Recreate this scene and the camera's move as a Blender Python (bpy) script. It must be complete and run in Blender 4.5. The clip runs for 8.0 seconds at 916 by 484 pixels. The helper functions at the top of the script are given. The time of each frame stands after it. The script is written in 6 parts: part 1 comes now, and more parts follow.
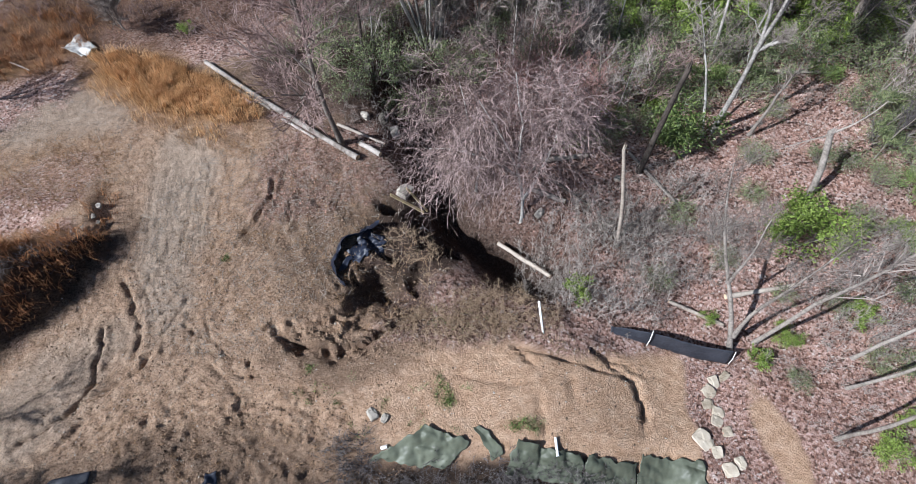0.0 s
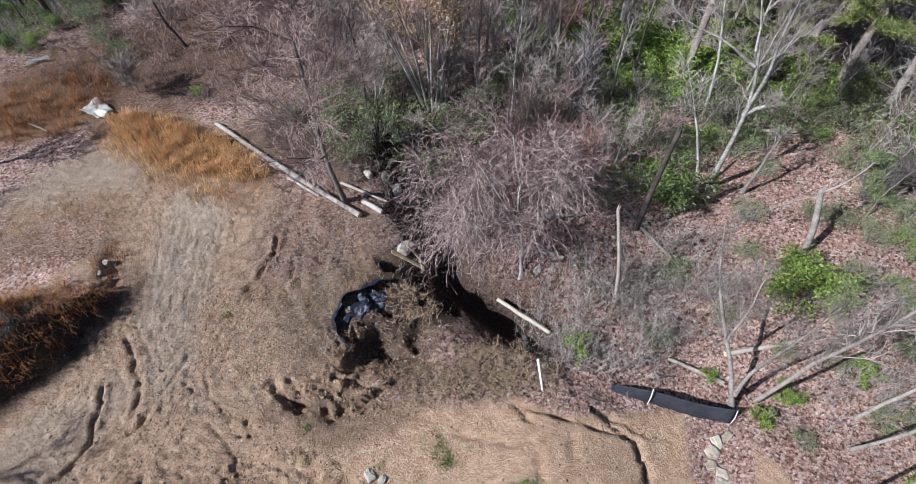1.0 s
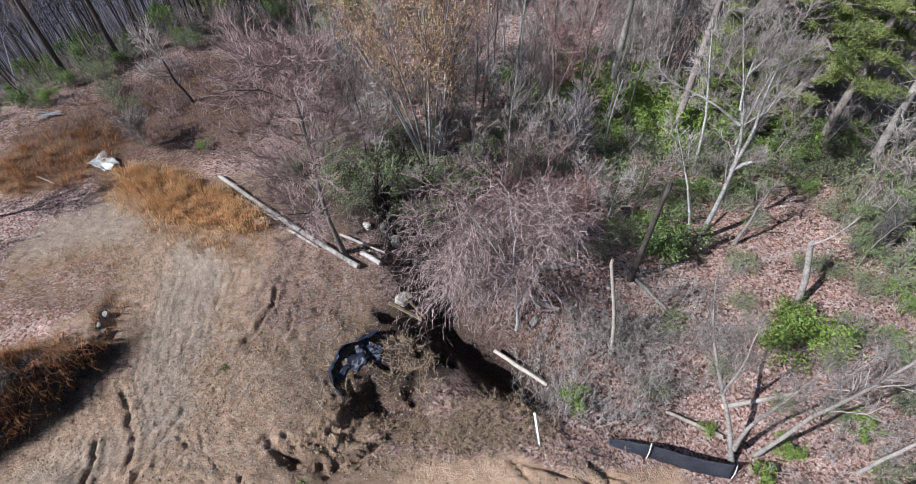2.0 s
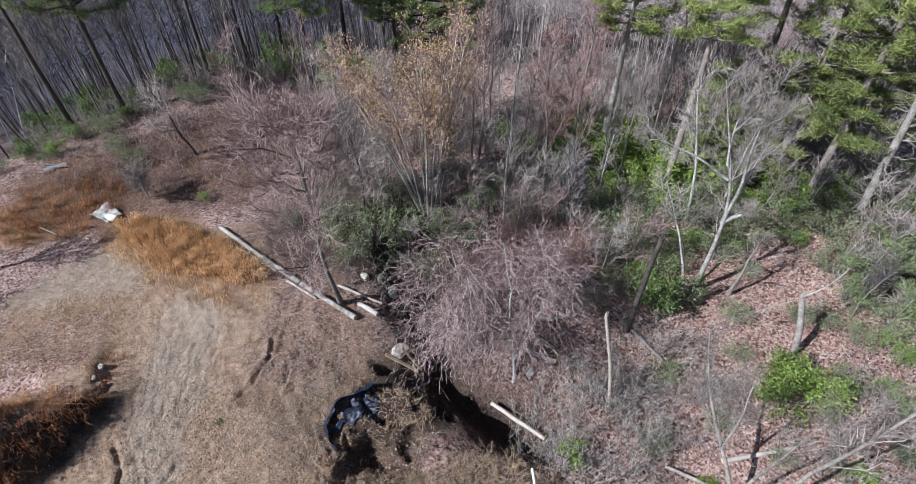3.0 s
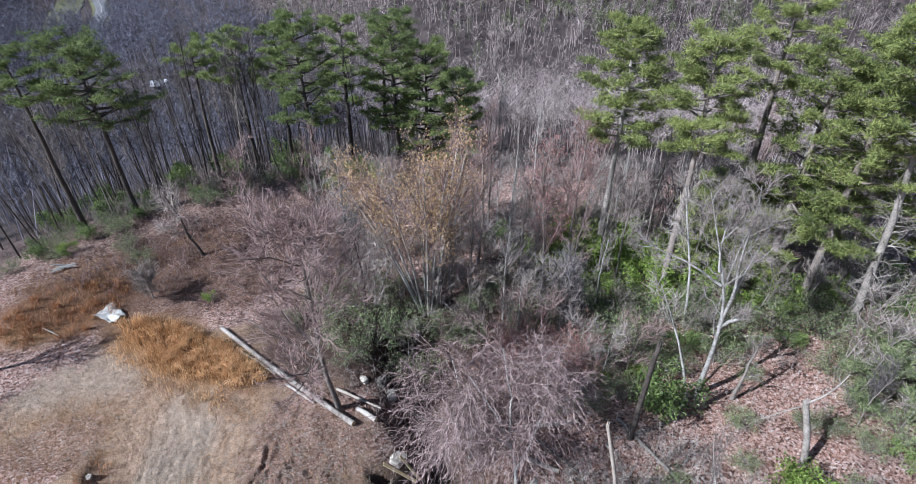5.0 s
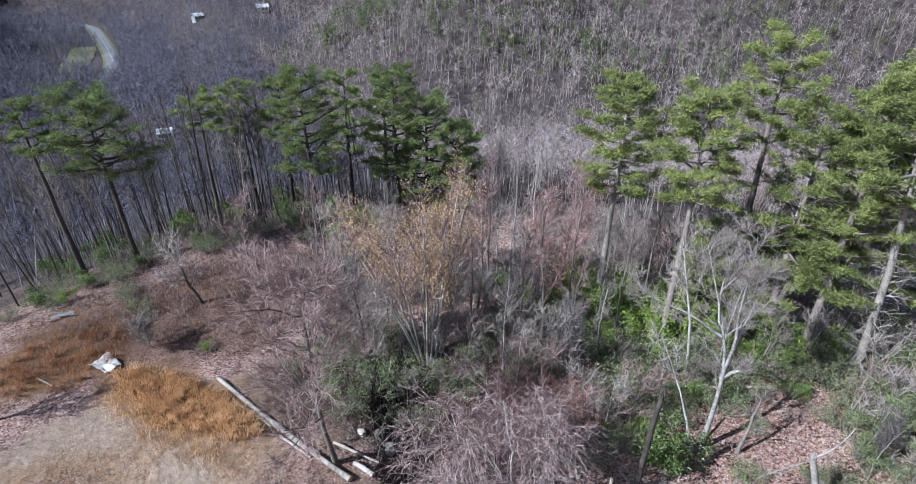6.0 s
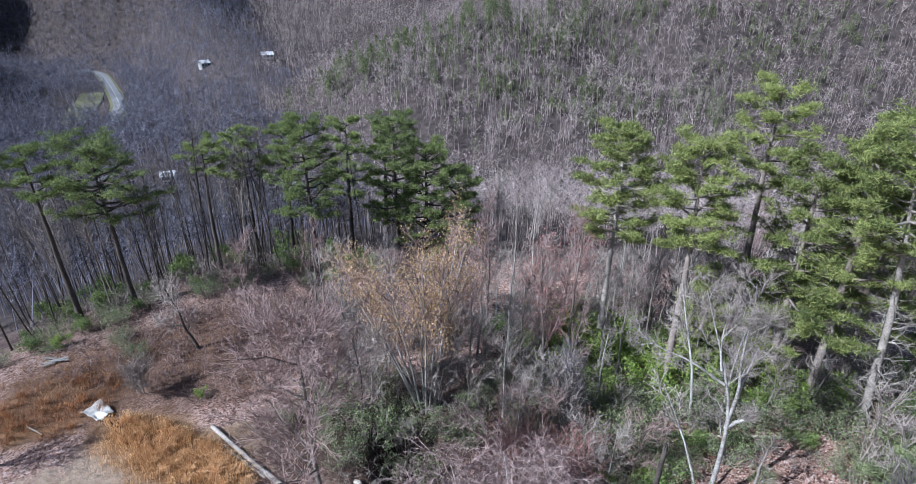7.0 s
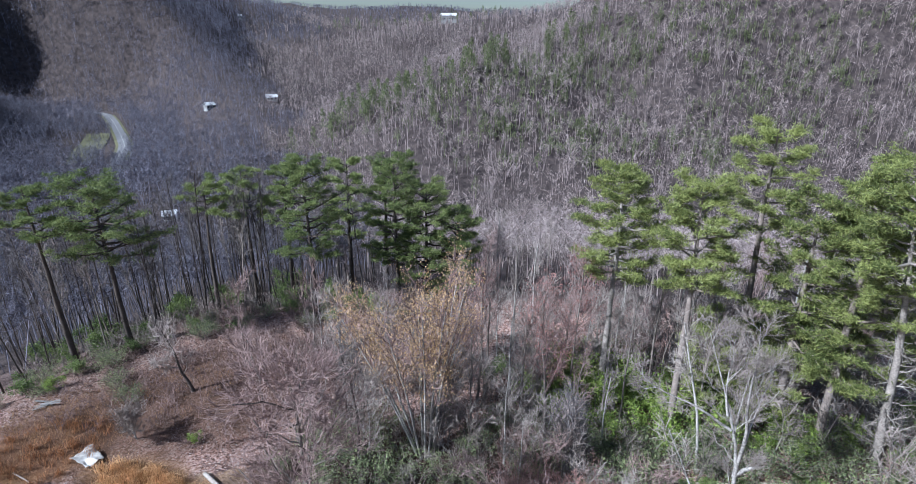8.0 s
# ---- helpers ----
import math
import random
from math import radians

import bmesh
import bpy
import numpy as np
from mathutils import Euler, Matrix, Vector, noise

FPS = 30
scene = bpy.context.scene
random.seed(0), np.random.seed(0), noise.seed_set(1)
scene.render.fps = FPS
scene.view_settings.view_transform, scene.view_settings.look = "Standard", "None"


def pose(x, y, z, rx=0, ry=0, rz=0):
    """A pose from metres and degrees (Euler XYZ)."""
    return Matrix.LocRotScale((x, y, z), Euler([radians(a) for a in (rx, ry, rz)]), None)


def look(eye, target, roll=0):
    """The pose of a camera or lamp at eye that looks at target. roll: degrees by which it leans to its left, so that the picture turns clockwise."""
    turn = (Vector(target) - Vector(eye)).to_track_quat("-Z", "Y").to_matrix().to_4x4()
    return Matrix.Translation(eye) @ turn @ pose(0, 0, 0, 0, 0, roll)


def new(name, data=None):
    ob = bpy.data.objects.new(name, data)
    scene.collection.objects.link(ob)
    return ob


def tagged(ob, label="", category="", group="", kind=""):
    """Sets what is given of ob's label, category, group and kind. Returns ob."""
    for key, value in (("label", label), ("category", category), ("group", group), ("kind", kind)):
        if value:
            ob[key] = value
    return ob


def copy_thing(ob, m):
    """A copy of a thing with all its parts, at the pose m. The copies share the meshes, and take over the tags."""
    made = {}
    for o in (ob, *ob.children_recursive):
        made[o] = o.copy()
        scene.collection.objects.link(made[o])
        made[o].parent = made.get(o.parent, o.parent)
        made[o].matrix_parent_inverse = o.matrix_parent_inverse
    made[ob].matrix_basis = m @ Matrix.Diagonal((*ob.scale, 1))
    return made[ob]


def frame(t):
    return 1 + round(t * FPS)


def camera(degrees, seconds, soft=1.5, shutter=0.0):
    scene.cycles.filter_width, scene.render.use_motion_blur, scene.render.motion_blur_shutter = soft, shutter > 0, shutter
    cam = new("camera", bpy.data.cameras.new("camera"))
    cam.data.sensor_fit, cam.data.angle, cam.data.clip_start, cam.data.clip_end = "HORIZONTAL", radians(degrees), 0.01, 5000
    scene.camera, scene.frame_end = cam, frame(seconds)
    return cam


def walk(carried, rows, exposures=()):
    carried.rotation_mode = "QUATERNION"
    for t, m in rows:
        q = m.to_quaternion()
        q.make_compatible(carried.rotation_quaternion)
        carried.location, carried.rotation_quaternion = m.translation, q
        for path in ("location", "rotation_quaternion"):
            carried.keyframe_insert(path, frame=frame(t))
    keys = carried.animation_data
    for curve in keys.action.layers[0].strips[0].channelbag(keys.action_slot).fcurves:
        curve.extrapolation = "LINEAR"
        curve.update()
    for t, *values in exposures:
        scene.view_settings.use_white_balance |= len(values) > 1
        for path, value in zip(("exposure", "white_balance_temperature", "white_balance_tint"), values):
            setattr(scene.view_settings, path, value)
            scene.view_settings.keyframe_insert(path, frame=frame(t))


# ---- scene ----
# A clearing on a wooded mountain spur, seen from a small aircraft that climbs four metres
# while its camera tilts up. x runs to the right, y ahead, z = 0 is the clearing's surface.
cam = camera(80.78, 8.0, soft=0.5)
PATH = [
    (0.0, -0.48, -0.24, 25.43, 31.32, 0.23, -0.17), (0.5, -0.36, -0.16, 25.76, 33.95, -0.14, 0.30),
    (1.0, -0.26, -0.10, 26.09, 36.45, -0.31, 0.49), (1.5, -0.17, -0.06, 26.43, 38.80, -0.30, 0.48),
    (3.0, -0.03, 0.00, 27.41, 45.77, -0.03, 0.02), (3.5, -0.01, 0.00, 27.71, 48.23, 0.03, 0.00),
    (4.0, 0.00, 0.00, 28.00, 50.65, -0.01, 0.05), (4.5, 0.00, 0.00, 28.27, 52.97, -0.04, 0.09),
    (6.0, -0.01, 0.02, 28.93, 60.01, 0.04, 0.00), (6.5, -0.02, 0.05, 29.09, 62.26, 0.08, -0.04),
    (7.0, -0.02, 0.09, 29.21, 64.40, 0.14, -0.09), (7.5, -0.02, 0.15, 29.29, 66.49, 0.14, -0.09),
    (8.0, -0.02, 0.23, 29.33, 68.51, 0.17, -0.08),
]
walk(cam, [(t, pose(x, y, z, tilt, 0, turn) @ pose(0, 0, 0, 0, 0, lean)) for t, x, y, z, tilt, lean, turn in PATH],
     exposures=[(0.0, 0.63, 5600, 10), (8.0, 0.84, 5200, 10)])

# ---- light: clear sky, afternoon sun from behind the left shoulder ----
SUN_ELEVATION = 40.0
SUN_HEADING = 246.0          # degrees from +y towards +x at which the sun stands
sun_way = Vector((math.sin(radians(SUN_HEADING)) * math.cos(radians(SUN_ELEVATION)),
                  math.cos(radians(SUN_HEADING)) * math.cos(radians(SUN_ELEVATION)),
                  math.sin(radians(SUN_ELEVATION))))
world = bpy.data.worlds.new("sky")
scene.world = world
world.use_nodes = True
sky = world.node_tree.nodes.new("ShaderNodeTexSky")
sky.sky_type = "NISHITA"
sky.sun_disc = False
sky.sun_elevation = radians(SUN_ELEVATION)
sky.sun_rotation = radians(SUN_HEADING)
world.node_tree.nodes["Background"].inputs["Strength"].default_value = 0.05
world.node_tree.links.new(sky.outputs["Color"], world.node_tree.nodes["Background"].inputs["Color"])
sun_data = bpy.data.lights.new("sun", "SUN")
sun_data.energy, sun_data.angle, sun_data.color = 5.2, radians(0.53), (1.0, 0.96, 0.90)
sun = new("sun", sun_data)
sun.matrix_world = look(sun_way * 100, (0, 0, 0))


# ---- materials ----
def material(name):
    m = bpy.data.materials.new(name)
    m.use_nodes = True
    nt = m.node_tree
    return m, nt, nt.nodes["Principled BSDF"]


def node(nt, kind, **values):
    n = nt.nodes.new("ShaderNode" + kind)
    for key, value in values.items():
        n.inputs[key].default_value = value
    return n


def noise_at(nt, scale, detail=4.0, rough=0.6, source="Object"):
    co = nt.nodes.new("ShaderNodeTexCoord")
    n = node(nt, "TexNoise", Scale=scale, Detail=detail, Roughness=rough)
    nt.links.new(co.outputs[source], n.inputs["Vector"])
    return n


def ramp(nt, fac, stops):
    r = nt.nodes.new("ShaderNodeValToRGB")
    while len(r.color_ramp.elements) < len(stops):
        r.color_ramp.elements.new(0.5)
    for e, (at, c) in zip(r.color_ramp.elements, stops):
        e.position, e.color = at, (*c, 1) if len(c) == 3 else c
    nt.links.new(fac, r.inputs["Fac"])
    return r


def mix(nt, fac, a, b, blend="MIX"):
    n = nt.nodes.new("ShaderNodeMix")
    n.data_type, n.blend_type = "RGBA", blend
    for slot, value in ((0, fac), (6, a), (7, b)):
        if isinstance(value, (int, float)):
            n.inputs[slot].default_value = value
        elif isinstance(value, tuple):
            n.inputs[slot].default_value = (*value, 1)
        else:
            nt.links.new(value, n.inputs[slot])
    return n.outputs[2]


def bump(nt, bsdf, height, strength, distance):
    b = node(nt, "Bump", Strength=strength, Distance=distance)
    nt.links.new(height, b.inputs["Height"])
    nt.links.new(b.outputs["Normal"], bsdf.inputs["Normal"])


def surface(name, dark, light, scale=6.0, rough=0.85, island=0.0, random_ob=0.0, relief=0.0, through_light=0.0, metal=0.0):
    """A surface between two colours by noise at two scales, with variation piece by piece."""
    m, nt, b = material(name)
    n1, n2 = noise_at(nt, scale, 5), noise_at(nt, scale * 0.13, 2)
    add = node(nt, "Math")
    add.operation = "MULTIPLY_ADD"
    add.inputs[1].default_value = 0.65
    nt.links.new(n1.outputs["Fac"], add.inputs[0])
    low = node(nt, "Math")
    low.operation = "MULTIPLY_ADD"
    low.inputs[1].default_value, low.inputs[2].default_value = 0.55, -0.1
    nt.links.new(n2.outputs["Fac"], low.inputs[0])
    nt.links.new(low.outputs[0], add.inputs[2])
    fac = add.outputs[0]
    geo = nt.nodes.new("ShaderNodeNewGeometry")
    info = nt.nodes.new("ShaderNodeObjectInfo")
    for amount, out in ((island, geo.outputs["Random Per Island"]), (random_ob, info.outputs["Random"])):
        if amount:
            v = node(nt, "Math")
            v.operation = "MULTIPLY_ADD"
            v.inputs[1].default_value = amount
            nt.links.new(out, v.inputs[0])
            off = node(nt, "Math")
            off.operation = "SUBTRACT"
            nt.links.new(fac, off.inputs[0])
            off.inputs[1].default_value = amount / 2
            nt.links.new(off.outputs[0], v.inputs[2])
            fac = v.outputs[0]
    r = ramp(nt, fac, [(0.25, dark), (0.72, light)])
    nt.links.new(r.outputs["Color"], b.inputs["Base Color"])
    b.inputs["Roughness"].default_value = rough
    b.inputs["Metallic"].default_value = metal
    b.inputs["Specular IOR Level"].default_value = 0.3
    if relief:
        bump(nt, b, n1.outputs["Fac"], 0.8, relief)
    if through_light:
        tr = nt.nodes.new("ShaderNodeBsdfTranslucent")
        ms = node(nt, "MixShader", Fac=through_light)
        nt.links.new(r.outputs["Color"], tr.inputs["Color"])
        nt.links.new(b.outputs[0], ms.inputs[1])
        nt.links.new(tr.outputs[0], ms.inputs[2])
        nt.links.new(ms.outputs[0], nt.nodes["Material Output"].inputs["Surface"])
    return m


BARK_GREY = surface("grey_bark", (0.07, 0.055, 0.045), (0.30, 0.265, 0.23), 9, 0.9, 0.1, 0.2, 0.02)
BARK_PALE = surface("pale_bark", (0.10, 0.09, 0.08), (0.56, 0.53, 0.485), 9, 0.85, 0.1, 0.2, 0.015)
BARK_DARK = surface("dark_bark", (0.025, 0.02, 0.017), (0.11, 0.09, 0.075), 9, 0.9, 0.1, 0.2, 0.02)
BARK_PINE = surface("pine_bark", (0.08, 0.06, 0.05), (0.33, 0.28, 0.24), 7, 0.9, 0.1, 0.2, 0.03)
DEAD_WOOD = surface("weathered_wood", (0.14, 0.11, 0.085), (0.46, 0.40, 0.335), 7, 0.85, 0.2, 0.2, 0.01)
TWIG_GREY = surface("grey_twig", (0.09, 0.074, 0.063), (0.37, 0.315, 0.28), 3, 0.85, 0.35, 0.25)
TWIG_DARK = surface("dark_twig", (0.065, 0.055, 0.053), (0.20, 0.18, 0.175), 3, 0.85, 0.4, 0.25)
TWIG_ROSE = surface("rosy_twig", (0.10, 0.065, 0.057), (0.36, 0.26, 0.235), 3, 0.85, 0.35, 0.2)
VINE = surface("rosy_grey_vine", (0.10, 0.068, 0.061), (0.43, 0.325, 0.30), 3, 0.85, 0.45, 0.2)
BARK_MID = surface("mottled_bark", (0.09, 0.075, 0.062), (0.42, 0.375, 0.33), 9, 0.9, 0.1, 0.2, 0.02)
RED_STEM = surface("reddish_stem", (0.17, 0.085, 0.072), (0.46, 0.275, 0.24), 3, 0.85, 0.4, 0.2)
TWIG_PALE = surface("pale_twig", (0.12, 0.10, 0.085), (0.45, 0.395, 0.35), 3, 0.85, 0.3, 0.2)
TWIG_TAN = surface("tan_twig", (0.20, 0.135, 0.085), (0.48, 0.36, 0.24), 3, 0.85, 0.35, 0.2)
BUD_GOLD = surface("golden_bud", (0.36, 0.23, 0.115), (0.56, 0.395, 0.215), 3, 0.7, 0.5, 0.2, 0, 0.25)
BUD_RED = surface("red_bud", (0.24, 0.095, 0.08), (0.48, 0.24, 0.205), 3, 0.7, 0.5, 0.2, 0, 0.25)
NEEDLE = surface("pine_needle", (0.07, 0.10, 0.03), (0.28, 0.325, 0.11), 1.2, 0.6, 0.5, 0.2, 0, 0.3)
# brighter copy of the needles; the right side's light is put into its colour
NEEDLE_LIT = surface("lit_pine_needle", (0.075, 0.098, 0.028), (0.37, 0.405, 0.13), 1.2, 0.6, 0.5, 0.2, 0, 0.35)
LAUREL = surface("laurel_leaf", (0.055, 0.085, 0.024), (0.24, 0.305, 0.095), 1.5, 0.42, 0.6, 0.3, 0, 0.3)
LAUREL_BRIGHT = surface("young_laurel_leaf", (0.09, 0.135, 0.022), (0.33, 0.42, 0.10), 1.5, 0.42, 0.6, 0.2, 0, 0.35)
SCRUB_LEAF = surface("scrub_leaf", (0.07, 0.092, 0.042), (0.29, 0.325, 0.155), 2, 0.6, 0.6, 0.2, 0, 0.25)
DRY_GRASS = surface("dry_grass", (0.42, 0.235, 0.10), (0.84, 0.58, 0.32), 1.6, 0.75, 0.5, 0.1, 0, 0.3)
DRY_STALK = surface("dry_stalk", (0.20, 0.11, 0.05), (0.47, 0.30, 0.16), 1.6, 0.8, 0.5, 0.1, 0, 0.2)
FLAT_STONE = surface("tan_flat_stone", (0.20, 0.16, 0.11), (0.47, 0.41, 0.325), 3, 0.9, 0.1, 0.4, 0.04)
STONE = surface("field_stone", (0.13, 0.115, 0.095), (0.44, 0.40, 0.34), 4, 0.85, 0.1, 0.5, 0.03)
FALLEN_LEAF = surface("fallen_leaf", (0.13, 0.055, 0.035), (0.46, 0.27, 0.20), 2, 0.8, 0.8, 0.1, 0, 0.1)
CLOD = surface("soil_clod", (0.12, 0.078, 0.05), (0.34, 0.235, 0.155), 4, 0.95, 0.5, 0.1, 0.02)


# ---- geometry helpers ----
def smooth(a, b, v):
    s = np.clip((v - a) / (b - a), 0, 1)
    return s * s * (3 - 2 * s)


class Shape:
    """Collects vertices and faces from arrays and makes one mesh of them."""

    def __init__(self):
        self.v, self.loops, self.sizes, self.n = [], [], [], 0

    def add(self, verts, faces):
        verts, faces = np.asarray(verts, float).reshape(-1, 3), np.asarray(faces, int)
        if len(faces):
            self.v.append(verts)
            self.loops.append((faces + self.n).ravel())
            self.sizes.append(np.full(len(faces), faces.shape[1]))
            self.n += len(verts)
        return self

    def merge(self, other):
        self.loops += [q + self.n for q in other.loops]
        self.v, self.sizes, self.n = self.v + other.v, self.sizes + other.sizes, self.n + other.n

    def mesh(self, name, mat, smooth_faces=True):
        me = bpy.data.meshes.new(name)
        v, loops, sizes = np.concatenate(self.v), np.concatenate(self.loops), np.concatenate(self.sizes)
        me.vertices.add(len(v))
        me.vertices.foreach_set("co", v.ravel())
        me.loops.add(len(loops))
        me.loops.foreach_set("vertex_index", loops.astype(np.int32))
        me.polygons.add(len(sizes))
        me.polygons.foreach_set("loop_start", np.r_[0, np.cumsum(sizes)[:-1]].astype(np.int32))
        me.polygons.foreach_set("use_smooth", np.full(len(sizes), smooth_faces))
        me.update(calc_edges=True)
        me.materials.append(mat)
        return me


def tubes(shape, P, R, sides):
    """Tapered tubes along the polylines P (n, m, 3) with radii R (n, m)."""
    P, R = np.asarray(P, float), np.asarray(R, float)
    if not len(P):
        return
    n, m = P.shape[:2]
    T = np.gradient(P, axis=1)
    T /= np.linalg.norm(T, axis=2, keepdims=True) + 1e-9
    ref = np.where(np.abs(T[:, :1, 2:3]) > 0.9, [[[1.0, 0, 0]]], [[[0, 0, 1.0]]])
    A = np.cross(T, np.broadcast_to(ref, T.shape))
    A /= np.linalg.norm(A, axis=2, keepdims=True) + 1e-9
    B = np.cross(T, A)
    ang = np.arange(sides) * 2 * np.pi / sides
    ring = P[:, :, None] + R[:, :, None, None] * (A[:, :, None] * np.cos(ang)[None, None, :, None] + B[:, :, None] * np.sin(ang)[None, None, :, None])
    i = np.arange(n)[:, None, None] * m * sides + np.arange(m - 1)[None, :, None] * sides
    k, k2 = np.arange(sides)[None, None], (np.arange(sides)[None, None] + 1) % sides
    faces = np.stack([i + k, i + k2, i + sides + k2, i + sides + k], -1).reshape(-1, 4)
    shape.add(ring, faces)


def slips(shape, rng, p, way, w, tip=0.0):
    """Thin tapering twigs from the places p along the vectors way: one long triangle each, or a strip where the tip has a width."""
    p, way = p.reshape(-1, 3), way.reshape(-1, 3)
    side = np.cross(way, rng.normal(size=way.shape))
    side = side / (np.linalg.norm(side, axis=-1, keepdims=True) + 1e-9) * np.reshape(w, (-1, 1))
    if tip:
        shape.add(np.stack([p - side, p + side, p + way + side * tip, p + way - side * tip], 1), np.arange(len(p) * 4).reshape(-1, 4))
    else:
        shape.add(np.stack([p - side, p + side, p + way], 1), np.arange(len(p) * 3).reshape(-1, 3))


def along(P, u):
    """The points and directions at the fractions u (n, k) of the polylines P (n, m, 3)."""
    m = P.shape[1]
    f = np.clip(u, 0, 1) * (m - 1)
    i = np.minimum(f.astype(int), m - 2)
    w = (f - i)[..., None]
    rows = np.arange(len(P))[:, None]
    a, b = P[rows, i], P[rows, i + 1]
    d = b - a
    return a + d * w, d / (np.linalg.norm(d, axis=2, keepdims=True) + 1e-9)


def sprout(rng, P, R, k, lo, hi, length, angle, up=0.3, pts=4, wiggle=0.08, thin=0.55, tip=0.25, shrink=0.6, droop=0.0):
    """k branches from each polyline between the fractions lo and hi. Returns their polylines and radii."""
    n, m = P.shape[:2]
    u = lo + (hi - lo) * (np.arange(k)[None] + rng.random((n, k))) / k
    p, d = along(P, u)
    r = np.take_along_axis(R, np.clip(np.round(u * (m - 1)).astype(int), 0, m - 1), 1)
    p, d, r, u = p.reshape(-1, 3), d.reshape(-1, 3), r.ravel(), u.ravel()
    side = rng.normal(size=p.shape)
    side -= d * (side * d).sum(1, keepdims=True)
    side /= np.linalg.norm(side, axis=1, keepdims=True) + 1e-9
    a = np.radians(angle + rng.normal(size=len(p)) * angle * 0.25)[:, None]
    way = d * np.cos(a) + side * np.sin(a)
    L = (length * (1 - shrink * (u - lo) / max(hi - lo, 1e-6)) * rng.uniform(0.55, 1.2, len(u)))[:, None]
    s = np.linspace(0, 1, pts)
    bend = np.array([0, 0, 1.0]) * (up - droop)
    Q = p[:, None] + L[:, None] * (way[:, None] * s[None, :, None] + bend[None, None] * (s ** 2)[None, :, None])
    jig = rng.normal(size=Q.shape) * wiggle * L[:, None] * s[None, :, None] ** 0.7
    Q = Q + jig
    r0 = np.maximum(r * thin * rng.uniform(0.7, 1.1, len(r)), 0.004)
    return Q, r0[:, None] * (1 - (1 - tip) * s[None])


def leaf_faces(rng, at, size, aspect=0.45, flat=0.0, jitter=0.3):
    """One small folded leaf (two triangles) at each place."""
    n = len(at)
    d = rng.normal(size=(n, 3))
    d[:, 2] *= 1 - flat
    d /= np.linalg.norm(d, axis=1, keepdims=True) + 1e-9
    s = np.cross(d, rng.normal(size=(n, 3)))
    s[:, 2] *= 1 - flat
    s /= np.linalg.norm(s, axis=1, keepdims=True) + 1e-9
    L = (size * rng.uniform(1 - jitter, 1 + jitter, n))[:, None]
    up = np.cross(d, s) * L * 0.12
    v = np.stack([at, at + d * L * 0.5 + s * L * aspect * 0.5 + up, at + d * L, at + d * L * 0.5 - s * L * aspect * 0.5 + up], 1)
    i = np.arange(n)[:, None] * 4
    return v.reshape(-1, 3), np.concatenate([i + [[0, 1, 2]], i + [[0, 2, 3]]])


def blades(rng, at, height, width, lean, lean_way=(0, 0)):
    """Bent grass blades of two segments."""
    n = len(at)
    h = height * rng.uniform(0.5, 1.2, n)
    a = rng.uniform(0, 2 * np.pi, n)
    side = np.stack([np.cos(a), np.sin(a), 0 * a], 1) * width / 2
    out = rng.normal(size=(n, 3)) * lean + np.array([*lean_way, 0])
    out[:, 2] = 0
    mid = at + np.stack([0 * h, 0 * h, h * 0.55], 1) + out * (h * 0.3)[:, None]
    top = at + np.stack([0 * h, 0 * h, h * 0.95], 1) + out * h[:, None]
    v = np.stack([at - side, at + side, mid + side * 0.7, mid - side * 0.7, top], 1)
    i = np.arange(n)[:, None] * 5
    return v.reshape(-1, 3), i + [[0, 1, 2]], i + [[0, 2, 3]], i + [[3, 2, 4]]


def part(name, mesh, parent, label="", kind=""):
    ob = new(name, mesh)
    ob.parent = parent
    return tagged(ob, label, kind=kind)


def thing(name, at, label, category, group="", turn=0.0, scale=1.0):
    ob = new(name)
    ob.empty_display_size = 0.3
    ob.location, ob.rotation_euler, ob.scale = at, (0, 0, radians(turn)), (scale,) * 3
    return tagged(ob, label, category, group)


# ---- the lie of the land ----
def to_line(x, y, line):
    """The distance from a polyline, the fraction along it, and the side (positive: left of its way)."""
    best, where, sign = np.full(np.shape(x), 1e9), np.zeros(np.shape(x)), np.zeros(np.shape(x))
    for i, ((ax, ay), (bx, by)) in enumerate(zip(line[:-1], line[1:])):
        dx, dy = bx - ax, by - ay
        s = np.clip(((x - ax) * dx + (y - ay) * dy) / (dx * dx + dy * dy), 0, 1)
        d = np.hypot(x - ax - s * dx, y - ay - s * dy)
        near = d < best
        best, where = np.where(near, d, best), np.where(near, (i + s) / (len(line) - 1), where)
        sign = np.where(near, np.sign(dx * (y - ay) - dy * (x - ax)), sign)
    return best, where, sign


def wave(x, y, size, seed=0.0):
    """Soft irregular waves between about -1 and 1."""
    a, b = x / size, y / size
    return (np.sin(1.3 * a + 0.7 * b + seed) + np.sin(-0.8 * a + 1.5 * b + 1.7 * seed + 1) + np.sin(2.1 * a - 1.1 * b + 2.3 * seed + np.sin(b * 1.9 + seed)) * 0.7
            + np.sin(0.9 * a + 2.7 * b - seed + np.sin(a * 2.3)) * 0.6) / 3.0


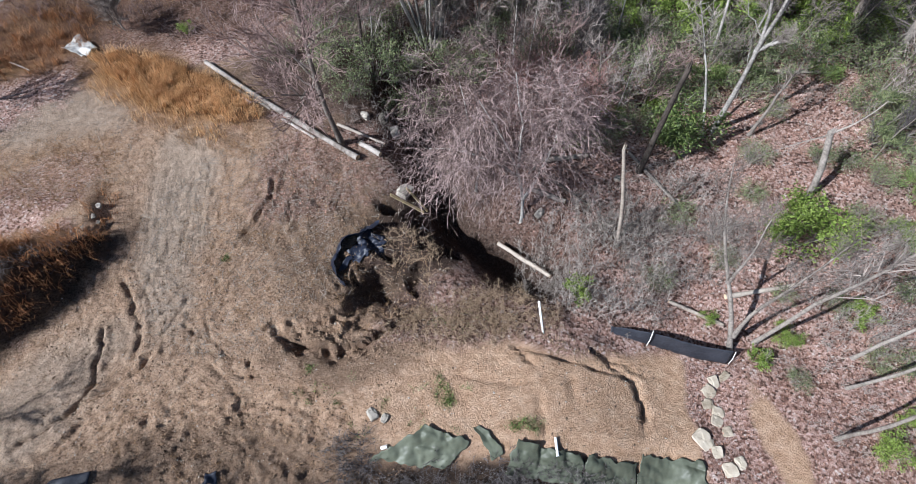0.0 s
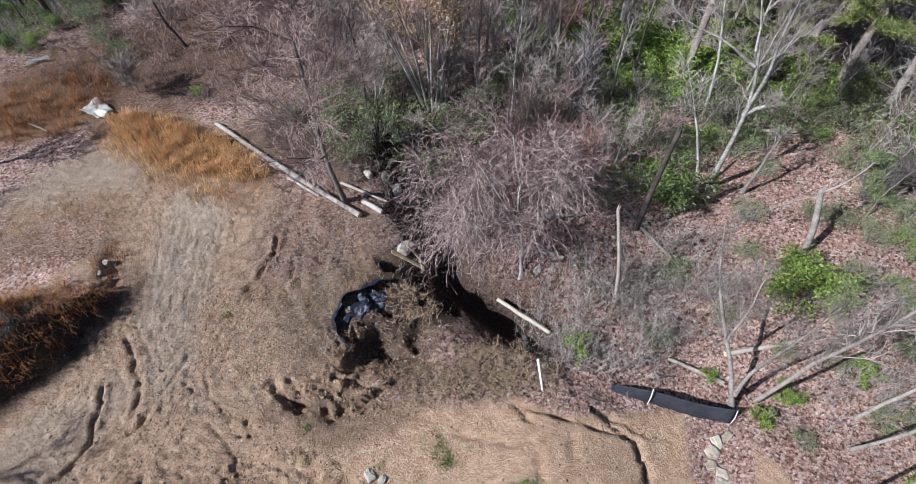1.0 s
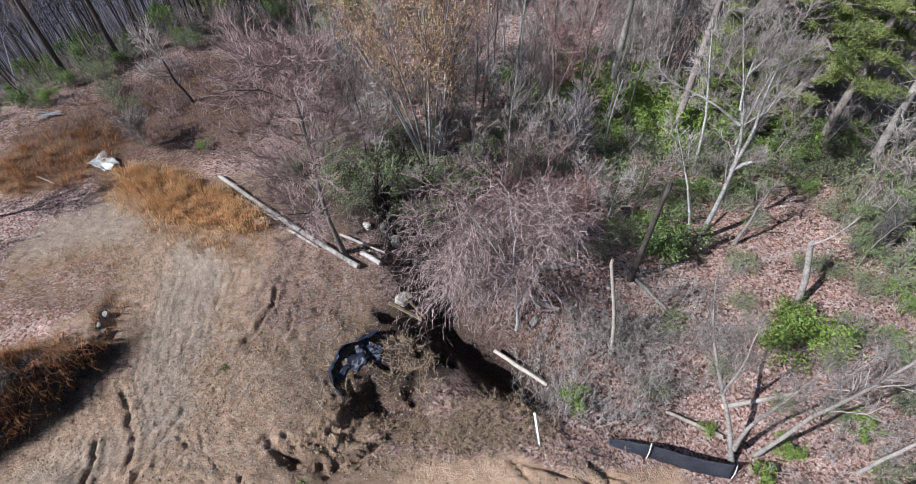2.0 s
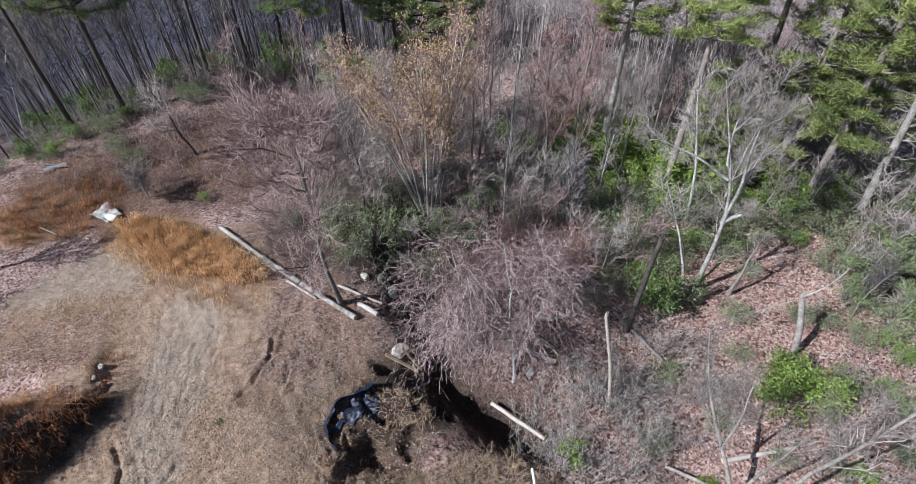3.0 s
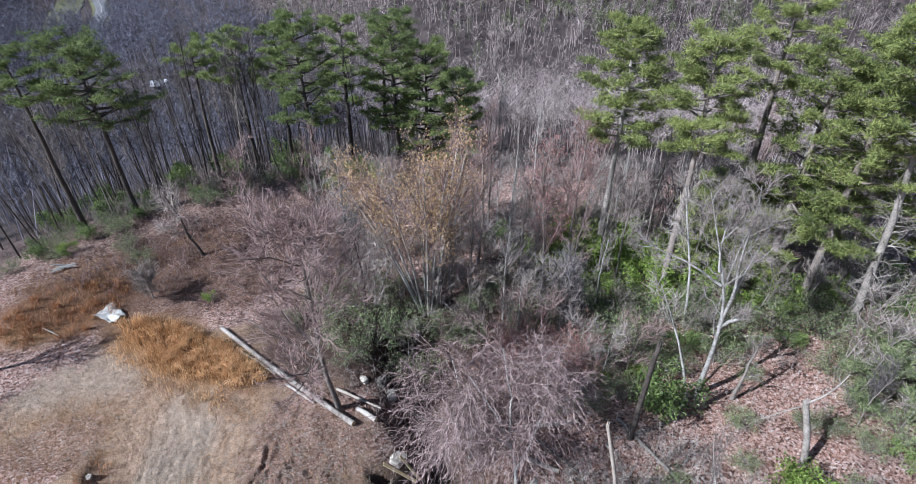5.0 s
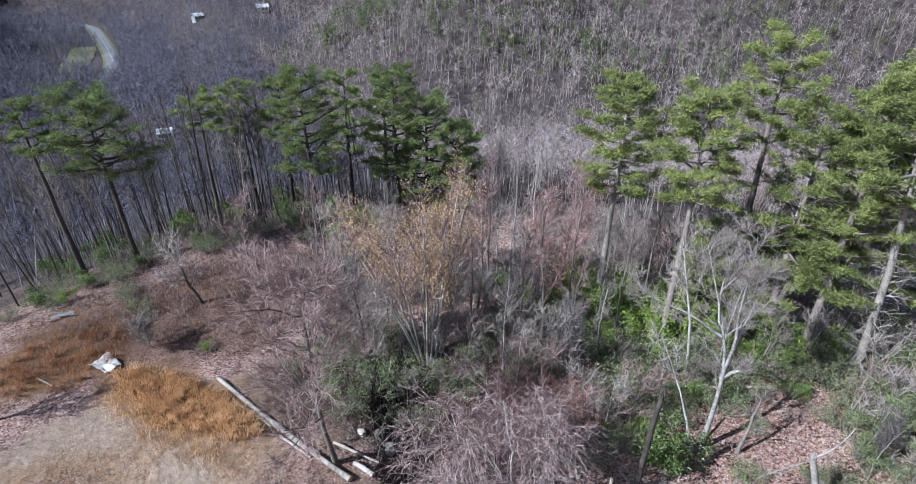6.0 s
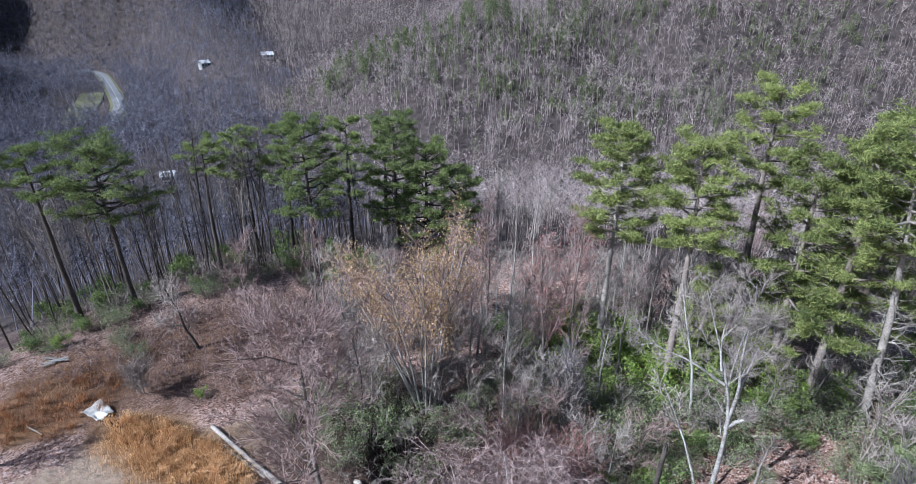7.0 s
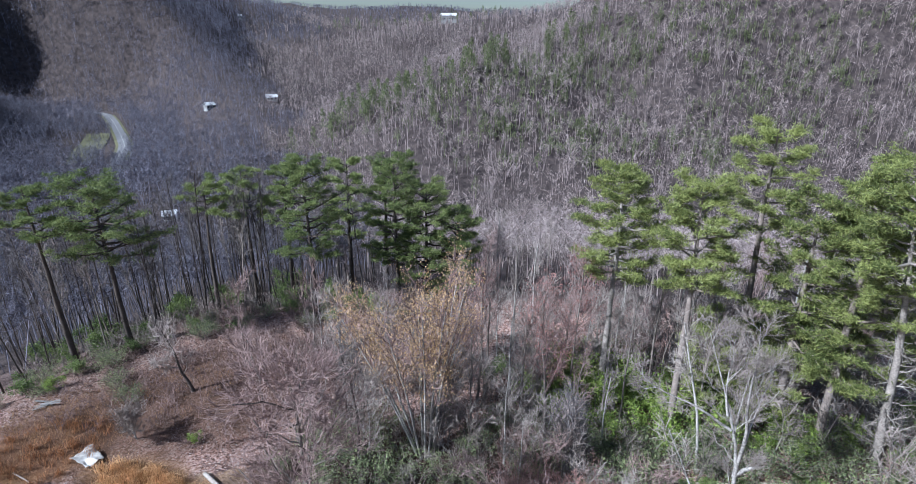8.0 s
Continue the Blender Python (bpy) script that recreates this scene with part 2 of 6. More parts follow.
def rough(x, y, size, seed=0.0):
    """Uneven lumps of about the given size, between -1 and 1."""
    a, b = np.asarray(x, float) / size, np.asarray(y, float) / size
    i, j = np.floor(a), np.floor(b)
    u, v = a - i, b - j
    u, v = u * u * (3 - 2 * u), v * v * (3 - 2 * v)

    def corner(p, q):
        h = np.sin(p * 127.1 + q * 311.7 + seed * 74.7) * 43758.5453
        return (h - np.floor(h)) * 2 - 1

    return (corner(i, j) * (1 - u) + corner(i + 1, j) * u) * (1 - v) + (corner(i, j + 1) * (1 - u) + corner(i + 1, j + 1) * u) * v


def lumps(x, y, size, seed=0.0):
    """Uneven lumps at four sizes, each turned against the last, between about -1 and 1."""
    z, k = 0.0, 0.53
    for i in range(4):
        c, s = math.cos(0.9 * i + 0.4), math.sin(0.9 * i + 0.4)
        z = z + k * rough(x * c - y * s + 3.7 * i, x * s + y * c - 1.9 * i, size * 0.52 ** i, seed + 7 * i)
        k *= 0.55
    return z


def patch(x, y, cx, cy, rx, ry):
    """1 in the middle of an ellipse, fading to 0 at its edge."""
    return 1 - smooth(0.45, 1.0, np.hypot((x - cx) / rx, (y - cy) / ry))


GULLY = [(-3.6, 29.0), (-2.6, 23.5), (-0.9, 18.5), (1.2, 16.2), (3.6, 14.6)]
PIT = [(-4.6, 12.6), (-2.8, 12.0)]
PITS = [(-9.3, 10.0, 0.45, 0.3), (-8.2, 9.6, 0.6, 0.4), (-7.2, 9.9, 0.55, 0.5), (-6.6, 10.7, 0.6, 0.4), (-10.6, 8.2, 0.35, 0.3), (-5.6, 11.6, 0.8, 0.6), (-3.4, 14.6, 0.9, 0.7), (-2.2, 13.2, 0.8, 0.6), (-4.0, 12.6, 0.7, 0.5), (-13.7, 10.2, 0.22, 0.35),
        (-5.1, 12.7, 0.7, 0.9), (-4.6, 17.7, 0.5, 0.8), (-2.7, 13.1, 0.6, 0.7), (-1.1, 15.4, 0.9, 1.0), (-3.0, 16.4, 0.6, 0.9), (-4.4, 14.4, 0.5, 0.8), (-2.8, 13.9, 0.35, -0.45), (-5.7, 13.5, 0.45, -0.4), (-3.4, 15.3, 0.4, -0.5), (-1.0, 12.6, 0.5, -0.35)]
RIM = [(-75, 2), (-46, 24), (-37.5, 36), (-33, 45), (-27, 51), (-14, 54), (2, 56), (22, 53), (48, 44), (85, 28)]
BANK = [(-28.0, 3.4), (-22.7, 8.7), (-21.4, 9.9), (-20.6, 11.2), (-19.7, 12.7), (-19.3, 14.2), (-19.7, 16.1), (-20.4, 18.5), (-21.2, 21.0)]
RUTS = [[(-20.8, 3.9), (-19.7, 5.0), (-18.6, 5.8), (-17.8, 6.5), (-16.7, 7.4), (-15.8, 8.0), (-15.4, 8.9)],
        [(-19.0, 5.4), (-18.3, 6.3), (-17.8, 7.4), (-18.0, 8.4), (-18.0, 9.3), (-18.2, 10.3)],
        [(-16.2, 8.7), (-16.3, 9.6), (-16.5, 10.4), (-17.2, 11.5), (-18.5, 13.2)],
        [(-20.5, 3.3), (-19.0, 4.1), (-17.9, 5.3), (-17.1, 5.9)],
        [(-13.4, 10.9), (-12.7, 9.6), (-11.8, 8.9), (-10.2, 8.3)],
        [(-11.4, 19.7), (-11.2, 18.2), (-11.7, 16.8), (-12.6, 15.1)],
        [(-10.0, 17.8), (-10.0, 16.2)],
        [(-18.5, 22.0), (-17.6, 19.9)],
        [(-16.1, 20.4), (-15.9, 18.2), (-15.6, 15.8), (-15.5, 14.3)],
        [(-14.2, 12.2), (-14.7, 10.7), (-15.4, 9.6), (-15.8, 7.6)],
        [(-19.1, 15.8), (-18.5, 14.3), (-18.5, 13.2)],
        [(-11.1, 7.1), (-9.7, 7.3), (-6.7, 7.1)],
        [(-10.9, 6.0), (-9.0, 6.2), (-6.5, 6.0)],
        [(-12.9, 8.4), (-11.8, 7.7), (-11.0, 6.7)],
        [(-19.4, 22.2), (-18.3, 18.6), (-17.6, 15.1)]]
RUT_DEPTH = (0.8, 1.0, 0.6, 0.5, 0.35, 0.95, 0.8, 0.2, 0.22, 0.3, 0.3, 0.2, 0.2, 0.25, 0.15)
LEDGES = [[(-0.2, 7.6), (1.8, 7.2), (3.0, 7.3)], [(6.8, 8.9), (8.4, 7.8), (8.6, 6.4), (8.4, 4.6)], [(3.2, 7.2), (3.4, 5.4), (3.2, 4.0)], [(2.4, 9.0), (3.0, 8.4)],
          [(2.6, 9.1), (4.6, 8.7), (6.2, 8.3), (8.4, 7.9), (8.7, 6.2)], [(5.0, 7.6), (5.0, 6.5)], [(6.4, 9.3), (7.6, 8.8), (9.0, 8.2)]]
SCARP = [(-8.6, 9.6), (-6.6, 9.2), (-5.2, 9.5), (-4.2, 10.2)]
VALLEY = [(-150, 235), (-172, 268), (-188, 320), (-235, 392), (-285, 440), (-360, 452)]
RIDGES = [  # far hills: crest line, heights along it, half width
    ([(-290, 486), (-284, 530), (-278, 590), (-249, 676), (-146, 746), (0, 760), (112, 772), (420, 900)], [-24, -8, 2, 14, 29, 41, 52, 130], 205),
    ([(-60, 248), (-39, 262), (-24, 279), (5, 300), (31, 319), (61, 345), (111, 364), (183, 378), (267, 375), (640, 400)], [-28, -9, -1, 7, 14, 26, 54, 86, 107, 150], 92),
    ([(-450, 60), (-392, 250), (-380, 400), (-392, 560), (-440, 830)], [100, 96, 94, 96, 96], 180),
    ([(-440, 830), (-338, 994), (-219, 1129), (-40, 1260)], [88, 62, 36, 16], 250),
    ([(-1500, 2300), (-921, 2432), (-564, 2538), (-216, 2591), (299, 2583), (1300, 2400)], [180, 150, 126, 130, 112, 200], 420),
]


def ground_z(x, y):
    x, y = np.asarray(x, float), np.asarray(y, float)
    # the spur, falling away to the valley ahead and at both sides
    d, _, side = to_line(x, y, RIM)
    past = d * side
    out = smooth(0, 120, past)
    z = -34 * out - 4.0 * smooth(-2, 16, past)
    hills = np.zeros(np.shape(x))
    for line, heights, w in RIDGES:
        d, s, _ = to_line(x, y, line)
        h = (np.interp(s, np.linspace(0, 1, len(line)), heights) + 36) * np.exp(-(d / w) ** 2)
        hills = np.maximum(hills, h) + 0.12 * np.minimum(hills, h)
    far = smooth(140, 240, np.hypot(x, y))
    z = z + hills * (far * 0.9 + 0.1 * smooth(90, 160, y))
    folds = wave(x, y, 70, 3) * 6 + np.abs(wave(x, y, 38, 8)) * 7 - 3 + wave(x, y, 23, 5) * 2.5
    z = z + folds * far * (0.35 + 0.65 * smooth(8, 50, hills))
    d, _, side = to_line(x, y, VALLEY)
    flat = 1 - smooth(18, np.where(side > 0, 225, 85), d)
    z = np.where(z > -34, z * (1 - flat) - 34 * flat, z)
    # near relief
    near = 1 - smooth(70, 110, np.hypot(x, y - 20))
    z = z + near * (0.35 * wave(x, y, 7, 1) + 0.12 * wave(x, y, 2.2, 2))
    z = z - 2.2 * smooth(2, 13, x) * (1 - smooth(9, 20, y)) * near
    z = z + 1.6 * smooth(15, 30, x) * smooth(14, 30, y) * (1 - smooth(34, 50, y)) * near
    d, s, _ = to_line(x, y, GULLY)
    z = z - 3.9 * np.exp(-(d / (2.0 + 0.5 * wave(x, y, 1.5, 4))) ** 2) * near
    d, s, _ = to_line(x, y, PIT)
    z = z - 1.3 * np.exp(-(d / 1.1) ** 2) * near
    d, s, side = to_line(x, y, BANK)
    z = z + near * (2.7 + 0.7 * lumps(x, y, 1.6, 61)) * smooth(0.1, 2.3 - 0.9 * smooth(11.0, 15.0, y), d * side + 0.5 * lumps(x, y, 1.1, 6)) * (1 - 0.72 * smooth(12.0, 15.5, y)) * (1 - smooth(17.0, 20.5, y)) * (1 - smooth(4, 13, d * side)) * (x < -15) * smooth(-2, 6, y)
    z = z - 1.8 * smooth(-5.2, -2.2, -y + 0.3 * wave(x, y, 1.5, 5)) * smooth(-9, -5, x) * (1 - smooth(9.5, 12, x)) * near
    for line, deep in zip(RUTS, RUT_DEPTH):
        d, s, _ = to_line(x + 0.16 * rough(x, y, 0.9, 13) + 0.07 * rough(x, y, 0.22, 14), y + 0.16 * rough(x, y, 0.9, 15) + 0.07 * rough(x, y, 0.22, 16), line)
        w = 0.085 + 0.03 * rough(x, y, 0.5, 7)
        z = z - near * deep * (0.30 * np.exp(-(d / w) ** 2) * smooth(0.0, 0.12, s) * (1 - smooth(0.88, 1.0, s)) - (0.10 + 0.12 * lumps(x, y, 0.5, 9)) * np.exp(-((d - 0.28) / 0.16) ** 2)) * (0.9 + 0.2 * rough(x, y, 0.9, 8))
    for line in LEDGES:
        d, s, side = to_line(x, y, line)
        z = z - near * 0.32 * np.exp(-(d / 0.28) ** 2) * smooth(-0.05, 0.12, d * side + 0.05 + 0.12 * rough(x, y, 0.4, 31)) * (0.6 + 0.6 * rough(x, y, 0.8, 32))
    d, s, side = to_line(x, y, SCARP)
    z = z - near * 0.7 * np.exp(-(np.minimum(d * side, 0) / 1.2) ** 2) * (side < 0) * np.exp(-(d / 1.0) ** 2)
    for line in RUTS[:3] + RUTS[7:11]:
        d, _, _ = to_line(x, y, line)
        for off in (0.75, 1.25, 1.8, 2.3):
            z = z - near * 0.06 * np.exp(-((d - off + 0.06 * rough(x, y, 0.6, off)) / 0.09) ** 2) * (0.5 + 0.5 * rough(x, y, 1.4, off))
    wx, wy = x + 0.45 * rough(x, y, 0.5, 41) + 0.2 * rough(x, y, 0.22, 43), y + 0.45 * rough(x, y, 0.55, 42) + 0.2 * rough(x, y, 0.24, 44)
    for px, py, r, deep in PITS:
        z = z - near * deep * np.exp(-(np.hypot(wx - px, (wy - py) * 1.2) / r) ** 4)
    # clods and scuffs
    churned = 0.25 + patch(x, y, -10.5, 4.5, 8.5, 3.2) + 1.3 * patch(x, y, -6.5, 9.8, 4.2, 1.9) + patch(x, y, -4.5, 13.5, 4.5, 4.5) + 0.8 * patch(x, y, 3.0, 10.2, 8.0, 1.6) + 0.5 * patch(x, y, -9.0, 18.0, 5.0, 5.5)
    churned = churned * (1 - 0.75 * patch(x, y, 6.0, 6.4, 6.5, 3.0))
    z = z + near * churned * (0.34 * lumps(wx, wy, 1.5, 21) + 0.22 * np.abs(lumps(x, y, 0.7, 22)) - 0.06)
    z = z + near * (0.07 * wave(x, y, 0.55, 9) + 0.05 * wave(x * 1.3, y, 0.31, 10) + 0.045 * wave(x, y * 1.2, 0.2, 11)) * 0.35
    return z


def on_ground(x, y, dz=0.0):
    return (float(x), float(y), float(ground_z(x, y)) + dz)


def spaced(fine_lo, fine_hi, step, lo, hi, grow_lo, grow_hi, cap=13.0):
    """Grid lines, fine in the middle and wider apart with the distance."""
    def side(start, end, growth):
        s, p, out = step, 0.0, []
        while p < abs(end - start):
            s = min(s * growth, cap) if p < 820 else s * 1.13
            p += s
            out.append(p)
        return np.array(out)
    return np.r_[fine_lo - side(fine_lo, lo, grow_lo)[::-1], np.arange(fine_lo, fine_hi + step / 2, step), fine_hi + side(fine_hi, hi, grow_hi)]


gx, gy = spaced(-26, 22, 0.22, -3300, 3300, 1.10, 1.10), spaced(1.5, 28, 0.22, -3300, 3300, 1.4, 1.07)
gx = np.sort(np.r_[gx[(gx < -21) | (gx > -5.5)], np.arange(-20.95, -5.5, 0.085)])   # finer over the rutted track
gy = np.sort(np.r_[gy[(gy < 3) | (gy > 13.5)], np.arange(3.05, 13.5, 0.085)])
GX, GY = np.meshgrid(gx, gy)
GZ = ground_z(GX, GY)


def inside(x, y, cx, cy, rx, ry, turn=0.0, soft=0.35):
    """1 inside an uneven ellipse, 0 outside it."""
    c, s = math.cos(radians(turn)), math.sin(radians(turn))
    u, v = ((x - cx) * c + (y - cy) * s) / rx, (-(x - cx) * s + (y - cy) * c) / ry
    r = np.hypot(u, v) + 0.16 * wave(x, y, 1.1, cx) + 0.10 * wave(x, y, 0.4, cy)
    return 1 - smooth(1 - soft, 1 + soft, r)


# ---- ground: one sheet to the horizon ----
def ground_zones(x, y):
    edge = 9.2 + 0.5 * wave(x, y, 1.6, 2)
    sand = (1 - smooth(-0.8, 0.9, y - edge)) * smooth(-14, -3, x) * (1 - smooth(11.0, 11.8, x + 0.25 * wave(x, y, 0.8, 3)))
    sand = np.maximum(sand * (0.55 + 0.45 * smooth(-4, 1, x)), 0.9 * inside(x, y, 15.4, 5.0, 0.9, 3.0, 12))
    sand = np.maximum(sand, 0.3 * inside(x, y, -6.5, 9.8, 3.2, 1.2))
    pale = np.maximum(0.9 * inside(x, y, -16.6, 18.6, 1.9, 8.5, 8), 0.8 * inside(x, y, -27.5, 26.2, 7.5, 3.6, 10))
    pale = np.maximum(pale, 0.7 * inside(x, y, -20.5, 6.0, 2.0, 5.5, -38))
    pale = np.maximum(pale, inside(x, y, -31.5, 23.4, 1.7, 2.3))
    track = np.maximum(inside(x, y, -13.5, 13, 9.5, 12, 0, 0.25), inside(x, y, -21, 24, 9, 5.5, 20, 0.25))
    track = np.maximum(track, (1 - smooth(8.5, 10, y)) * (1 - smooth(-2, 0, x)))
    litter = (1 - np.maximum(track, 0) * 0.95) * (1 - sand)
    litter = np.maximum(litter, 0.55 * inside(x, y, -24.6, 19.3, 3.4, 2.8, 20))
    litter = np.maximum(litter, 0.55 * inside(x, y, -9.0, 20.0, 3.6, 4.6, -35))
    dry = np.maximum(inside(x, y, -20.4, 27.8, 7.2, 2.4, -26), inside(x, y, -31, 31.5, 4.2, 3.4, 30))
    dry = np.maximum(dry, 0.8 * inside(x, y, -24.5, 13.4, 3.2, 1.8, 25))
    dry = np.maximum(dry, 0.15 * inside(x, y, -25.0, 19.8, 4.4, 3.4, 20))
    behind = smooth(0, 9, -y)
    sand, pale, litter = sand * (1 - behind), pale * (1 - behind), np.maximum(litter, behind)
    return np.stack([sand, pale, litter, dry], -1)


def ground_zones_more(x, y):
    d, _, side = to_line(x, y, RIM)
    far = smooth(-6, 25, d * side)
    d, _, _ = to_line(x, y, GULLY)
    # dark soil, with the shade of gully and hollows put into the same mask
    humus_shade = 0.95 * np.exp(-(d / 3.1) ** 2)
    humus_shade = np.maximum(humus_shade, 0.85 * inside(x, y, -5.5, 29.0, 10.5, 5.6))
    humus_shade = np.maximum(humus_shade, 0.5 * inside(x, y, -6.2, 8.8, 3.6, 1.5))
    humus_shade = np.maximum(humus_shade, 0.5 * inside(x, y, -6.5, 3.4, 6.0, 1.2))
    # shade below the vine-hung tree, put into the ground colour
    humus_shade = np.maximum(humus_shade, 0.75 * inside(x, y, -0.4, 20.6, 3.4, 4.5))
    humus_shade = np.maximum(humus_shade, 0.75 * inside(x, y, -4.0, 13.0, 3.0, 2.2))
    # shade on the steep bank's face, put into the ground colour
    humus_shade = np.maximum(humus_shade, 0.92 * inside(x, y, -22.3, 11.6, 5.4, 1.5, 56))
    humus_shade = np.maximum(humus_shade, 0.5 * inside(x, y, -5.6, 14.2, 4.6, 3.6))
    humus_shade = np.maximum(humus_shade, 0.35 * inside(x, y, -8.6, 18.6, 3.6, 4.2, -30))
    # darker near-left soil, with tree shadows put into its colour
    humus_shade = np.maximum(humus_shade, 0.52 * inside(x, y, -11.0, 4.0, 6.0, 1.5))
    humus_shade = np.maximum(humus_shade, 0.97 * inside(x, y, 1.2, 2.4, 8.0, 1.7, 0, 0.2))
    humus_shade = np.maximum(humus_shade, 0.4 * inside(x, y, -2.0, 10.6, 5.5, 1.3))
    humus_shade = np.maximum(humus_shade, 0.5 * inside(x, y, -22, 40, 14, 8.5, 24))
    humus_shade = np.maximum(humus_shade, 0.93 * inside(x, y, -3.0, 15.6, 3.0, 3.2))
    humus_shade = np.maximum(humus_shade, 0.42 * inside(x, y, -7.6, 16.0, 4.0, 4.6))
    # the same tree shadows further left, put into the colour
    humus_shade = np.maximum(humus_shade, 0.4 * inside(x, y, -16.5, 3.2, 4.6, 1.3, 14))
    humus_shade = np.maximum(humus_shade, 0.6 * inside(x, y, -33, 47, 9, 5, 55))
    rust = np.maximum(0.9 * inside(x, y, -30, 34, 6, 4.5, 35), 0.6 * inside(x, y, -21, 39, 11, 7, 20))
    return np.stack([far, humus_shade, rust, 0 * far], -1)


TRACK = [(-23.0, 1.0), (-20.2, 3.6), (-18.7, 5.2), (-17.5, 6.8), (-16.4, 9.0), (-16.1, 11.4), (-17.2, 15.8), (-18.8, 20.0), (-22.2, 23.5), (-26.3, 24.6), (-33.0, 25.2)]
SAND_TRACK = [(-14.6, 5.2), (-12.9, 6.2), (-10.5, 6.6), (-7.6, 6.4), (-4.4, 6.6), (0.0, 7.4)]
LOOP = [(-9.5, 21.5), (-10.6, 19.0), (-11.2, 16.6), (-12.6, 13.6), (-13.8, 11.0), (-13.2, 9.2), (-11.2, 8.0), (-8.0, 7.4)]


def wheel_way(x, y):
    """Places across and along the nearest wheel track, and how worn the ground is there."""
    across, along_it, worn = np.zeros(x.shape), np.zeros(x.shape), np.zeros(x.shape)
    for line, wide, off in ((TRACK, 4.6, 0.0), (LOOP, 2.6, 40.0), (SAND_TRACK, 1.6, 80.0)):
        d, s, side = to_line(x + 0.1 * rough(x, y, 1.3, 51), y + 0.1 * rough(x, y, 1.3, 52), line)
        w = (1 - smooth(0.55 * wide, wide, d)) * smooth(0.0, 0.06, s) * (1 - smooth(0.94, 1.0, s)) * (0.55 + 0.45 * rough(x, y, 1.7, 53)) * (1 - 0.6 * smooth(-19, -23, x) * smooth(16, 20, y))
        better = w > worn
        across, along_it, worn = np.where(better, d * side * 5.5 + off, across), np.where(better, s * len(line) * 1.5, along_it), np.maximum(w, worn)
    return np.stack([across, along_it, 0 * across, worn], -1)


def ground_material():
    m, nt, b = material("ground")
    at = nt.nodes.new("ShaderNodeAttribute")
    at.attribute_name = "zones"
    parts = nt.nodes.new("ShaderNodeSeparateColor")
    nt.links.new(at.outputs["Color"], parts.inputs["Color"])
    big, mid, fine, grit = noise_at(nt, 0.35, 4), noise_at(nt, 2.2, 6, 0.7), noise_at(nt, 11, 5, 0.7), noise_at(nt, 45, 3, 0.7)
    co = nt.nodes.new("ShaderNodeTexCoord")

    def cells(scale):
        v = node(nt, "TexVoronoi", Scale=scale)
        bend = nt.nodes.new("ShaderNodeVectorMath")
        bend.operation = "MULTIPLY_ADD"
        bend.inputs[1].default_value = (0.25, 0.25, 0.25)
        nt.links.new(fine.outputs["Color"], bend.inputs[0])
        nt.links.new(co.outputs["Object"], bend.inputs[2])
        nt.links.new(bend.outputs[0], v.inputs["Vector"])
        bw = nt.nodes.new("ShaderNodeSeparateColor")
        nt.links.new(v.outputs["Color"], bw.inputs["Color"])
        return v, bw.outputs["Red"]

    leaf_v, leaf = cells(9)
    stone_v, stone = cells(13)
    soil = ramp(nt, mid.outputs["Fac"], [(0.28, (0.135, 0.09, 0.059)), (0.47, (0.26, 0.176, 0.12)), (0.70, (0.39, 0.285, 0.204))]).outputs["Color"]
    soil = mix(nt, 0.65, soil, ramp(nt, fine.outputs["Fac"], [(0.36, (0.42, 0.41, 0.40)), (0.54, (1.7, 1.67, 1.62))]).outputs["Color"], "MULTIPLY")
    soil = mix(nt, 0.35, soil, ramp(nt, grit.outputs["Fac"], [(0.36, (0.45, 0.44, 0.43)), (0.56, (1.6, 1.58, 1.55))]).outputs["Color"], "MULTIPLY")
    soil = mix(nt, ramp(nt, stone, [(0.95, (0, 0, 0)), (0.97, (0.45, 0.45, 0.45))]).outputs["Color"], soil, (0.42, 0.37, 0.31))
    sand = ramp(nt, mid.outputs["Fac"], [(0.26, (0.36, 0.22, 0.13)), (0.5, (0.53, 0.355, 0.235)), (0.74, (0.64, 0.46, 0.33))]).outputs["Color"]
    sand = mix(nt, 0.3, sand, ramp(nt, grit.outputs["Fac"], [(0.35, (0.5, 0.47, 0.45)), (0.6, (1.2, 1.18, 1.15))]).outputs["Color"], "MULTIPLY")
    pale = ramp(nt, mid.outputs["Fac"], [(0.3, (0.27, 0.205, 0.15)), (0.7, (0.46, 0.365, 0.285))]).outputs["Color"]
    pale = mix(nt, 0.6, pale, ramp(nt, fine.outputs["Fac"], [(0.38, (0.5, 0.49, 0.46)), (0.58, (1.3, 1.27, 1.25))]).outputs["Color"], "MULTIPLY")
    litter = ramp(nt, leaf, [(0.0, (0.07, 0.042, 0.032)), (0.35, (0.30, 0.175, 0.137)), (0.7, (0.49, 0.335, 0.28)), (0.94, (0.60, 0.455, 0.40)), (0.98, (0.66, 0.58, 0.53))]).outputs["Color"]
    litter = mix(nt, 0.75, litter, ramp(nt, big.outputs["Fac"], [(0.3, (0.55, 0.55, 0.56)), (0.7, (1.25, 1.22, 1.2))]).outputs["Color"], "MULTIPLY")
    litter = mix(nt, 0.5, litter, ramp(nt, fine.outputs["Fac"], [(0.33, (0.45, 0.45, 0.45)), (0.6, (1.3, 1.3, 1.3))]).outputs["Color"], "MULTIPLY")
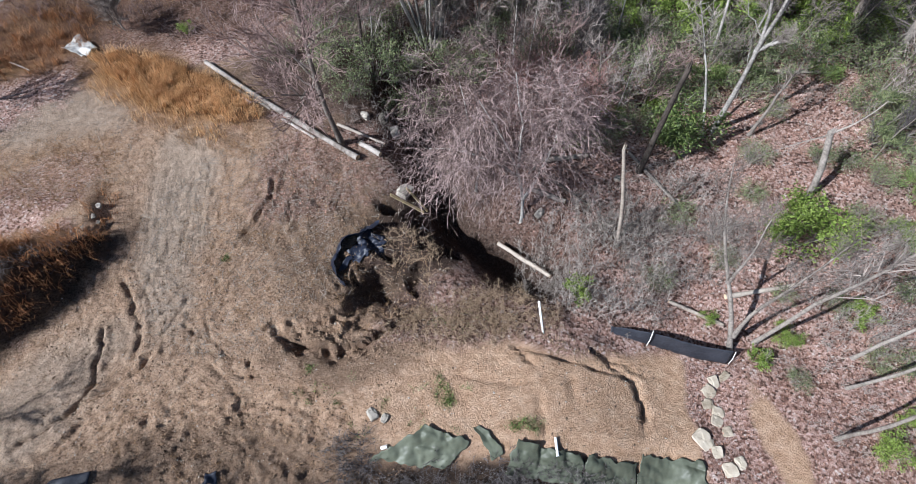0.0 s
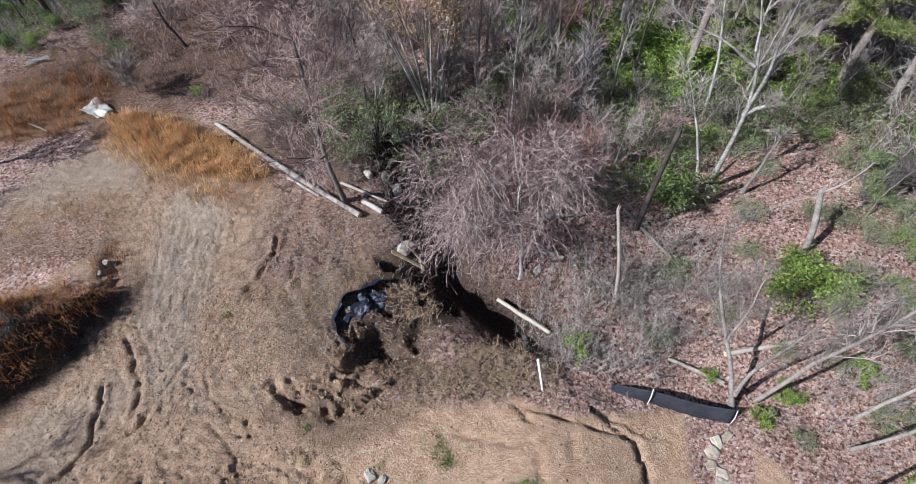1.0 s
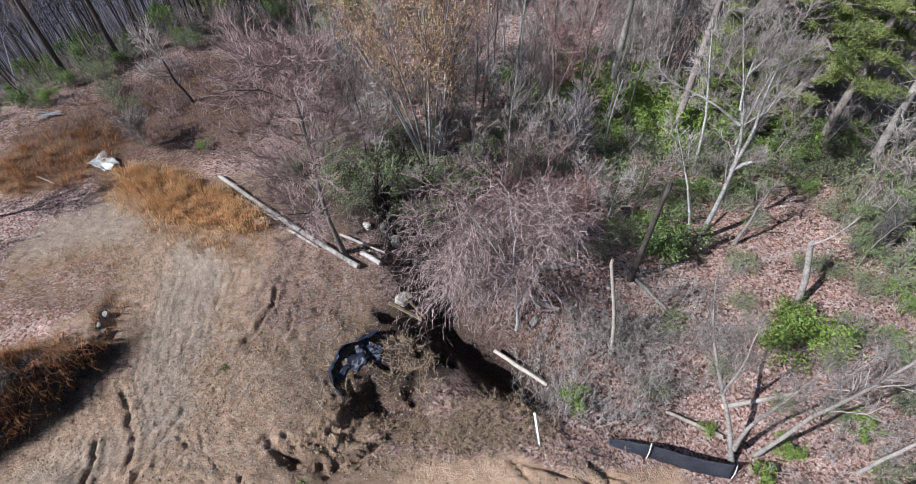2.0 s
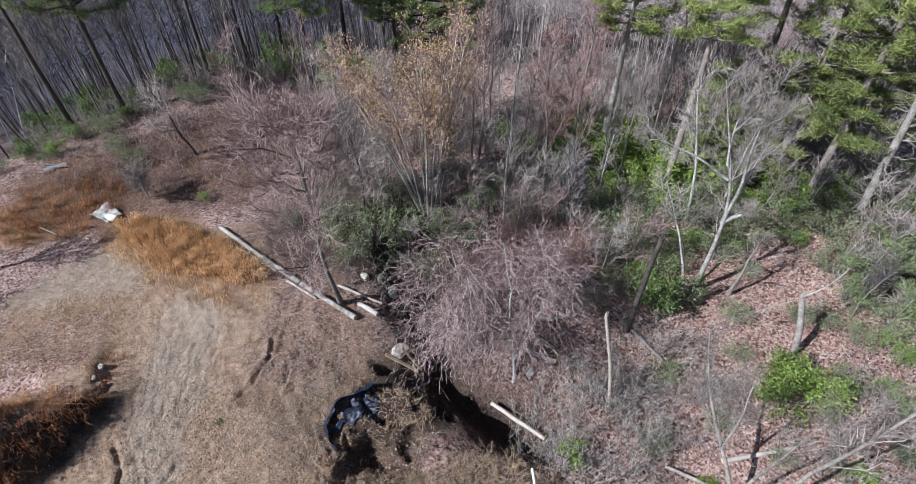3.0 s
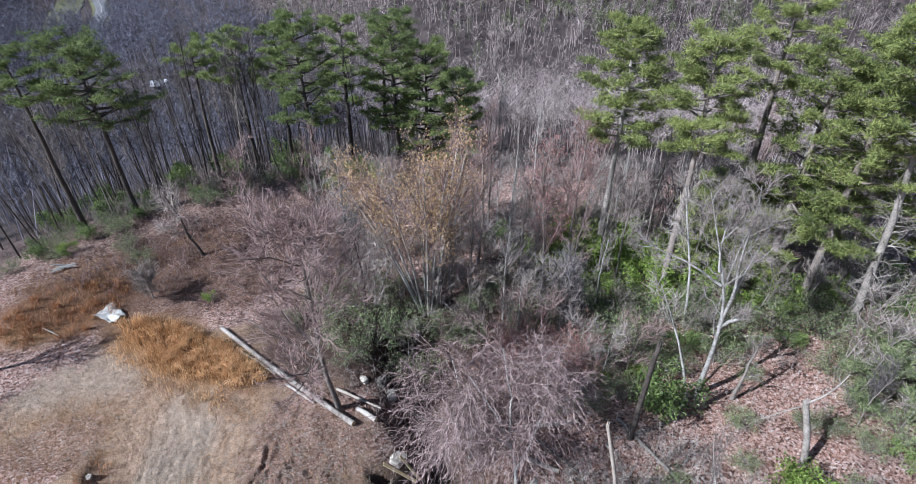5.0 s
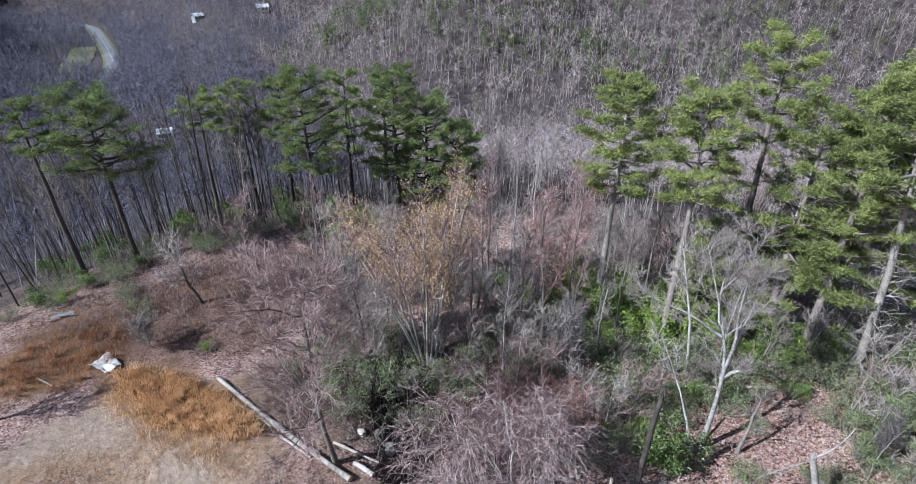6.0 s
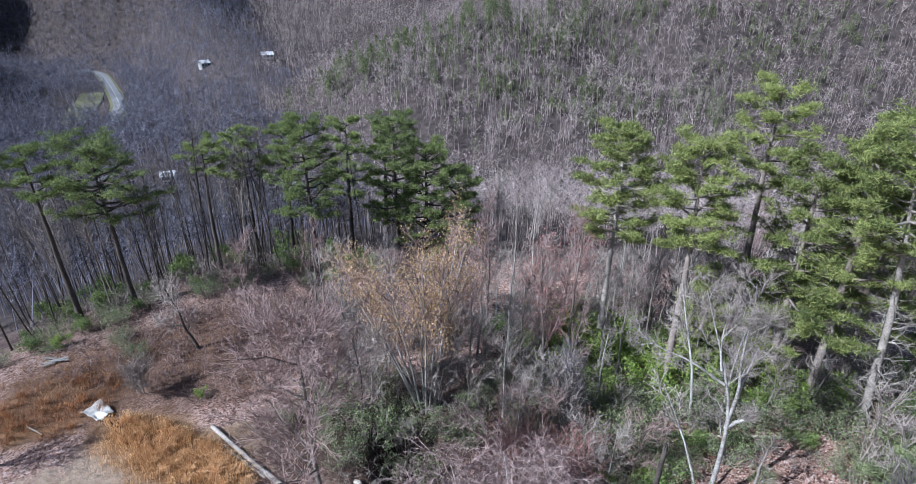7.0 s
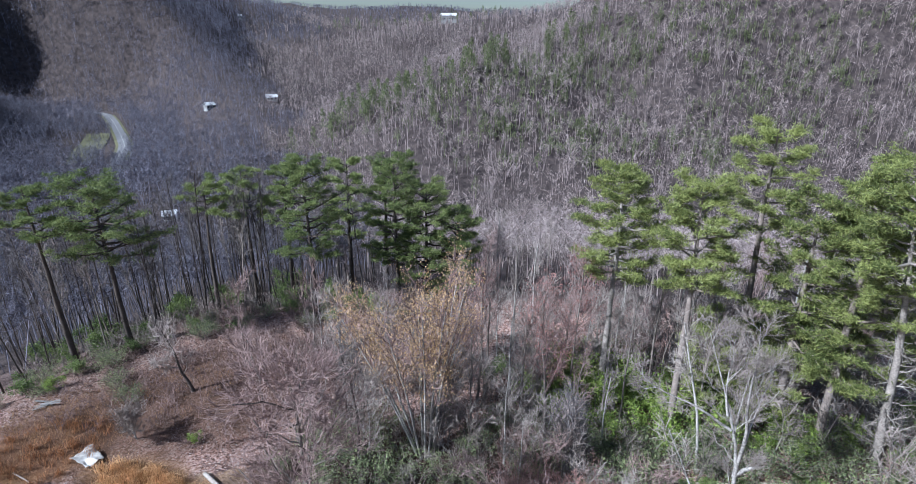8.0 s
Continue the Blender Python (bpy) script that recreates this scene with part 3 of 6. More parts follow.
    dry = ramp(nt, fine.outputs["Fac"], [(0.3, (0.14, 0.07, 0.03)), (0.7, (0.44, 0.26, 0.12))]).outputs["Color"]
    way = nt.nodes.new("ShaderNodeAttribute")
    way.attribute_name = "wheel_way"
    streak = node(nt, "TexNoise", Scale=1.0, Detail=5.0, Roughness=0.65)
    nt.links.new(way.outputs["Vector"], streak.inputs["Vector"])
    worn = ramp(nt, streak.outputs["Fac"], [(0.34, (0.58, 0.57, 0.56)), (0.50, (1.0, 1.0, 1.0)), (0.68, (1.14, 1.12, 1.1))]).outputs["Color"]
    soil = mix(nt, way.outputs["Alpha"], soil, mix(nt, 1.0, soil, worn, "MULTIPLY"))
    pale = mix(nt, way.outputs["Alpha"], pale, mix(nt, 1.0, pale, worn, "MULTIPLY"))
    sand = mix(nt, way.outputs["Alpha"], sand, mix(nt, 0.6, sand, worn, "MULTIPLY"))
    col = mix(nt, parts.outputs["Green"], soil, pale)
    col = mix(nt, parts.outputs["Red"], col, sand)
    edge = node(nt, "Math")
    edge.operation = "MULTIPLY_ADD"
    edge.inputs[1].default_value = 1.6
    nt.links.new(fine.outputs["Fac"], edge.inputs[0])
    shift = node(nt, "Math")
    shift.operation = "MULTIPLY_ADD"
    shift.inputs[1].default_value, shift.inputs[2].default_value = 2.0, -1.3
    nt.links.new(parts.outputs["Blue"], shift.inputs[0])
    nt.links.new(shift.outputs[0], edge.inputs[2])
    edge.use_clamp = True
    col = mix(nt, edge.outputs[0], col, litter)
    col = mix(nt, at.outputs["Alpha"], col, dry)
    more = nt.nodes.new("ShaderNodeAttribute")
    more.attribute_name = "zones_more"
    extra = nt.nodes.new("ShaderNodeSeparateColor")
    nt.links.new(more.outputs["Color"], extra.inputs["Color"])
    wood_floor = ramp(nt, big.outputs["Fac"], [(0.3, (0.030, 0.025, 0.025)), (0.7, (0.105, 0.083, 0.076))]).outputs["Color"]
    # near-black soil colour that also stands in for shade
    humus_shade = ramp(nt, fine.outputs["Fac"], [(0.3, (0.014, 0.010, 0.008)), (0.7, (0.085, 0.058, 0.042))]).outputs["Color"]
    rust = ramp(nt, fine.outputs["Fac"], [(0.3, (0.07, 0.034, 0.02)), (0.7, (0.27, 0.145, 0.085))]).outputs["Color"]
    col = mix(nt, extra.outputs["Blue"], col, rust)
    col = mix(nt, extra.outputs["Green"], col, humus_shade)
    col = mix(nt, extra.outputs["Red"], col, wood_floor)
    nt.links.new(col, b.inputs["Base Color"])
    b.inputs["Roughness"].default_value = 0.95
    b.inputs["Specular IOR Level"].default_value = 0.15
    height = mix(nt, 0.4, fine.outputs["Fac"], mid.outputs["Fac"])
    height = mix(nt, 0.3, height, leaf_v.outputs["Distance"])
    groove = node(nt, "Math")
    groove.operation = "MULTIPLY"
    nt.links.new(streak.outputs["Fac"], groove.inputs[0])
    nt.links.new(way.outputs["Alpha"], groove.inputs[1])
    height = mix(nt, 0.14, height, groove.outputs[0])
    height = mix(nt, 0.2, height, grit.outputs["Fac"])
    bump(nt, b, height, 1.0, 0.3)
    return m


GROUND = ground_material()
ground_shape = Shape()
rows_n, cols_n = GX.shape
idx = np.arange(rows_n * cols_n).reshape(rows_n, cols_n)
ground_shape.add(np.stack([GX, GY, GZ], -1), np.stack([idx[:-1, :-1], idx[:-1, 1:], idx[1:, 1:], idx[1:, :-1]], -1).reshape(-1, 4))
ground_mesh = ground_shape.mesh("ground", GROUND)
zone = ground_mesh.attributes.new("zones", "FLOAT_COLOR", "POINT")
zone.data.foreach_set("color", ground_zones(GX, GY).astype(np.float32).ravel())
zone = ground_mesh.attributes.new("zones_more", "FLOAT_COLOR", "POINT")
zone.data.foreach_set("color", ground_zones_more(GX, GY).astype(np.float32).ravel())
zone = ground_mesh.attributes.new("wheel_way", "FLOAT_COLOR", "POINT")
zone.data.foreach_set("color", wheel_way(GX, GY).astype(np.float32).ravel())
tagged(new("ground", ground_mesh), "bare tan soil, orange sand and rust-brown leaf litter on a mountain spur", "ground", kind="structure")


# ---- trees ----
def trunk_line(points, pts=9, wobble=0.0, rng=None):
    """A polyline of pts points through a few control points, bowed a little."""
    c = np.asarray(points, float)
    d = np.r_[0, np.cumsum(np.linalg.norm(np.diff(c, axis=0), axis=1))]
    s = np.linspace(0, d[-1], pts)
    p = np.stack([np.interp(s, d, c[:, k]) for k in range(3)], 1)
    if len(c) > 2:
        p[1:-1] = 0.25 * p[:-2] + 0.5 * p[1:-1] + 0.25 * p[2:]
    if rng is not None and wobble:
        p[1:] += np.cumsum(rng.normal(size=(pts - 1, 3)) * [wobble, wobble, wobble * 0.2], 0) * 0.5
    return p


def taper(r0, r1, pts=9, flare=1.25):
    s = np.linspace(0, 1, pts)
    r = r0 + (r1 - r0) * s ** 0.85
    r[0] *= flare
    return r


def stack(P):
    return np.asarray(P)[None] if np.ndim(P) == 2 else np.asarray(P)


def bare_crown(rng, trunk_P, trunk_R, limbs=10, lo=0.35, limb_len=4.0, limb_angle=45, up=0.35, forks=5, twigs=6, twig_len=0.9, droop=0.0, twig_r=0.017, fork_len=0.5, hi=0.98, limb_thin=0.42, near=False):
    """Limbs, branches and twigs of a leafless tree, as two shapes: the wood and the twigs."""
    wood, fine = Shape(), Shape()
    P, R = stack(trunk_P), np.atleast_2d(trunk_R)
    tubes(wood, P, R, 8)
    wood.limbs = []
    L1, R1 = sprout(rng, P, R, limbs, lo, hi, limb_len, limb_angle, up, 6 if near else 4, 0.06, limb_thin, 0.25)
    R1 = np.maximum(R1, twig_r * 1.5)
    for k in range(len(L1) if near else 0):
        limb = Shape()
        tubes(limb, L1[k:k + 1], R1[k:k + 1], 6)
        wood.limbs.append(limb)
    if not near:
        tubes(fine, L1, R1, 4)
    L2, R2 = sprout(rng, L1, R1, forks, 0.25, 1.0, limb_len * fork_len, 42, up * 0.6, 4 if near else 3, 0.07, 0.6, 0.3, 0.5, droop)
    R2 = np.maximum(R2, twig_r * 1.0)
    tubes(fine, L2, R2, 3)
    if near:
        L3, R3 = sprout(rng, L2, R2, twigs, 0.2, 1.0, twig_len, 40, 0.2, 3, 0.08, 0.6, 0.35, 0.4, droop)
        tubes(fine, L3, np.maximum(R3 * 0.8, twig_r * np.linspace(0.75, 0.4, 3)), 3)
        L4, _ = sprout(rng, L3, R3, 3, 0.25, 0.95, twig_len * 0.55, 42, 0.15, 2, 0.08, 0.6, 0.35, 0.4, droop)
        slips(fine, rng, L4[:, 0], L4[:, 1] - L4[:, 0], twig_r * 0.8)
        return wood, fine, L3
    L3, R3 = sprout(rng, L2, R2, twigs * 2, 0.1, 1.0, twig_len, 56, 0.2, 2, 0.16, 0.6, 0.35, 0.4, droop)
    slips(fine, rng, L3[:, 0], L3[:, 1] - L3[:, 0], twig_r * 1.0, 0.5)
    return wood, fine, L3


def bare_tree(at, rng, points, r0, bark, twig, label, group="", name="bare_tree", r1=0.05, **crown):
    """A leafless tree whose trunk runs through the control points, given from its base."""
    P, R = trunk_line(points, 10, 0.09, rng), taper(r0, r1, 10)
    wood, fine, tips = bare_crown(rng, P, R, **crown)
    ob = thing(name, at, label, "tree", group)
    part("trunk", wood.mesh("trunk", bark), ob)
    for limb in wood.limbs:
        part("limb", limb.mesh("limb", bark), ob)
    part("crown", fine.mesh("crown", twig), ob)
    return ob, tips


def pine_tree(at, rng, height, r0, lo, spread, label, group="pines", lean=(0, 0), tiers=26, bark=BARK_PINE, needle=NEEDLE, top_round=1.0, clumps=9, dead=8):
    """A pine with a bare lower trunk, level limbs and tufted crown."""
    top = np.array([lean[0], lean[1], height])
    P = trunk_line([(0, 0, -0.3), top * 0.5 + [lean[0] * -0.15, 0, 0], top], 12, 0.06, rng)
    R = r0 * (1 - 0.86 * np.linspace(0, 1, 12) ** 1.5)
    wood, crown = Shape(), Shape()
    tubes(wood, stack(P), R[None], 8)
    n = tiers
    u = lo + (0.99 - lo) * (np.arange(n) + rng.random(n)) / n
    p, d = along(stack(P), u[None])
    p = p[0]
    s = (u - lo) / (1 - lo)
    L = spread * (0.35 + 0.65 * np.sin(np.pi * np.clip(0.18 + 0.80 * s ** 0.9, 0, 1)) ** top_round) * rng.uniform(0.55, 1.2, n)
    a = np.arange(n) * 2.4 + rng.random(n)
    way = np.stack([np.cos(a), np.sin(a), 0.0 + 0.45 * s ** 2 + rng.normal(size=n) * 0.10], 1)
    t = np.linspace(0, 1, 6)
    Q = p[:, None] + L[:, None, None] * (way[:, None] * t[None, :, None] + np.array([0, 0, 0.22])[None, None] * (t ** 2)[None, :, None])
    Q += rng.normal(size=Q.shape) * 0.05 * L[:, None, None] * t[None, :, None]
    RR = (0.03 + 0.02 * L)[:, None] * (1 - 0.8 * t)[None]
    tubes(wood, Q, RR, 5)
    B, RB = sprout(rng, Q, RR, clumps, 0.35, 1.0, spread * 0.34, 55, 0.12, 4, 0.08, 0.6, 0.4, 0.5)
    B[:, :, 2] = B[:, :1, 2] + (B[:, :, 2] - B[:, :1, 2]) * 0.32
    RB = np.maximum(RB, 0.01)
    tubes(wood, B, RB, 3)
    tufts = np.concatenate([B[:, 3], B[:, 2], B[:, 2] * 0.5 + B[:, 1] * 0.5, Q[:, 5]])
    k = 23
    at_n = np.repeat(tufts, k, 0) + rng.normal(size=(len(tufts) * k, 3)) * [0.19, 0.19, 0.07]
    way = rng.normal(size=at_n.shape) * [1, 1, 0.7] + [0, 0, 0.6]
    way /= np.linalg.norm(way, axis=1, keepdims=True)
    ln = rng.uniform(0.2, 0.42, len(at_n))[:, None]
    side = np.cross(way, rng.normal(size=way.shape))
    side /= np.linalg.norm(side, axis=1, keepdims=True) + 1e-9
    wd = 0.0255
    v = np.stack([at_n - side * wd, at_n + side * wd, at_n + way * ln], 1)
    crown.add(v.reshape(-1, 3), np.arange(len(at_n) * 3).reshape(-1, 3))
    if dead:
        D, RD = sprout(rng, stack(P), R[None], dead, 0.06 if dead > 20 else max(lo - 0.4, 0.12), lo + 0.05, spread * (0.75 if dead > 20 else 0.5), 80, 0.05, 4, 0.1, 0.18, 0.3)
        tubes(wood, D, RD, 4)
        D2, RD2 = sprout(rng, D, RD, 6 if dead > 20 else 4, 0.3, 1, spread * 0.25, 45, 0.1, 3, 0.1, 0.6, 0.4)
        tubes(wood, D2, np.maximum(RD2, 0.008), 3)
    ob = thing("pine_tree", at, label, "tree", group)
    part("trunk", wood.mesh("trunk", bark), ob)
    part("crown", crown.mesh("crown", needle, False), ob)
    return ob


def leafy_bush(at, rng, rx, rz, n, leaf, mat, label, name="laurel_bush", category="bush", group="laurel bushes", stems=9, stem_mat=BARK_GREY):
    """An evergreen bush: forking stems and clumps of broad leaves with gaps between them."""
    wood, crown = Shape(), Shape()
    a = rng.uniform(0, 2 * np.pi, stems)
    out = rng.uniform(0.3, 0.9, stems) * rx
    t = np.linspace(0, 1, 5)
    tip = np.stack([np.cos(a) * out, np.sin(a) * out, rz * rng.uniform(0.65, 1.0, stems)], 1)
    P = np.stack([np.cos(a) * 0.12, np.sin(a) * 0.12, 0 * a - 0.1], 1)[:, None] * (1 - t)[None, :, None] + tip[:, None] * np.stack([t ** 1.2, t ** 1.2, t ** 0.8], 1)[None]
    R = np.full((stems, 5), 0.035) * (1 - 0.7 * t)[None]
    tubes(wood, P, R, 4)
    Q, RQ = sprout(rng, P, R, 6, 0.3, 1.0, rx * 0.55, 55, 0.2, 3, 0.1, 0.6, 0.4)
    slips(wood, rng, Q[:, 0], (Q[:, 2] - Q[:, 0]) * 1.25, 0.02)
    ends = np.concatenate([Q[:, 2], Q[:, 1] * 0.4 + Q[:, 2] * 0.6, P[:, 4]])
    ends = ends[ends[:, 2] > 0.1]
    pick = ends[rng.integers(0, len(ends), n)]
    at_l = pick + rng.normal(size=(n, 3)) * rx * 0.085
    v, f = leaf_faces(rng, at_l, leaf, 0.42, 0.35)
    crown.add(v, f)
    ob = thing(name, at, label, category, group)
    part("branchwork", wood.mesh("branchwork", stem_mat), ob)
    part("foliage", crown.mesh("foliage", mat, False), ob)
    return ob


def thicket(rng, xy, stems, height, spread, twigs=4, r=0.012, lean=(0, 0), twig_len=0.45):
    """A tangle of thin stems round each place of xy, in one shape."""
    sh = Shape()
    n = len(xy) * stems
    base = np.repeat(xy, stems, 0) + rng.normal(size=(n, 2)) * spread * 0.5
    z = ground_z(base[:, 0], base[:, 1]) - 0.05
    a = rng.uniform(0, 2 * np.pi, n)
    h = height * rng.uniform(0.4, 1.15, n)
    o = np.stack([np.cos(a) * spread * rng.uniform(0.2, 1.0, n) + lean[0] * h, np.sin(a) * spread * rng.uniform(0.2, 1.0, n) + lean[1] * h], 1)
    t = np.linspace(0, 1, 4)
    P = np.concatenate([base, z[:, None]], 1)[:, None] + np.concatenate([o[:, None] * (t ** 1.5)[None, :, None], (h[:, None] * (t - 0.22 * t ** 3)[None])[..., None]], 2)
    P += rng.normal(size=P.shape) * 0.05 * height * t[None, :, None]
    R = r * rng.uniform(0.6, 1.4, n)[:, None] * (1 - 0.6 * t)[None]
    tubes(sh, P, R, 3)
    if twigs:
        Q, _ = sprout(rng, P, R, twigs * 2, 0.2, 1.0, twig_len, 48, 0.15, 3, 0.14, 0.7, 0.5)
        slips(sh, rng, Q[:, 0], Q[:, 1] - Q[:, 0], r, 0.6)
        slips(sh, rng, Q[:, 1] * 0.9 + Q[:, 0] * 0.1, Q[:, 2] - Q[:, 1], r * 0.7)
    return sh


def scattered(rng, n, cx, cy, rx, ry, turn=0.0):
    a, q = rng.uniform(0, 2 * np.pi, n), np.sqrt(rng.random(n))
    u, v = np.cos(a) * q * rx, np.sin(a) * q * ry
    c, s = math.cos(radians(turn)), math.sin(radians(turn))
    return np.stack([cx + u * c - v * s, cy + u * s + v * c], 1)


def ground_far(x, y):
    """The ground sheet's own height between its grid points."""
    i = np.clip(np.searchsorted(gx, x) - 1, 0, len(gx) - 2)
    j = np.clip(np.searchsorted(gy, y) - 1, 0, len(gy) - 2)
    u, v = (x - gx[i]) / (gx[i + 1] - gx[i]), (y - gy[j]) / (gy[j + 1] - gy[j])
    return (GZ[j, i] * (1 - u) * (1 - v) + GZ[j, i + 1] * u * (1 - v) + GZ[j + 1, i] * (1 - u) * v + GZ[j + 1, i + 1] * u * v)


# ---- woods: far hillsides and the valley ----
def fan(rng, n, near, far, lo, hi):
    """Places between two distances and two headings, evenly over the ground."""
    d = np.sqrt(rng.uniform(near ** 2, far ** 2, n))
    a = np.radians(rng.uniform(lo, hi, n))
    return np.stack([np.sin(a) * d, np.cos(a) * d], 1)


ROAD = [(-168, 262), (-178, 278), (-185, 296), (-194, 313), (-215, 345), (-252, 399), (-275, 430), (-288, 441), (-299, 446)]
MEADOW = (-208, 302, 17, 26)


def clear_of_road(xy, gap=5.5):
    d, _, _ = to_line(xy[:, 0], xy[:, 1], ROAD)
    m = ((xy[:, 0] - MEADOW[0]) / MEADOW[2]) ** 2 + ((xy[:, 1] - MEADOW[1]) / MEADOW[3]) ** 2 > 1
    return xy[(d > gap) & m]


def far_trees(rng, xy, h0, h1, twigs=22, width=0.16, stout=1.0):
    """Bare trees too far off to count: a leaning trunk, spreading limbs and a round crown of fine twigs."""
    sh = Shape()
    n, limbs = len(xy), 6
    h = rng.uniform(h0, h1, n) * (0.85 + 0.15 * wave(xy[:, 0], xy[:, 1], 9, 4))
    z = ground_far(xy[:, 0], xy[:, 1])
    base = np.concatenate([xy, z[:, None] - 0.5], 1)
    r = stout * width * rng.uniform(0.45, 1.2, n)
    bend = rng.normal(size=(n, 2)) * 0.06 * h[:, None]
    knee = base + np.concatenate([bend * 0.5, (h * 0.3)[:, None]], 1)
    top = base + np.concatenate([bend, (h * rng.uniform(0.62, 0.8, n))[:, None]], 1)
    tubes(sh, np.stack([base, top], 1), r[:, None] * np.array([1, 0.3])[None], 3)
    u = rng.uniform(0.35, 1.0, (n, limbs, 1))
    start = knee[:, None] * (1 - u) + top[:, None] * u
    a = np.arange(limbs)[None] * 2.4 + rng.uniform(0, 6.28, (n, limbs))
    out = rng.uniform(0.10, 0.30, (n, limbs)) * h[:, None]
    rise = rng.uniform(0.12, 0.34, (n, limbs)) * h[:, None]
    reach = np.stack([np.cos(a) * out, np.sin(a) * out, rise], -1)
    slips(sh, rng, start, reach, np.repeat(r * 0.42, limbs))
    k = rng.integers(0, limbs, (n, twigs))
    row = np.arange(n)[:, None]
    p = start[row, k] + reach[row, k] * rng.uniform(0.15, 1.0, (n, twigs, 1))
    b = rng.uniform(0, 6.28, (n, twigs))
    way = np.stack([np.cos(b), np.sin(b), rng.uniform(-0.15, 1.3, (n, twigs))], -1) * (h[:, None, None] * rng.uniform(0.06, 0.16, (n, twigs, 1)))
    slips(sh, rng, p, way, width * 0.7 * rng.uniform(0.5, 1.2, n * twigs))
    return sh


def facing(rng, xy, least=0.3):
    """Thins places so that trees stand as thick on slopes that rise towards the far side as on the flat ones."""
    u = xy / np.linalg.norm(xy, axis=1, keepdims=True) * 9
    rise = (ground_far(*(xy + u).T) - ground_far(*(xy - u).T)) / 18
    return xy[rng.random(len(xy)) < np.clip(least + 1.3 * rise, 0.08, 1.0)]


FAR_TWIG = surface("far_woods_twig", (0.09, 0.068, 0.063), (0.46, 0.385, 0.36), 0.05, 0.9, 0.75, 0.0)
# left hills' shade and distance haze are put into this bluish dark colour
FAR_TWIG_SHADE_HAZE = surface("shade_haze_woods_twig", (0.05, 0.048, 0.061), (0.225, 0.215, 0.262), 0.05, 0.9, 0.75, 0.0)
FAR_GREEN = surface("dull_evergreen_leaf", (0.055, 0.07, 0.03), (0.20, 0.225, 0.10), 0.3, 0.7, 0.7, 0.0, 0, 0.2)


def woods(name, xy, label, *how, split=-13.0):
    """Far woods in two stands: twigs with shade and haze put into their colour on one side of a heading, paler ones on
    the other.
    """
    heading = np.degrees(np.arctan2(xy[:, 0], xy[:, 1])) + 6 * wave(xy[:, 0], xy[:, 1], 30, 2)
    for part_xy, mat, word in ((xy[heading < split], FAR_TWIG_SHADE_HAZE, "dark "), (xy[heading >= split], FAR_TWIG, "pale ")):
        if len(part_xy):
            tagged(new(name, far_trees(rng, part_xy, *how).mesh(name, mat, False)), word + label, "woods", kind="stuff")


rng = np.random.default_rng(11)
hill_xy = clear_of_road(np.concatenate([fan(rng, 7600, 165, 330, -50, 48), facing(rng, fan(rng, 15000, 320, 640, -52, 8), 0.45), facing(rng, fan(rng, 4200, 320, 470, 0, 44), 0.5), fan(rng, 3000, 250, 470, -54, -27), fan(rng, 3000, 470, 720, -52, -22)]))
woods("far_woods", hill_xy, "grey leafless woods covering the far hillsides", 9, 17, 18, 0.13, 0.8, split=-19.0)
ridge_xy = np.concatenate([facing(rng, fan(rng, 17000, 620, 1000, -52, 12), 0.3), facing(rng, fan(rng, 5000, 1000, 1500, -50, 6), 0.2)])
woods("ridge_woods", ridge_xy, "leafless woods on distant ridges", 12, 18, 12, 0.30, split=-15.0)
# the far mountain's haze is put into its twig colour
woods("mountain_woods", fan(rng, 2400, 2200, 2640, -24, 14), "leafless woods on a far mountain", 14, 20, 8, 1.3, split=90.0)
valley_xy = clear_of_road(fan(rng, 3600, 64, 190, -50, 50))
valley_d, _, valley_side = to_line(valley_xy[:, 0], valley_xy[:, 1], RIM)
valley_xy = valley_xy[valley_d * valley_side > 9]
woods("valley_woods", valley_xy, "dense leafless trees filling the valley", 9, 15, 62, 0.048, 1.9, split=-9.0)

# evergreens among the far woods: pines along the spur and laurel below the trees
def far_evergreens(rng, xy, h0, h1, wide, leaf, n):
    sh = Shape()
    k = len(xy)
    h = rng.uniform(h0, h1, k)
    base = np.concatenate([xy, ground_far(xy[:, 0], xy[:, 1])[:, None]], 1)
    tubes(sh, base[:, None] + np.array([0, 0, 1.0]) * (h[:, None] * np.array([0.0, 0.95])[None])[..., None], np.array([0.2, 0.05]) * np.ones((k, 1)), 3)
    u = rng.uniform(0.3, 1.0, (k, n)) ** 0.8
    a = rng.uniform(0, 2 * np.pi, (k, n))
    r = wide * (1.12 - u) * np.sqrt(rng.random((k, n)))
    at = base[:, None] + np.stack([np.cos(a) * r, np.sin(a) * r, u * h[:, None]], -1)
    v, f = leaf_faces(rng, at.reshape(-1, 3), leaf, 0.6, 0.3)
    sh.add(v, f)
    return sh


def spur_line(rng, n, x0, y0, x1, y1, w):
    t = rng.random(n)
    return np.stack([x0 + (x1 - x0) * t + rng.normal(size=n) * w, y0 + (y1 - y0) * t + rng.normal(size=n) * w], 1)


pines_xy = np.concatenate([spur_line(rng, 14, -66, 262, -56, 292, 5), spur_line(rng, 24, -46, 268, -22, 284, 6), spur_line(rng, 26, 2, 278, 26, 318, 7), spur_line(rng, 16, 50, 320, 78, 345, 8), spur_line(rng, 30, -150, 700, 60, 745, 25)])
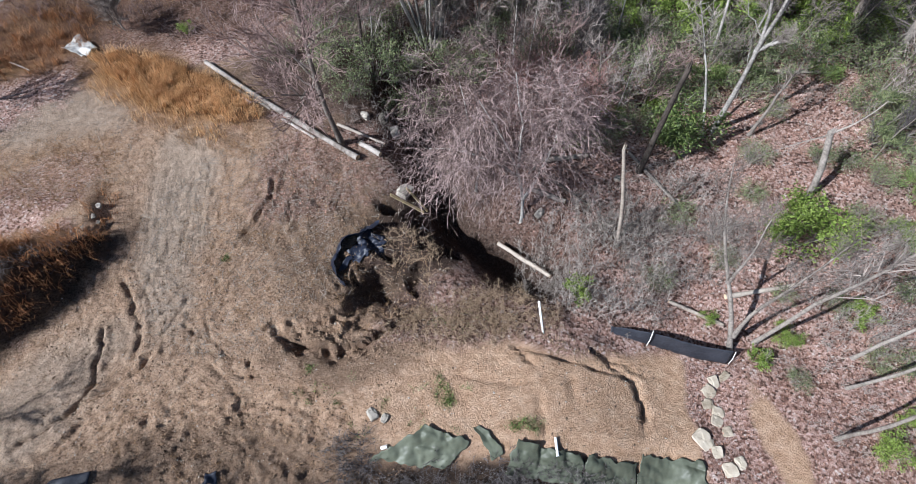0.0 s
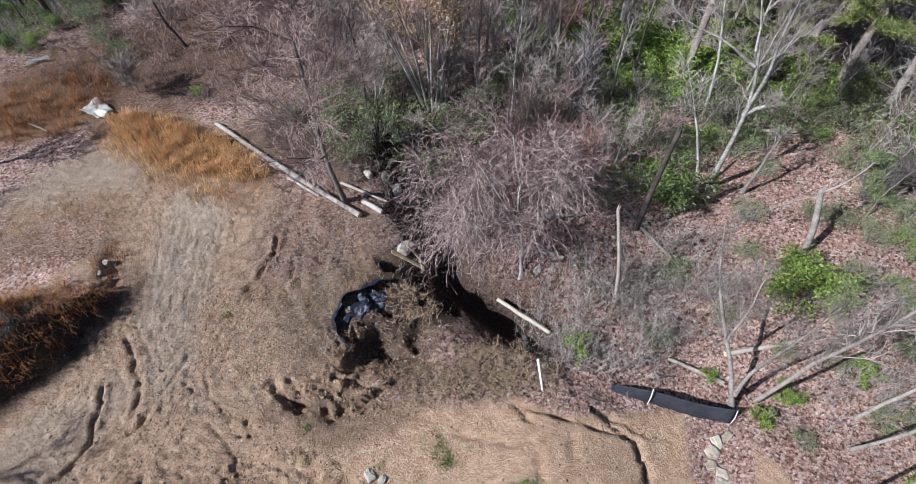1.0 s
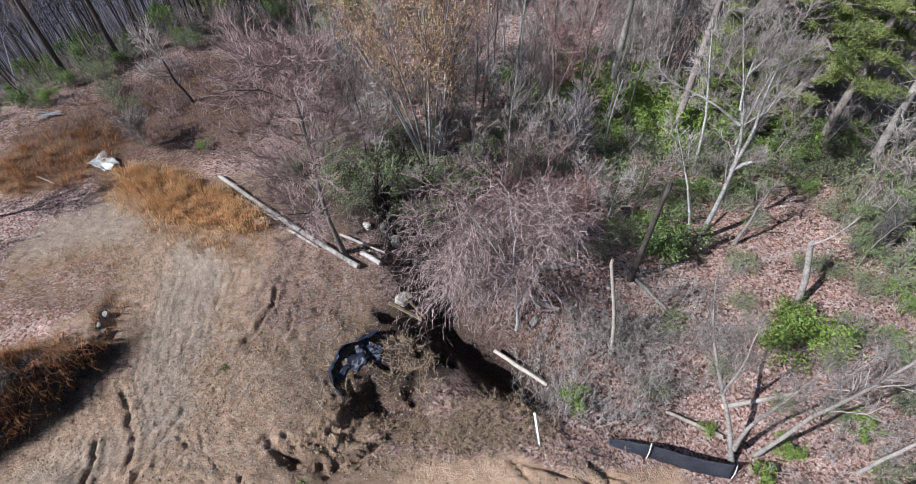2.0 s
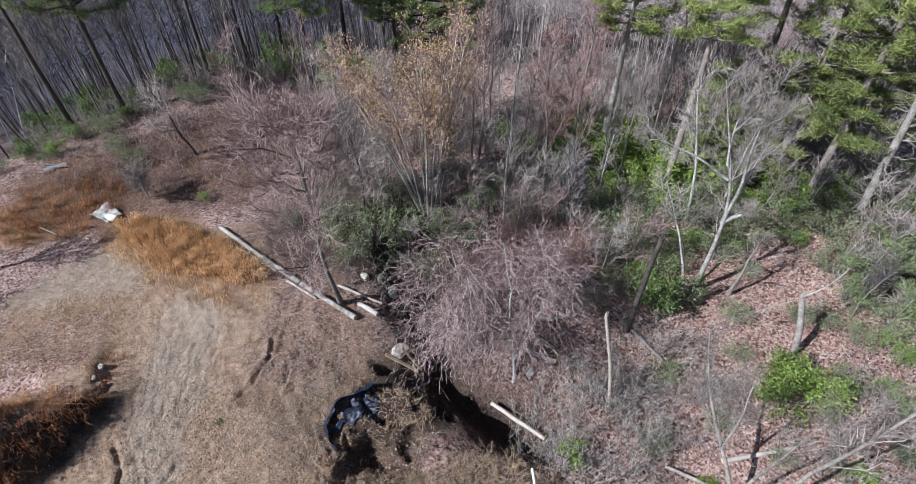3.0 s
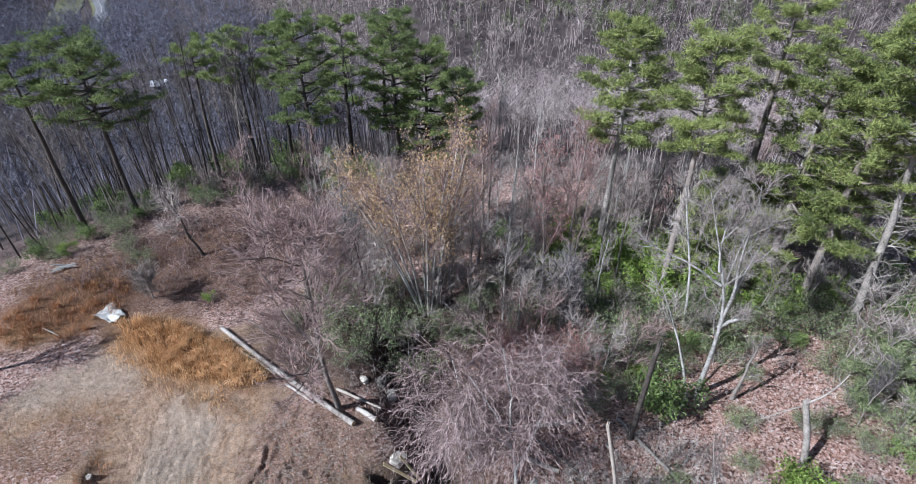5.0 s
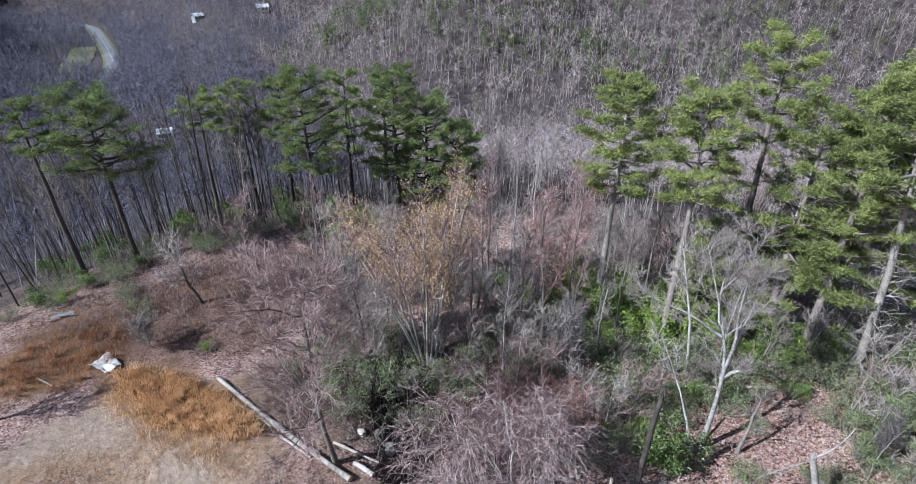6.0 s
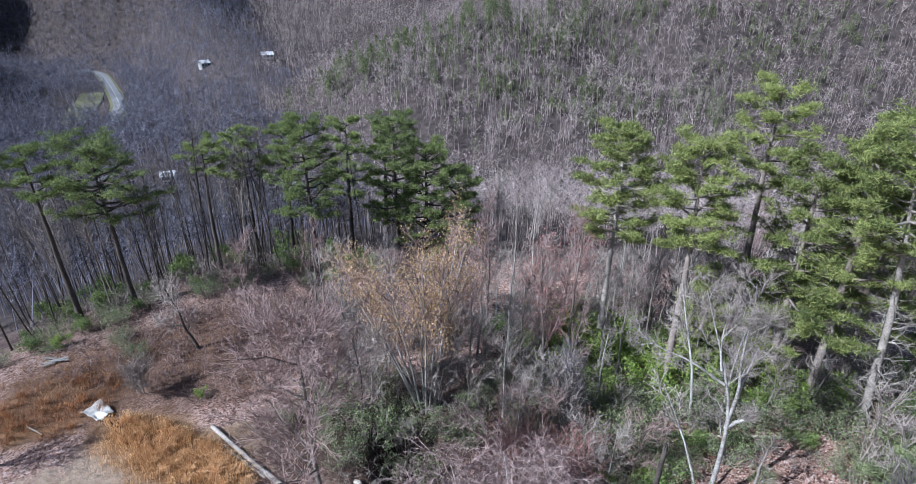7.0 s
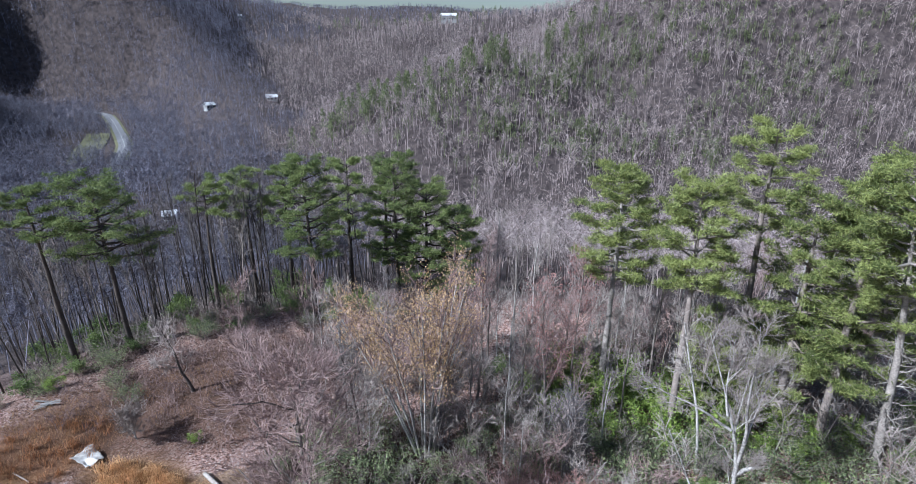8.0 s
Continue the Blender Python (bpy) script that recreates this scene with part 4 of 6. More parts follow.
tagged(new("spur_pines", far_evergreens(rng, pines_xy, 11, 18, 4.6, 0.8, 190).mesh("spur_pines", FAR_GREEN, False)),
       "dark green pines scattered along a far spur", "woods", kind="stuff")
laurel_xy = np.concatenate([spur_line(rng, 150, 30, 300, 125, 322, 14), spur_line(rng, 90, 120, 318, 215, 300, 16), spur_line(rng, 110, -45, 262, 60, 282, 12), spur_line(rng, 150, 10, 232, 150, 255, 12), spur_line(rng, 60, 150, 280, 220, 290, 18)])
laurel_xy = np.repeat(laurel_xy, 2, 0) + rng.normal(size=(len(laurel_xy) * 2, 2)) * 2.2
tagged(new("laurel_slope", far_evergreens(rng, laurel_xy, 3.5, 9.0, 3.6, 0.62, 60).mesh("laurel_slope", FAR_GREEN, False)),
       "dull green laurel thickets below the trees of the far slope", "woods", kind="stuff")

# ---- single trees round the clearing ----
def copies(source, places, group=""):
    """Copies of one tree or bush at (x, y, scale)."""
    for i, (x, y, k) in enumerate(places):
        m = pose(*on_ground(x, y, -0.1), 0, 0, (i * 137.5) % 360) @ Matrix.Diagonal((k, k, k * (0.92 + 0.16 * ((i * 0.618) % 1)), 1))
        copy_thing(source, m)


rng = np.random.default_rng(31)
GREY_TREE = "leafless grey tree with a wide twiggy crown"
# the spreading tree beside the fallen log
bare_tree(on_ground(-7.6, 22.3), rng, [(0, 0, -0.3), (-0.5, -0.2, 4.6), (-0.4, 0, 8.4), (-0.3, 0, 11.4), (-0.7, 0, 14.2)], 0.19, BARK_GREY, TWIG_ROSE,
          "leafless tree with a wide rosy grey crown beside a fallen log", limbs=24, lo=0.25, limb_len=5.0, limb_angle=60, up=0.22, forks=9, twigs=8, twig_len=1.2, limb_thin=0.55, twig_r=0.022, near=True)
bare_tree(on_ground(-7.1, 30.3), rng, [(0, 0, -0.3), (0.3, 0, 3.8), (0, 0, 7.0), (-0.7, 0, 9.5)], 0.12, BARK_DARK, TWIG_GREY, GREY_TREE, limbs=9, lo=0.35, limb_len=2.6, limb_angle=40, forks=5, twigs=6)

# the gold-budded clump of stems
gold = thing("budding_maple", on_ground(-2.4, 32.3), "many-stemmed maple with golden tan budding twig tips", "tree")
fine, buds = Shape(), Shape()
for i in range(11):
    a, out = i * 2.4, 1.4 + 5.4 * ((i * 0.618 + 0.3) % 1)
    top = (math.cos(a) * out, math.sin(a) * out * 0.7, 12.8 + 3.6 * ((i * 0.37) % 1) - 0.5 * out)
    P = trunk_line([(math.cos(a) * 0.6, math.sin(a) * 0.5, -0.3), (top[0] * 0.5, top[1] * 0.5, top[2] * 0.5), top], 10, 0.06, rng)
    w, f, tips = bare_crown(rng, P, taper(0.11, 0.03, 10), twig_r=0.019, limbs=10, lo=0.34, limb_len=2.8, limb_angle=28, up=0.5, forks=4, twigs=2, twig_len=0.9)
    part("stem", w.mesh("stem", BARK_PALE), gold)
    fine.merge(f)
    ends = tips[:, -1]
    ends = ends[ends[:, 2] > 5.0 + 3.0 * rng.random(len(ends))]
    v, q = leaf_faces(rng, np.repeat(ends, 7, 0) + rng.normal(size=(len(ends) * 7, 3)) * 0.2, 0.12, 0.7)
    buds.add(v, q)
part("crown", fine.mesh("crown", TWIG_ROSE), gold)
part("blossom", buds.mesh("blossom", BUD_GOLD, False), gold, "golden opening buds", "stuff")


def red_tree(x, y, pts, r0, n):
    ob, tips = bare_tree(on_ground(x, y), rng, pts, r0, BARK_GREY, TWIG_ROSE, "slim leafless maple with reddish budding tips", "budding maples", name="budding_maple",
                         limbs=14, lo=0.35, limb_len=3.0, limb_angle=32, up=0.45, forks=6, twigs=4, twig_len=0.8)
    ends = tips[:, -1]
    ends = ends[ends[:, 2] > pts[-1][2] * 0.45]
    sh = Shape()
    v, q = leaf_faces(rng, np.repeat(ends, n, 0) + rng.normal(size=(len(ends) * n, 3)) * 0.1, 0.09, 0.7)
    part("blossom", sh.add(v, q).mesh("blossom", BUD_RED, False), ob, "small red buds", "stuff")


red_tree(6.6, 32.6, [(0, 0, -0.3), (-0.3, 0, 5.0), (-0.8, 0, 9.2), (-1.0, 0, 12.6)], 0.14, 3)
red_tree(9.3, 37.5, [(0, 0, -0.3), (0.1, 0, 5.0), (0.2, 0, 12.4)], 0.12, 3)
red_tree(1.7, 38.0, [(0, 0, -0.3), (0.1, 0, 5.0), (0.1, 0, 11.0)], 0.12, 1)

# pale tree with two stems on the leaf-strewn slope
white = thing("pale_tree", on_ground(15.7, 23.5), "leafless tree with pale lichened bark and twisting limbs", "tree")
wood, fine, limbs_made = Shape(), Shape(), []
for pts, r0, r1, n, ln in [([(0, 0, -0.3), (-0.1, 0, 3.8), (-0.1, 0.1, 6.2), (-0.5, 0.2, 8.2), (-1.2, 0.6, 10.5), (-1.9, 1.1, 12.6), (-2.5, 1.4, 14.4)], 0.19, 0.02, 9, 2.3),
                           ([(-0.1, 0.1, 6.0), (0.1, 0.2, 9.1), (-0.2, 0.4, 11.4), (0.1, 0.7, 13.6), (-0.1, 0.9, 15.2)], 0.13, 0.02, 9, 2.2),
                           ([(-0.7, 0.4, 9.0), (-2.6, 1.1, 10.2), (-4.6, 2.0, 10.6), (-5.6, 2.4, 11.6)], 0.09, 0.015, 7, 1.6),
                           ([(-0.1, 0.1, 6.1), (0.5, 0.0, 6.6), (1.0, -0.2, 7.0)], 0.13, 0.09, 3, 0.9),
                           ([(-1.0, 0.5, 9.9), (-1.1, 1.0, 11.6), (-0.9, 1.3, 14.2)], 0.07, 0.015, 7, 1.8),
                           ([(0.1, 0.2, 8.2), (0.7, 0.8, 10.4), (1.4, 1.0, 12.8)], 0.08, 0.015, 8, 2.0)]:
    w, f, _ = bare_crown(rng, trunk_line(pts, 10, 0.07, rng), taper(r0, r1, 10, 1.15), limbs=n, lo=0.35, limb_len=ln, limb_angle=42, up=0.3, forks=7, twigs=6, twig_len=0.75, limb_thin=0.25, twig_r=0.010, near=True)
    limbs_made += w.limbs
    wood.merge(w)
    fine.merge(f)
for limb in limbs_made:
    part("limb", limb.mesh("limb", BARK_PALE), white)
part("trunk", wood.mesh("trunk", BARK_PALE), white)
part("crown", fine.mesh("crown", TWIG_GREY), white)
bare_tree(on_ground(15.0, 23.0), rng, [(0, 0, -0.3), (-1.3, 0.9, 4.0), (-2.2, 1.5, 6.4), (-3.1, 2.0, 8.4)], 0.11, BARK_PALE, TWIG_PALE, "thin pale leaning leafless stem", name="pale_tree", limbs=5, lo=0.6, limb_len=1.8, forks=4, twigs=4, r1=0.03)
bare_tree(on_ground(16.9, 29.6), rng, [(0, 0, -0.3), (-0.6, 0.3, 4.6), (-1.3, 0.8, 7.3), (-2.3, 1.3, 11.5)], 0.12, BARK_PALE, TWIG_PALE, "slender pale leafless tree", name="pale_tree", limbs=9, lo=0.5, limb_len=2.4, forks=5, twigs=6)
bare_tree(on_ground(17.8, 23.2), rng, [(0, 0, -0.3), (0.3, 0.1, 2.6), (0.6, 0.2, 4.9)], 0.13, BARK_GREY, TWIG_GREY, "broken pale grey sapling on the leafy slope", name="dead_tree", limbs=6, lo=0.4, limb_len=1.0, forks=3, twigs=3)

# snags
for x, y, pts, r0, r1, bark, label in [
        (10.4, 20.2, [(0, 0, -0.3), (0.1, 0.1, 3.5), (0.3, 0.3, 7.6)], 0.19, 0.13, BARK_DARK, "broken dark tree stub with a splintered top"),
        (8.6, 15.4, [(0, 0, -0.3), (-0.5, 0.4, 3.4), (-1.4, 0.9, 7.2)], 0.12, 0.09, DEAD_WOOD, "tall bleached dead stem leaning over brush"),
        (20.2, 18.5, [(0, 0, -0.3), (-0.4, 0.4, 2.4), (-0.9, 1.0, 4.4)], 0.20, 0.16, BARK_PALE, "pale broken tree stub with one bent limb")]:
    sh = Shape()
    tubes(sh, stack(trunk_line(pts, 9, 0.03, rng)), taper(r0, r1, 9)[None], 9)
    top = np.array(pts[-1])
    for k in range(5):   # splinters of the break
        a = k * 1.256
        b = top + np.array([math.cos(a), math.sin(a), 0]) * r1 * 0.55
        tubes(sh, stack([b - [0, 0, 0.1], b + [0, 0, 0.12], b + [0, 0, 0.15 + 0.35 * rng.random()]]), np.array([[r1 * 0.5, r1 * 0.35, 0.01]]), 4)
    if bark is BARK_PALE:
        limb = trunk_line([top - [0, 0, 0.15], top + [0.7, -0.1, 0.6], top + [1.7, 0.3, 1.3], top + [2.0, 0.5, 1.7]], 8)
        tubes(sh, stack(limb), taper(0.075, 0.025, 8, 1)[None], 7)
        side = trunk_line([top - [0, 0, 0.3], top + [-1.2, -0.2, -0.5], top + [-2.6, -0.2, -1.4]], 7)
        tubes(sh, stack(side), taper(0.05, 0.02, 7, 1)[None], 6)
        for line in (limb, side):
            Q, RQ = sprout(rng, stack(line), taper(0.1, 0.04, len(line), 1)[None], 16, 0.3, 1.0, 1.3, 50, 0.1, 4, 0.1, 0.3, 0.3)
            tubes(sh, Q, RQ, 4)
    ob = thing("tree_stub", on_ground(x, y), label, "dead tree", "broken trees")
    part("trunk", sh.mesh("trunk", BARK_MID if bark is BARK_PALE else bark), ob)

# trees beside the black fence and the leaning stems
low = thing("forked_tree", on_ground(14.3, 9.8), "leafless forked grey tree beside a black silt fence", "tree")
wood, fine, limbs_made = Shape(), Shape(), []
for pts, r0, n, ln in [([(0, 0, -0.3), (-0.7, 1.0, 2.2), (-1.6, 2.2, 4.4), (-2.2, 3.2, 5.9), (-2.8, 4.1, 8.0), (-3.2, 4.7, 10.2)], 0.17, 13, 2.6),
                       ([(-0.3, 0.4, 1.2), (-0.4, 0.8, 3.6), (-0.1, 0.6, 5.8), (0.0, 0.5, 8.6), (0.1, 0.5, 10.8)], 0.12, 11, 2.2),
                       ([(-1.5, 2.0, 4.2), (-1.2, 2.4, 6.2), (-1.4, 2.9, 8.6)], 0.09, 8, 1.8)]:
    w, f, _ = bare_crown(rng, trunk_line(pts, 10, 0.04, rng), taper(r0, 0.025, 10), limbs=n, lo=0.35, limb_len=ln * 0.8, limb_angle=36, up=0.35, forks=6, twigs=6, twig_len=0.7, limb_thin=0.2, twig_r=0.008, near=True)
    limbs_made += w.limbs
    wood.merge(w)
    fine.merge(f)
for limb in limbs_made:
    part("limb", limb.mesh("limb", TWIG_GREY), low)
part("trunk", wood.mesh("trunk", BARK_MID), low)
part("crown", fine.mesh("crown", TWIG_GREY), low)
for x, y, top, r in [(15.6, 10.3, (0.8, -0.6, 12.5), 0.13), (20.6, 9.4, (0.5, -0.4, 11.0), 0.11), (18.0, 5.2, (0.4, -0.3, 12.0), 0.11), (19.6, 7.8, (1.4, -1.2, 10.0), 0.10)]:
    bare_tree(on_ground(x, y), rng, [(0, 0, -0.3), (top[0] * 0.3, top[1] * 0.3, top[2] * 0.45), top], r, BARK_MID, TWIG_GREY, "straight pale leafless tree above the track", "pale trees", name="pale_tree",
              limbs=8, lo=0.5, limb_len=2.0, limb_angle=38, forks=4, twigs=3, limb_thin=0.3)

# crooked little trees on the clearing's far side, and one that stands beyond the bare ground
bare_tree(on_ground(-22.7, 38.8), rng, [(0, 0, -0.3), (-0.9, -0.2, 2.6), (-1.0, -0.2, 4.0), (-1.7, -0.4, 6.2)], 0.15, BARK_DARK, TWIG_GREY, "crooked dark leafless tree in the clearing", limbs=11, lo=0.3, limb_len=2.6, limb_angle=55, up=0.15, forks=5, twigs=6)
bare_tree(on_ground(-24.6, 33.2), rng, [(0, 0, -0.2), (0.1, 0, 0.8), (0.2, 0, 1.8)], 0.06, BARK_PALE, TWIG_GREY, "small pale many-branched leafless shrub", name="bare_shrub", limbs=13, lo=0.05, limb_len=2.4, limb_angle=32, up=0.5, forks=6, twigs=7, twig_len=0.6)
bare_tree(on_ground(-19.5, 42.5), rng, [(0, 0, -0.3), (0.1, 0, 4.0), (0.4, 0, 8.5)], 0.10, BARK_GREY, TWIG_ROSE, "rosy leafless sapling in the clearing", "clearing saplings", name="sapling", limbs=11, lo=0.2, limb_len=3.3, limb_angle=50, forks=5, twigs=5, twig_len=0.9)
bare_tree(on_ground(-14.0, 45.5), rng, [(0, 0, -0.3), (0.2, 0, 4.0), (0.1, 0, 8.0)], 0.10, BARK_GREY, TWIG_ROSE, "rosy leafless sapling in the clearing", "clearing saplings", name="sapling", limbs=11, lo=0.2, limb_len=3.3, limb_angle=52, forks=5, twigs=5, twig_len=0.9)
bare_tree(on_ground(-16.0, 36.5), rng, [(0, 0, -0.3), (0.2, 0, 3.0), (-0.3, 0, 7.0)], 0.09, BARK_GREY, TWIG_ROSE, "rosy leafless sapling in the clearing", "clearing saplings", name="sapling", limbs=11, lo=0.2, limb_len=3.3, limb_angle=55, forks=5, twigs=5, twig_len=0.9)
for x, y, h in [(-31.0, -3.4, 13.5), (-27.5, -5.6, 15.0), (-36.0, -1.0, 14.0)]:
    bare_tree(on_ground(x, y), rng, [(0, 0, -0.3), (0.2, 0, h * 0.4), (-0.2, 0.3, h)], 0.34, BARK_GREY, TWIG_GREY, "leafless tree at the clearing's near edge", "clearing trees", limbs=12, lo=0.3, limb_len=3.8, limb_angle=45, forks=6, twigs=4, limb_thin=0.6, twig_r=0.03)
bare_tree(on_ground(-38.5, 23.0), rng, [(0, 0, -0.3), (0.2, 0, 5.0), (0.4, 0, 11.0)], 0.25, BARK_GREY, TWIG_GREY, "leafless tree beyond the pale bare ground", limbs=13, lo=0.3, limb_len=4.2, limb_angle=48, forks=6, twigs=6)

# ---- pines ----
rng = np.random.default_rng(41)
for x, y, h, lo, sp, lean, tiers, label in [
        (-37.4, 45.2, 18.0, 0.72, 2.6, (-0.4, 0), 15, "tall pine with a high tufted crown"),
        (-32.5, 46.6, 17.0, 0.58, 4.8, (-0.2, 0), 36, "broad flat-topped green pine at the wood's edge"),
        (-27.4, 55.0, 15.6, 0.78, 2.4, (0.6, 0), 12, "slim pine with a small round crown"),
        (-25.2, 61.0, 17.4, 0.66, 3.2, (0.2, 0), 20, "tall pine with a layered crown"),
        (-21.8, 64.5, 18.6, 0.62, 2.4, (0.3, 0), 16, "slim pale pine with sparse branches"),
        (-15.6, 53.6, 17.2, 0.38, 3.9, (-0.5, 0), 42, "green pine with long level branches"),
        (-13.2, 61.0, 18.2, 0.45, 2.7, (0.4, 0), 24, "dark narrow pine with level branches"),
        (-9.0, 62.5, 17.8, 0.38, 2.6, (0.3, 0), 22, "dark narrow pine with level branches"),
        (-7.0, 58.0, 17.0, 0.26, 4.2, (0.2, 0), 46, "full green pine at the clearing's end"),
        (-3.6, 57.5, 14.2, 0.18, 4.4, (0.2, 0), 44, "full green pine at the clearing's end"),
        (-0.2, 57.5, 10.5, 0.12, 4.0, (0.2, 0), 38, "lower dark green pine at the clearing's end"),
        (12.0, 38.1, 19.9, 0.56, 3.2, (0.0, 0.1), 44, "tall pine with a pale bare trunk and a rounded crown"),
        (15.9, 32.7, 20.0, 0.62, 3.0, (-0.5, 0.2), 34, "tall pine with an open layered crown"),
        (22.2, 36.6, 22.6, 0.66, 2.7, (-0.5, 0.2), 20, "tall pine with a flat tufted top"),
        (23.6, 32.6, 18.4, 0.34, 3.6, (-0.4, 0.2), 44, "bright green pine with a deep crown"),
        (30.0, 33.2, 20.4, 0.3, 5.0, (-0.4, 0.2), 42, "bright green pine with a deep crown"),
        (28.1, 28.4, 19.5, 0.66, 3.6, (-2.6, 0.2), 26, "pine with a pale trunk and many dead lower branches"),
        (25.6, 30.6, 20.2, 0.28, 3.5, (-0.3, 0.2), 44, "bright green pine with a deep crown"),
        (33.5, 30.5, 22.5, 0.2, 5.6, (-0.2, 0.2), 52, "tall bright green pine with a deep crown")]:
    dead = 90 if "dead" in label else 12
    # each side's light is put into the colour: darker pines left, brighter right
    pine_tree(on_ground(x, y), rng, h, 0.17 + 0.006 * h, lo, sp, label, lean=lean, tiers=tiers, dead=dead, needle=NEEDLE if x < 0 else NEEDLE_LIT, bark=BARK_DARK if x < 0 else (BARK_MID if "pale" in label else BARK_PINE))

for x, y, h, sp in [(23.0, 33.4, 10.0, 2.6), (19.2, 35.6, 9.0, 2.4), (27.0, 22.2, 5.0, 3.0), (31.0, 21.4, 6.5, 3.2), (33.6, 25.0, 9.0, 3.4), (36.5, 31.0, 11.0, 3.4)]:
    pine_tree(on_ground(x, y), rng, h, 0.12, 0.08, sp, "low soft green young conifer with wide branches", "young conifers", tiers=30, dead=0, needle=NEEDLE_LIT if h > 7 else SCRUB_LEAF)

# ---- slim woodland trees behind the rim ----
rng = np.random.default_rng(51)
kinds = []
for i in range(5):
    # dark kinds stand mostly on the left, that side's shade put into their colour
    bark, twig, h = ((BARK_DARK, TWIG_DARK, 15), (BARK_GREY, TWIG_GREY, 14), (BARK_DARK, TWIG_DARK, 16), (BARK_PALE, TWIG_PALE, 13), (BARK_GREY, TWIG_ROSE, 12))[i]
    ob, _ = bare_tree((0, 0, 0), rng, [(0, 0, -0.5), (0.2 - 0.1 * i, 0.1, h * 0.5), (0.1 * i, -0.2, h)], 0.13, bark, twig,
                      ("slim dark leafless woodland tree", "slim grey leafless woodland tree", "slim dark leafless woodland tree", "slim pale leafless woodland tree", "slim rosy leafless woodland tree")[i],
                      "woodland trees", name="woodland_tree", limbs=12, lo=0.4, limb_len=2.8, limb_angle=34, up=0.45, forks=4, twigs=3, twig_len=0.9)
    kinds.append(ob)
left = [(-40.5, 45.5), (-42.5, 42), (-39.3, 41.5), (-44.5, 47), (-34.6, 46.0), (-29.8, 46.6), (-36.2, 49.5), (-31.0, 50.6), (-27.8, 52.9), (-38.5, 52), (-43, 52), (-33.6, 54), (-47, 50), (-29.5, 56.5),
        (-24.2, 54.6), (-36.4, 57), (-41, 57), (-31.7, 60), (-26.5, 60), (-46, 57), (-21.0, 56.8), (-34.5, 63), (-23.6, 66), (-18.6, 58), (-28.8, 66), (-39, 63), (-17.4, 64), (-45, 63), (-11.0, 57), (-20.2, 70), (-50, 55), (-48.6, 60), (-53, 62), (-51, 49), (-46.2, 42), (-49.5, 45)]
extra = fan(rng, 70, 62, 84, -42, -8)
extra = extra[to_line(extra[:, 0], extra[:, 1], RIM)[0] > 6]
for i, (x, y) in enumerate(left + [tuple(p) for p in extra]):
    k = 0.8 + 0.3 * ((i * 0.618) % 1)
    lean = (0, 0, 7, -5, 3, -3)[i % 6]
    copy_thing(kinds[(0, 2, 0, 2, 1)[i % 5]], pose(*on_ground(x, y, -0.2), lean, lean * 0.7, (i * 137.5) % 360) @ Matrix.Diagonal((0.75 * k, 0.75 * k, k, 1)))
right = [(-4, 41), (-1, 44), (3.6, 42.5), (5.5, 46), (8.0, 43.5), (10.8, 46), (13.5, 45), (15.2, 41), (17.5, 46), (20, 43), (23, 46.5), (26, 42), (29, 45), (32, 41), (35, 44), (38, 39), (3, 51), (8, 51), (13, 52), (18, 52), (24, 52), (30, 50), (36, 48), (41, 44),
         (20.5, 38.5), (18.8, 34.5), (33, 35), (37, 33), (11.3, 34.5), (4.2, 36.5), (7.2, 40), (-5.5, 37), (-10, 40), (42, 37), (36.5, 27), (31.5, 24.5), (0.5, 60), (5, 62), (11, 60), (17, 61), (24, 60), (31, 57), (38, 54),
         (1.0, 33.0), (3.4, 31.0), (5.0, 34.6), (8.6, 32.4), (10.4, 31.2), (12.6, 34.0), (6.6, 37.6), (2.6, 39.4), (9.6, 41.2), (-3.0, 36.4), (0.2, 41.8), (13.8, 40.6), (16.4, 38.8), (21.2, 40.8), (19.4, 30.4), (27.8, 32.6)]
for i, (x, y) in enumerate(right):
    copies(kinds[(1, 4, 3, 1, 3)[i % 5]], [(x, y, 0.6 + 0.32 * ((i * 0.618) % 1))])
for ob in kinds:
    ob.matrix_basis = pose(*on_ground(-52 - 4 * kinds.index(ob), 40 + 5 * kinds.index(ob)), 0, 0, 40)

# ---- saplings filling the wood's floor ----
rng = np.random.default_rng(55)
young = []
for i in range(4):
    bark, twig = ((BARK_GREY, TWIG_GREY), (BARK_PALE, TWIG_PALE), (BARK_GREY, TWIG_ROSE), (BARK_GREY, TWIG_DARK))[i]
    h = (6.5, 8.0, 5.5, 7.0)[i]
    ob, _ = bare_tree((0, 0, 0), rng, [(0, 0, -0.4), (0.3 - 0.15 * i, 0.1, h * 0.5), (0.15 * i, -0.2, h)], 0.075, bark, twig,
                      ("grey leafless sapling", "pale leafless sapling", "rosy leafless sapling", "dark leafless sapling")[i] + " in the undergrowth", "undergrowth saplings", name="sapling",
                      limbs=13, lo=0.08, limb_len=2.7, limb_angle=40, up=0.4, forks=5, twigs=3, twig_len=0.95, r1=0.02)
    young.append(ob)
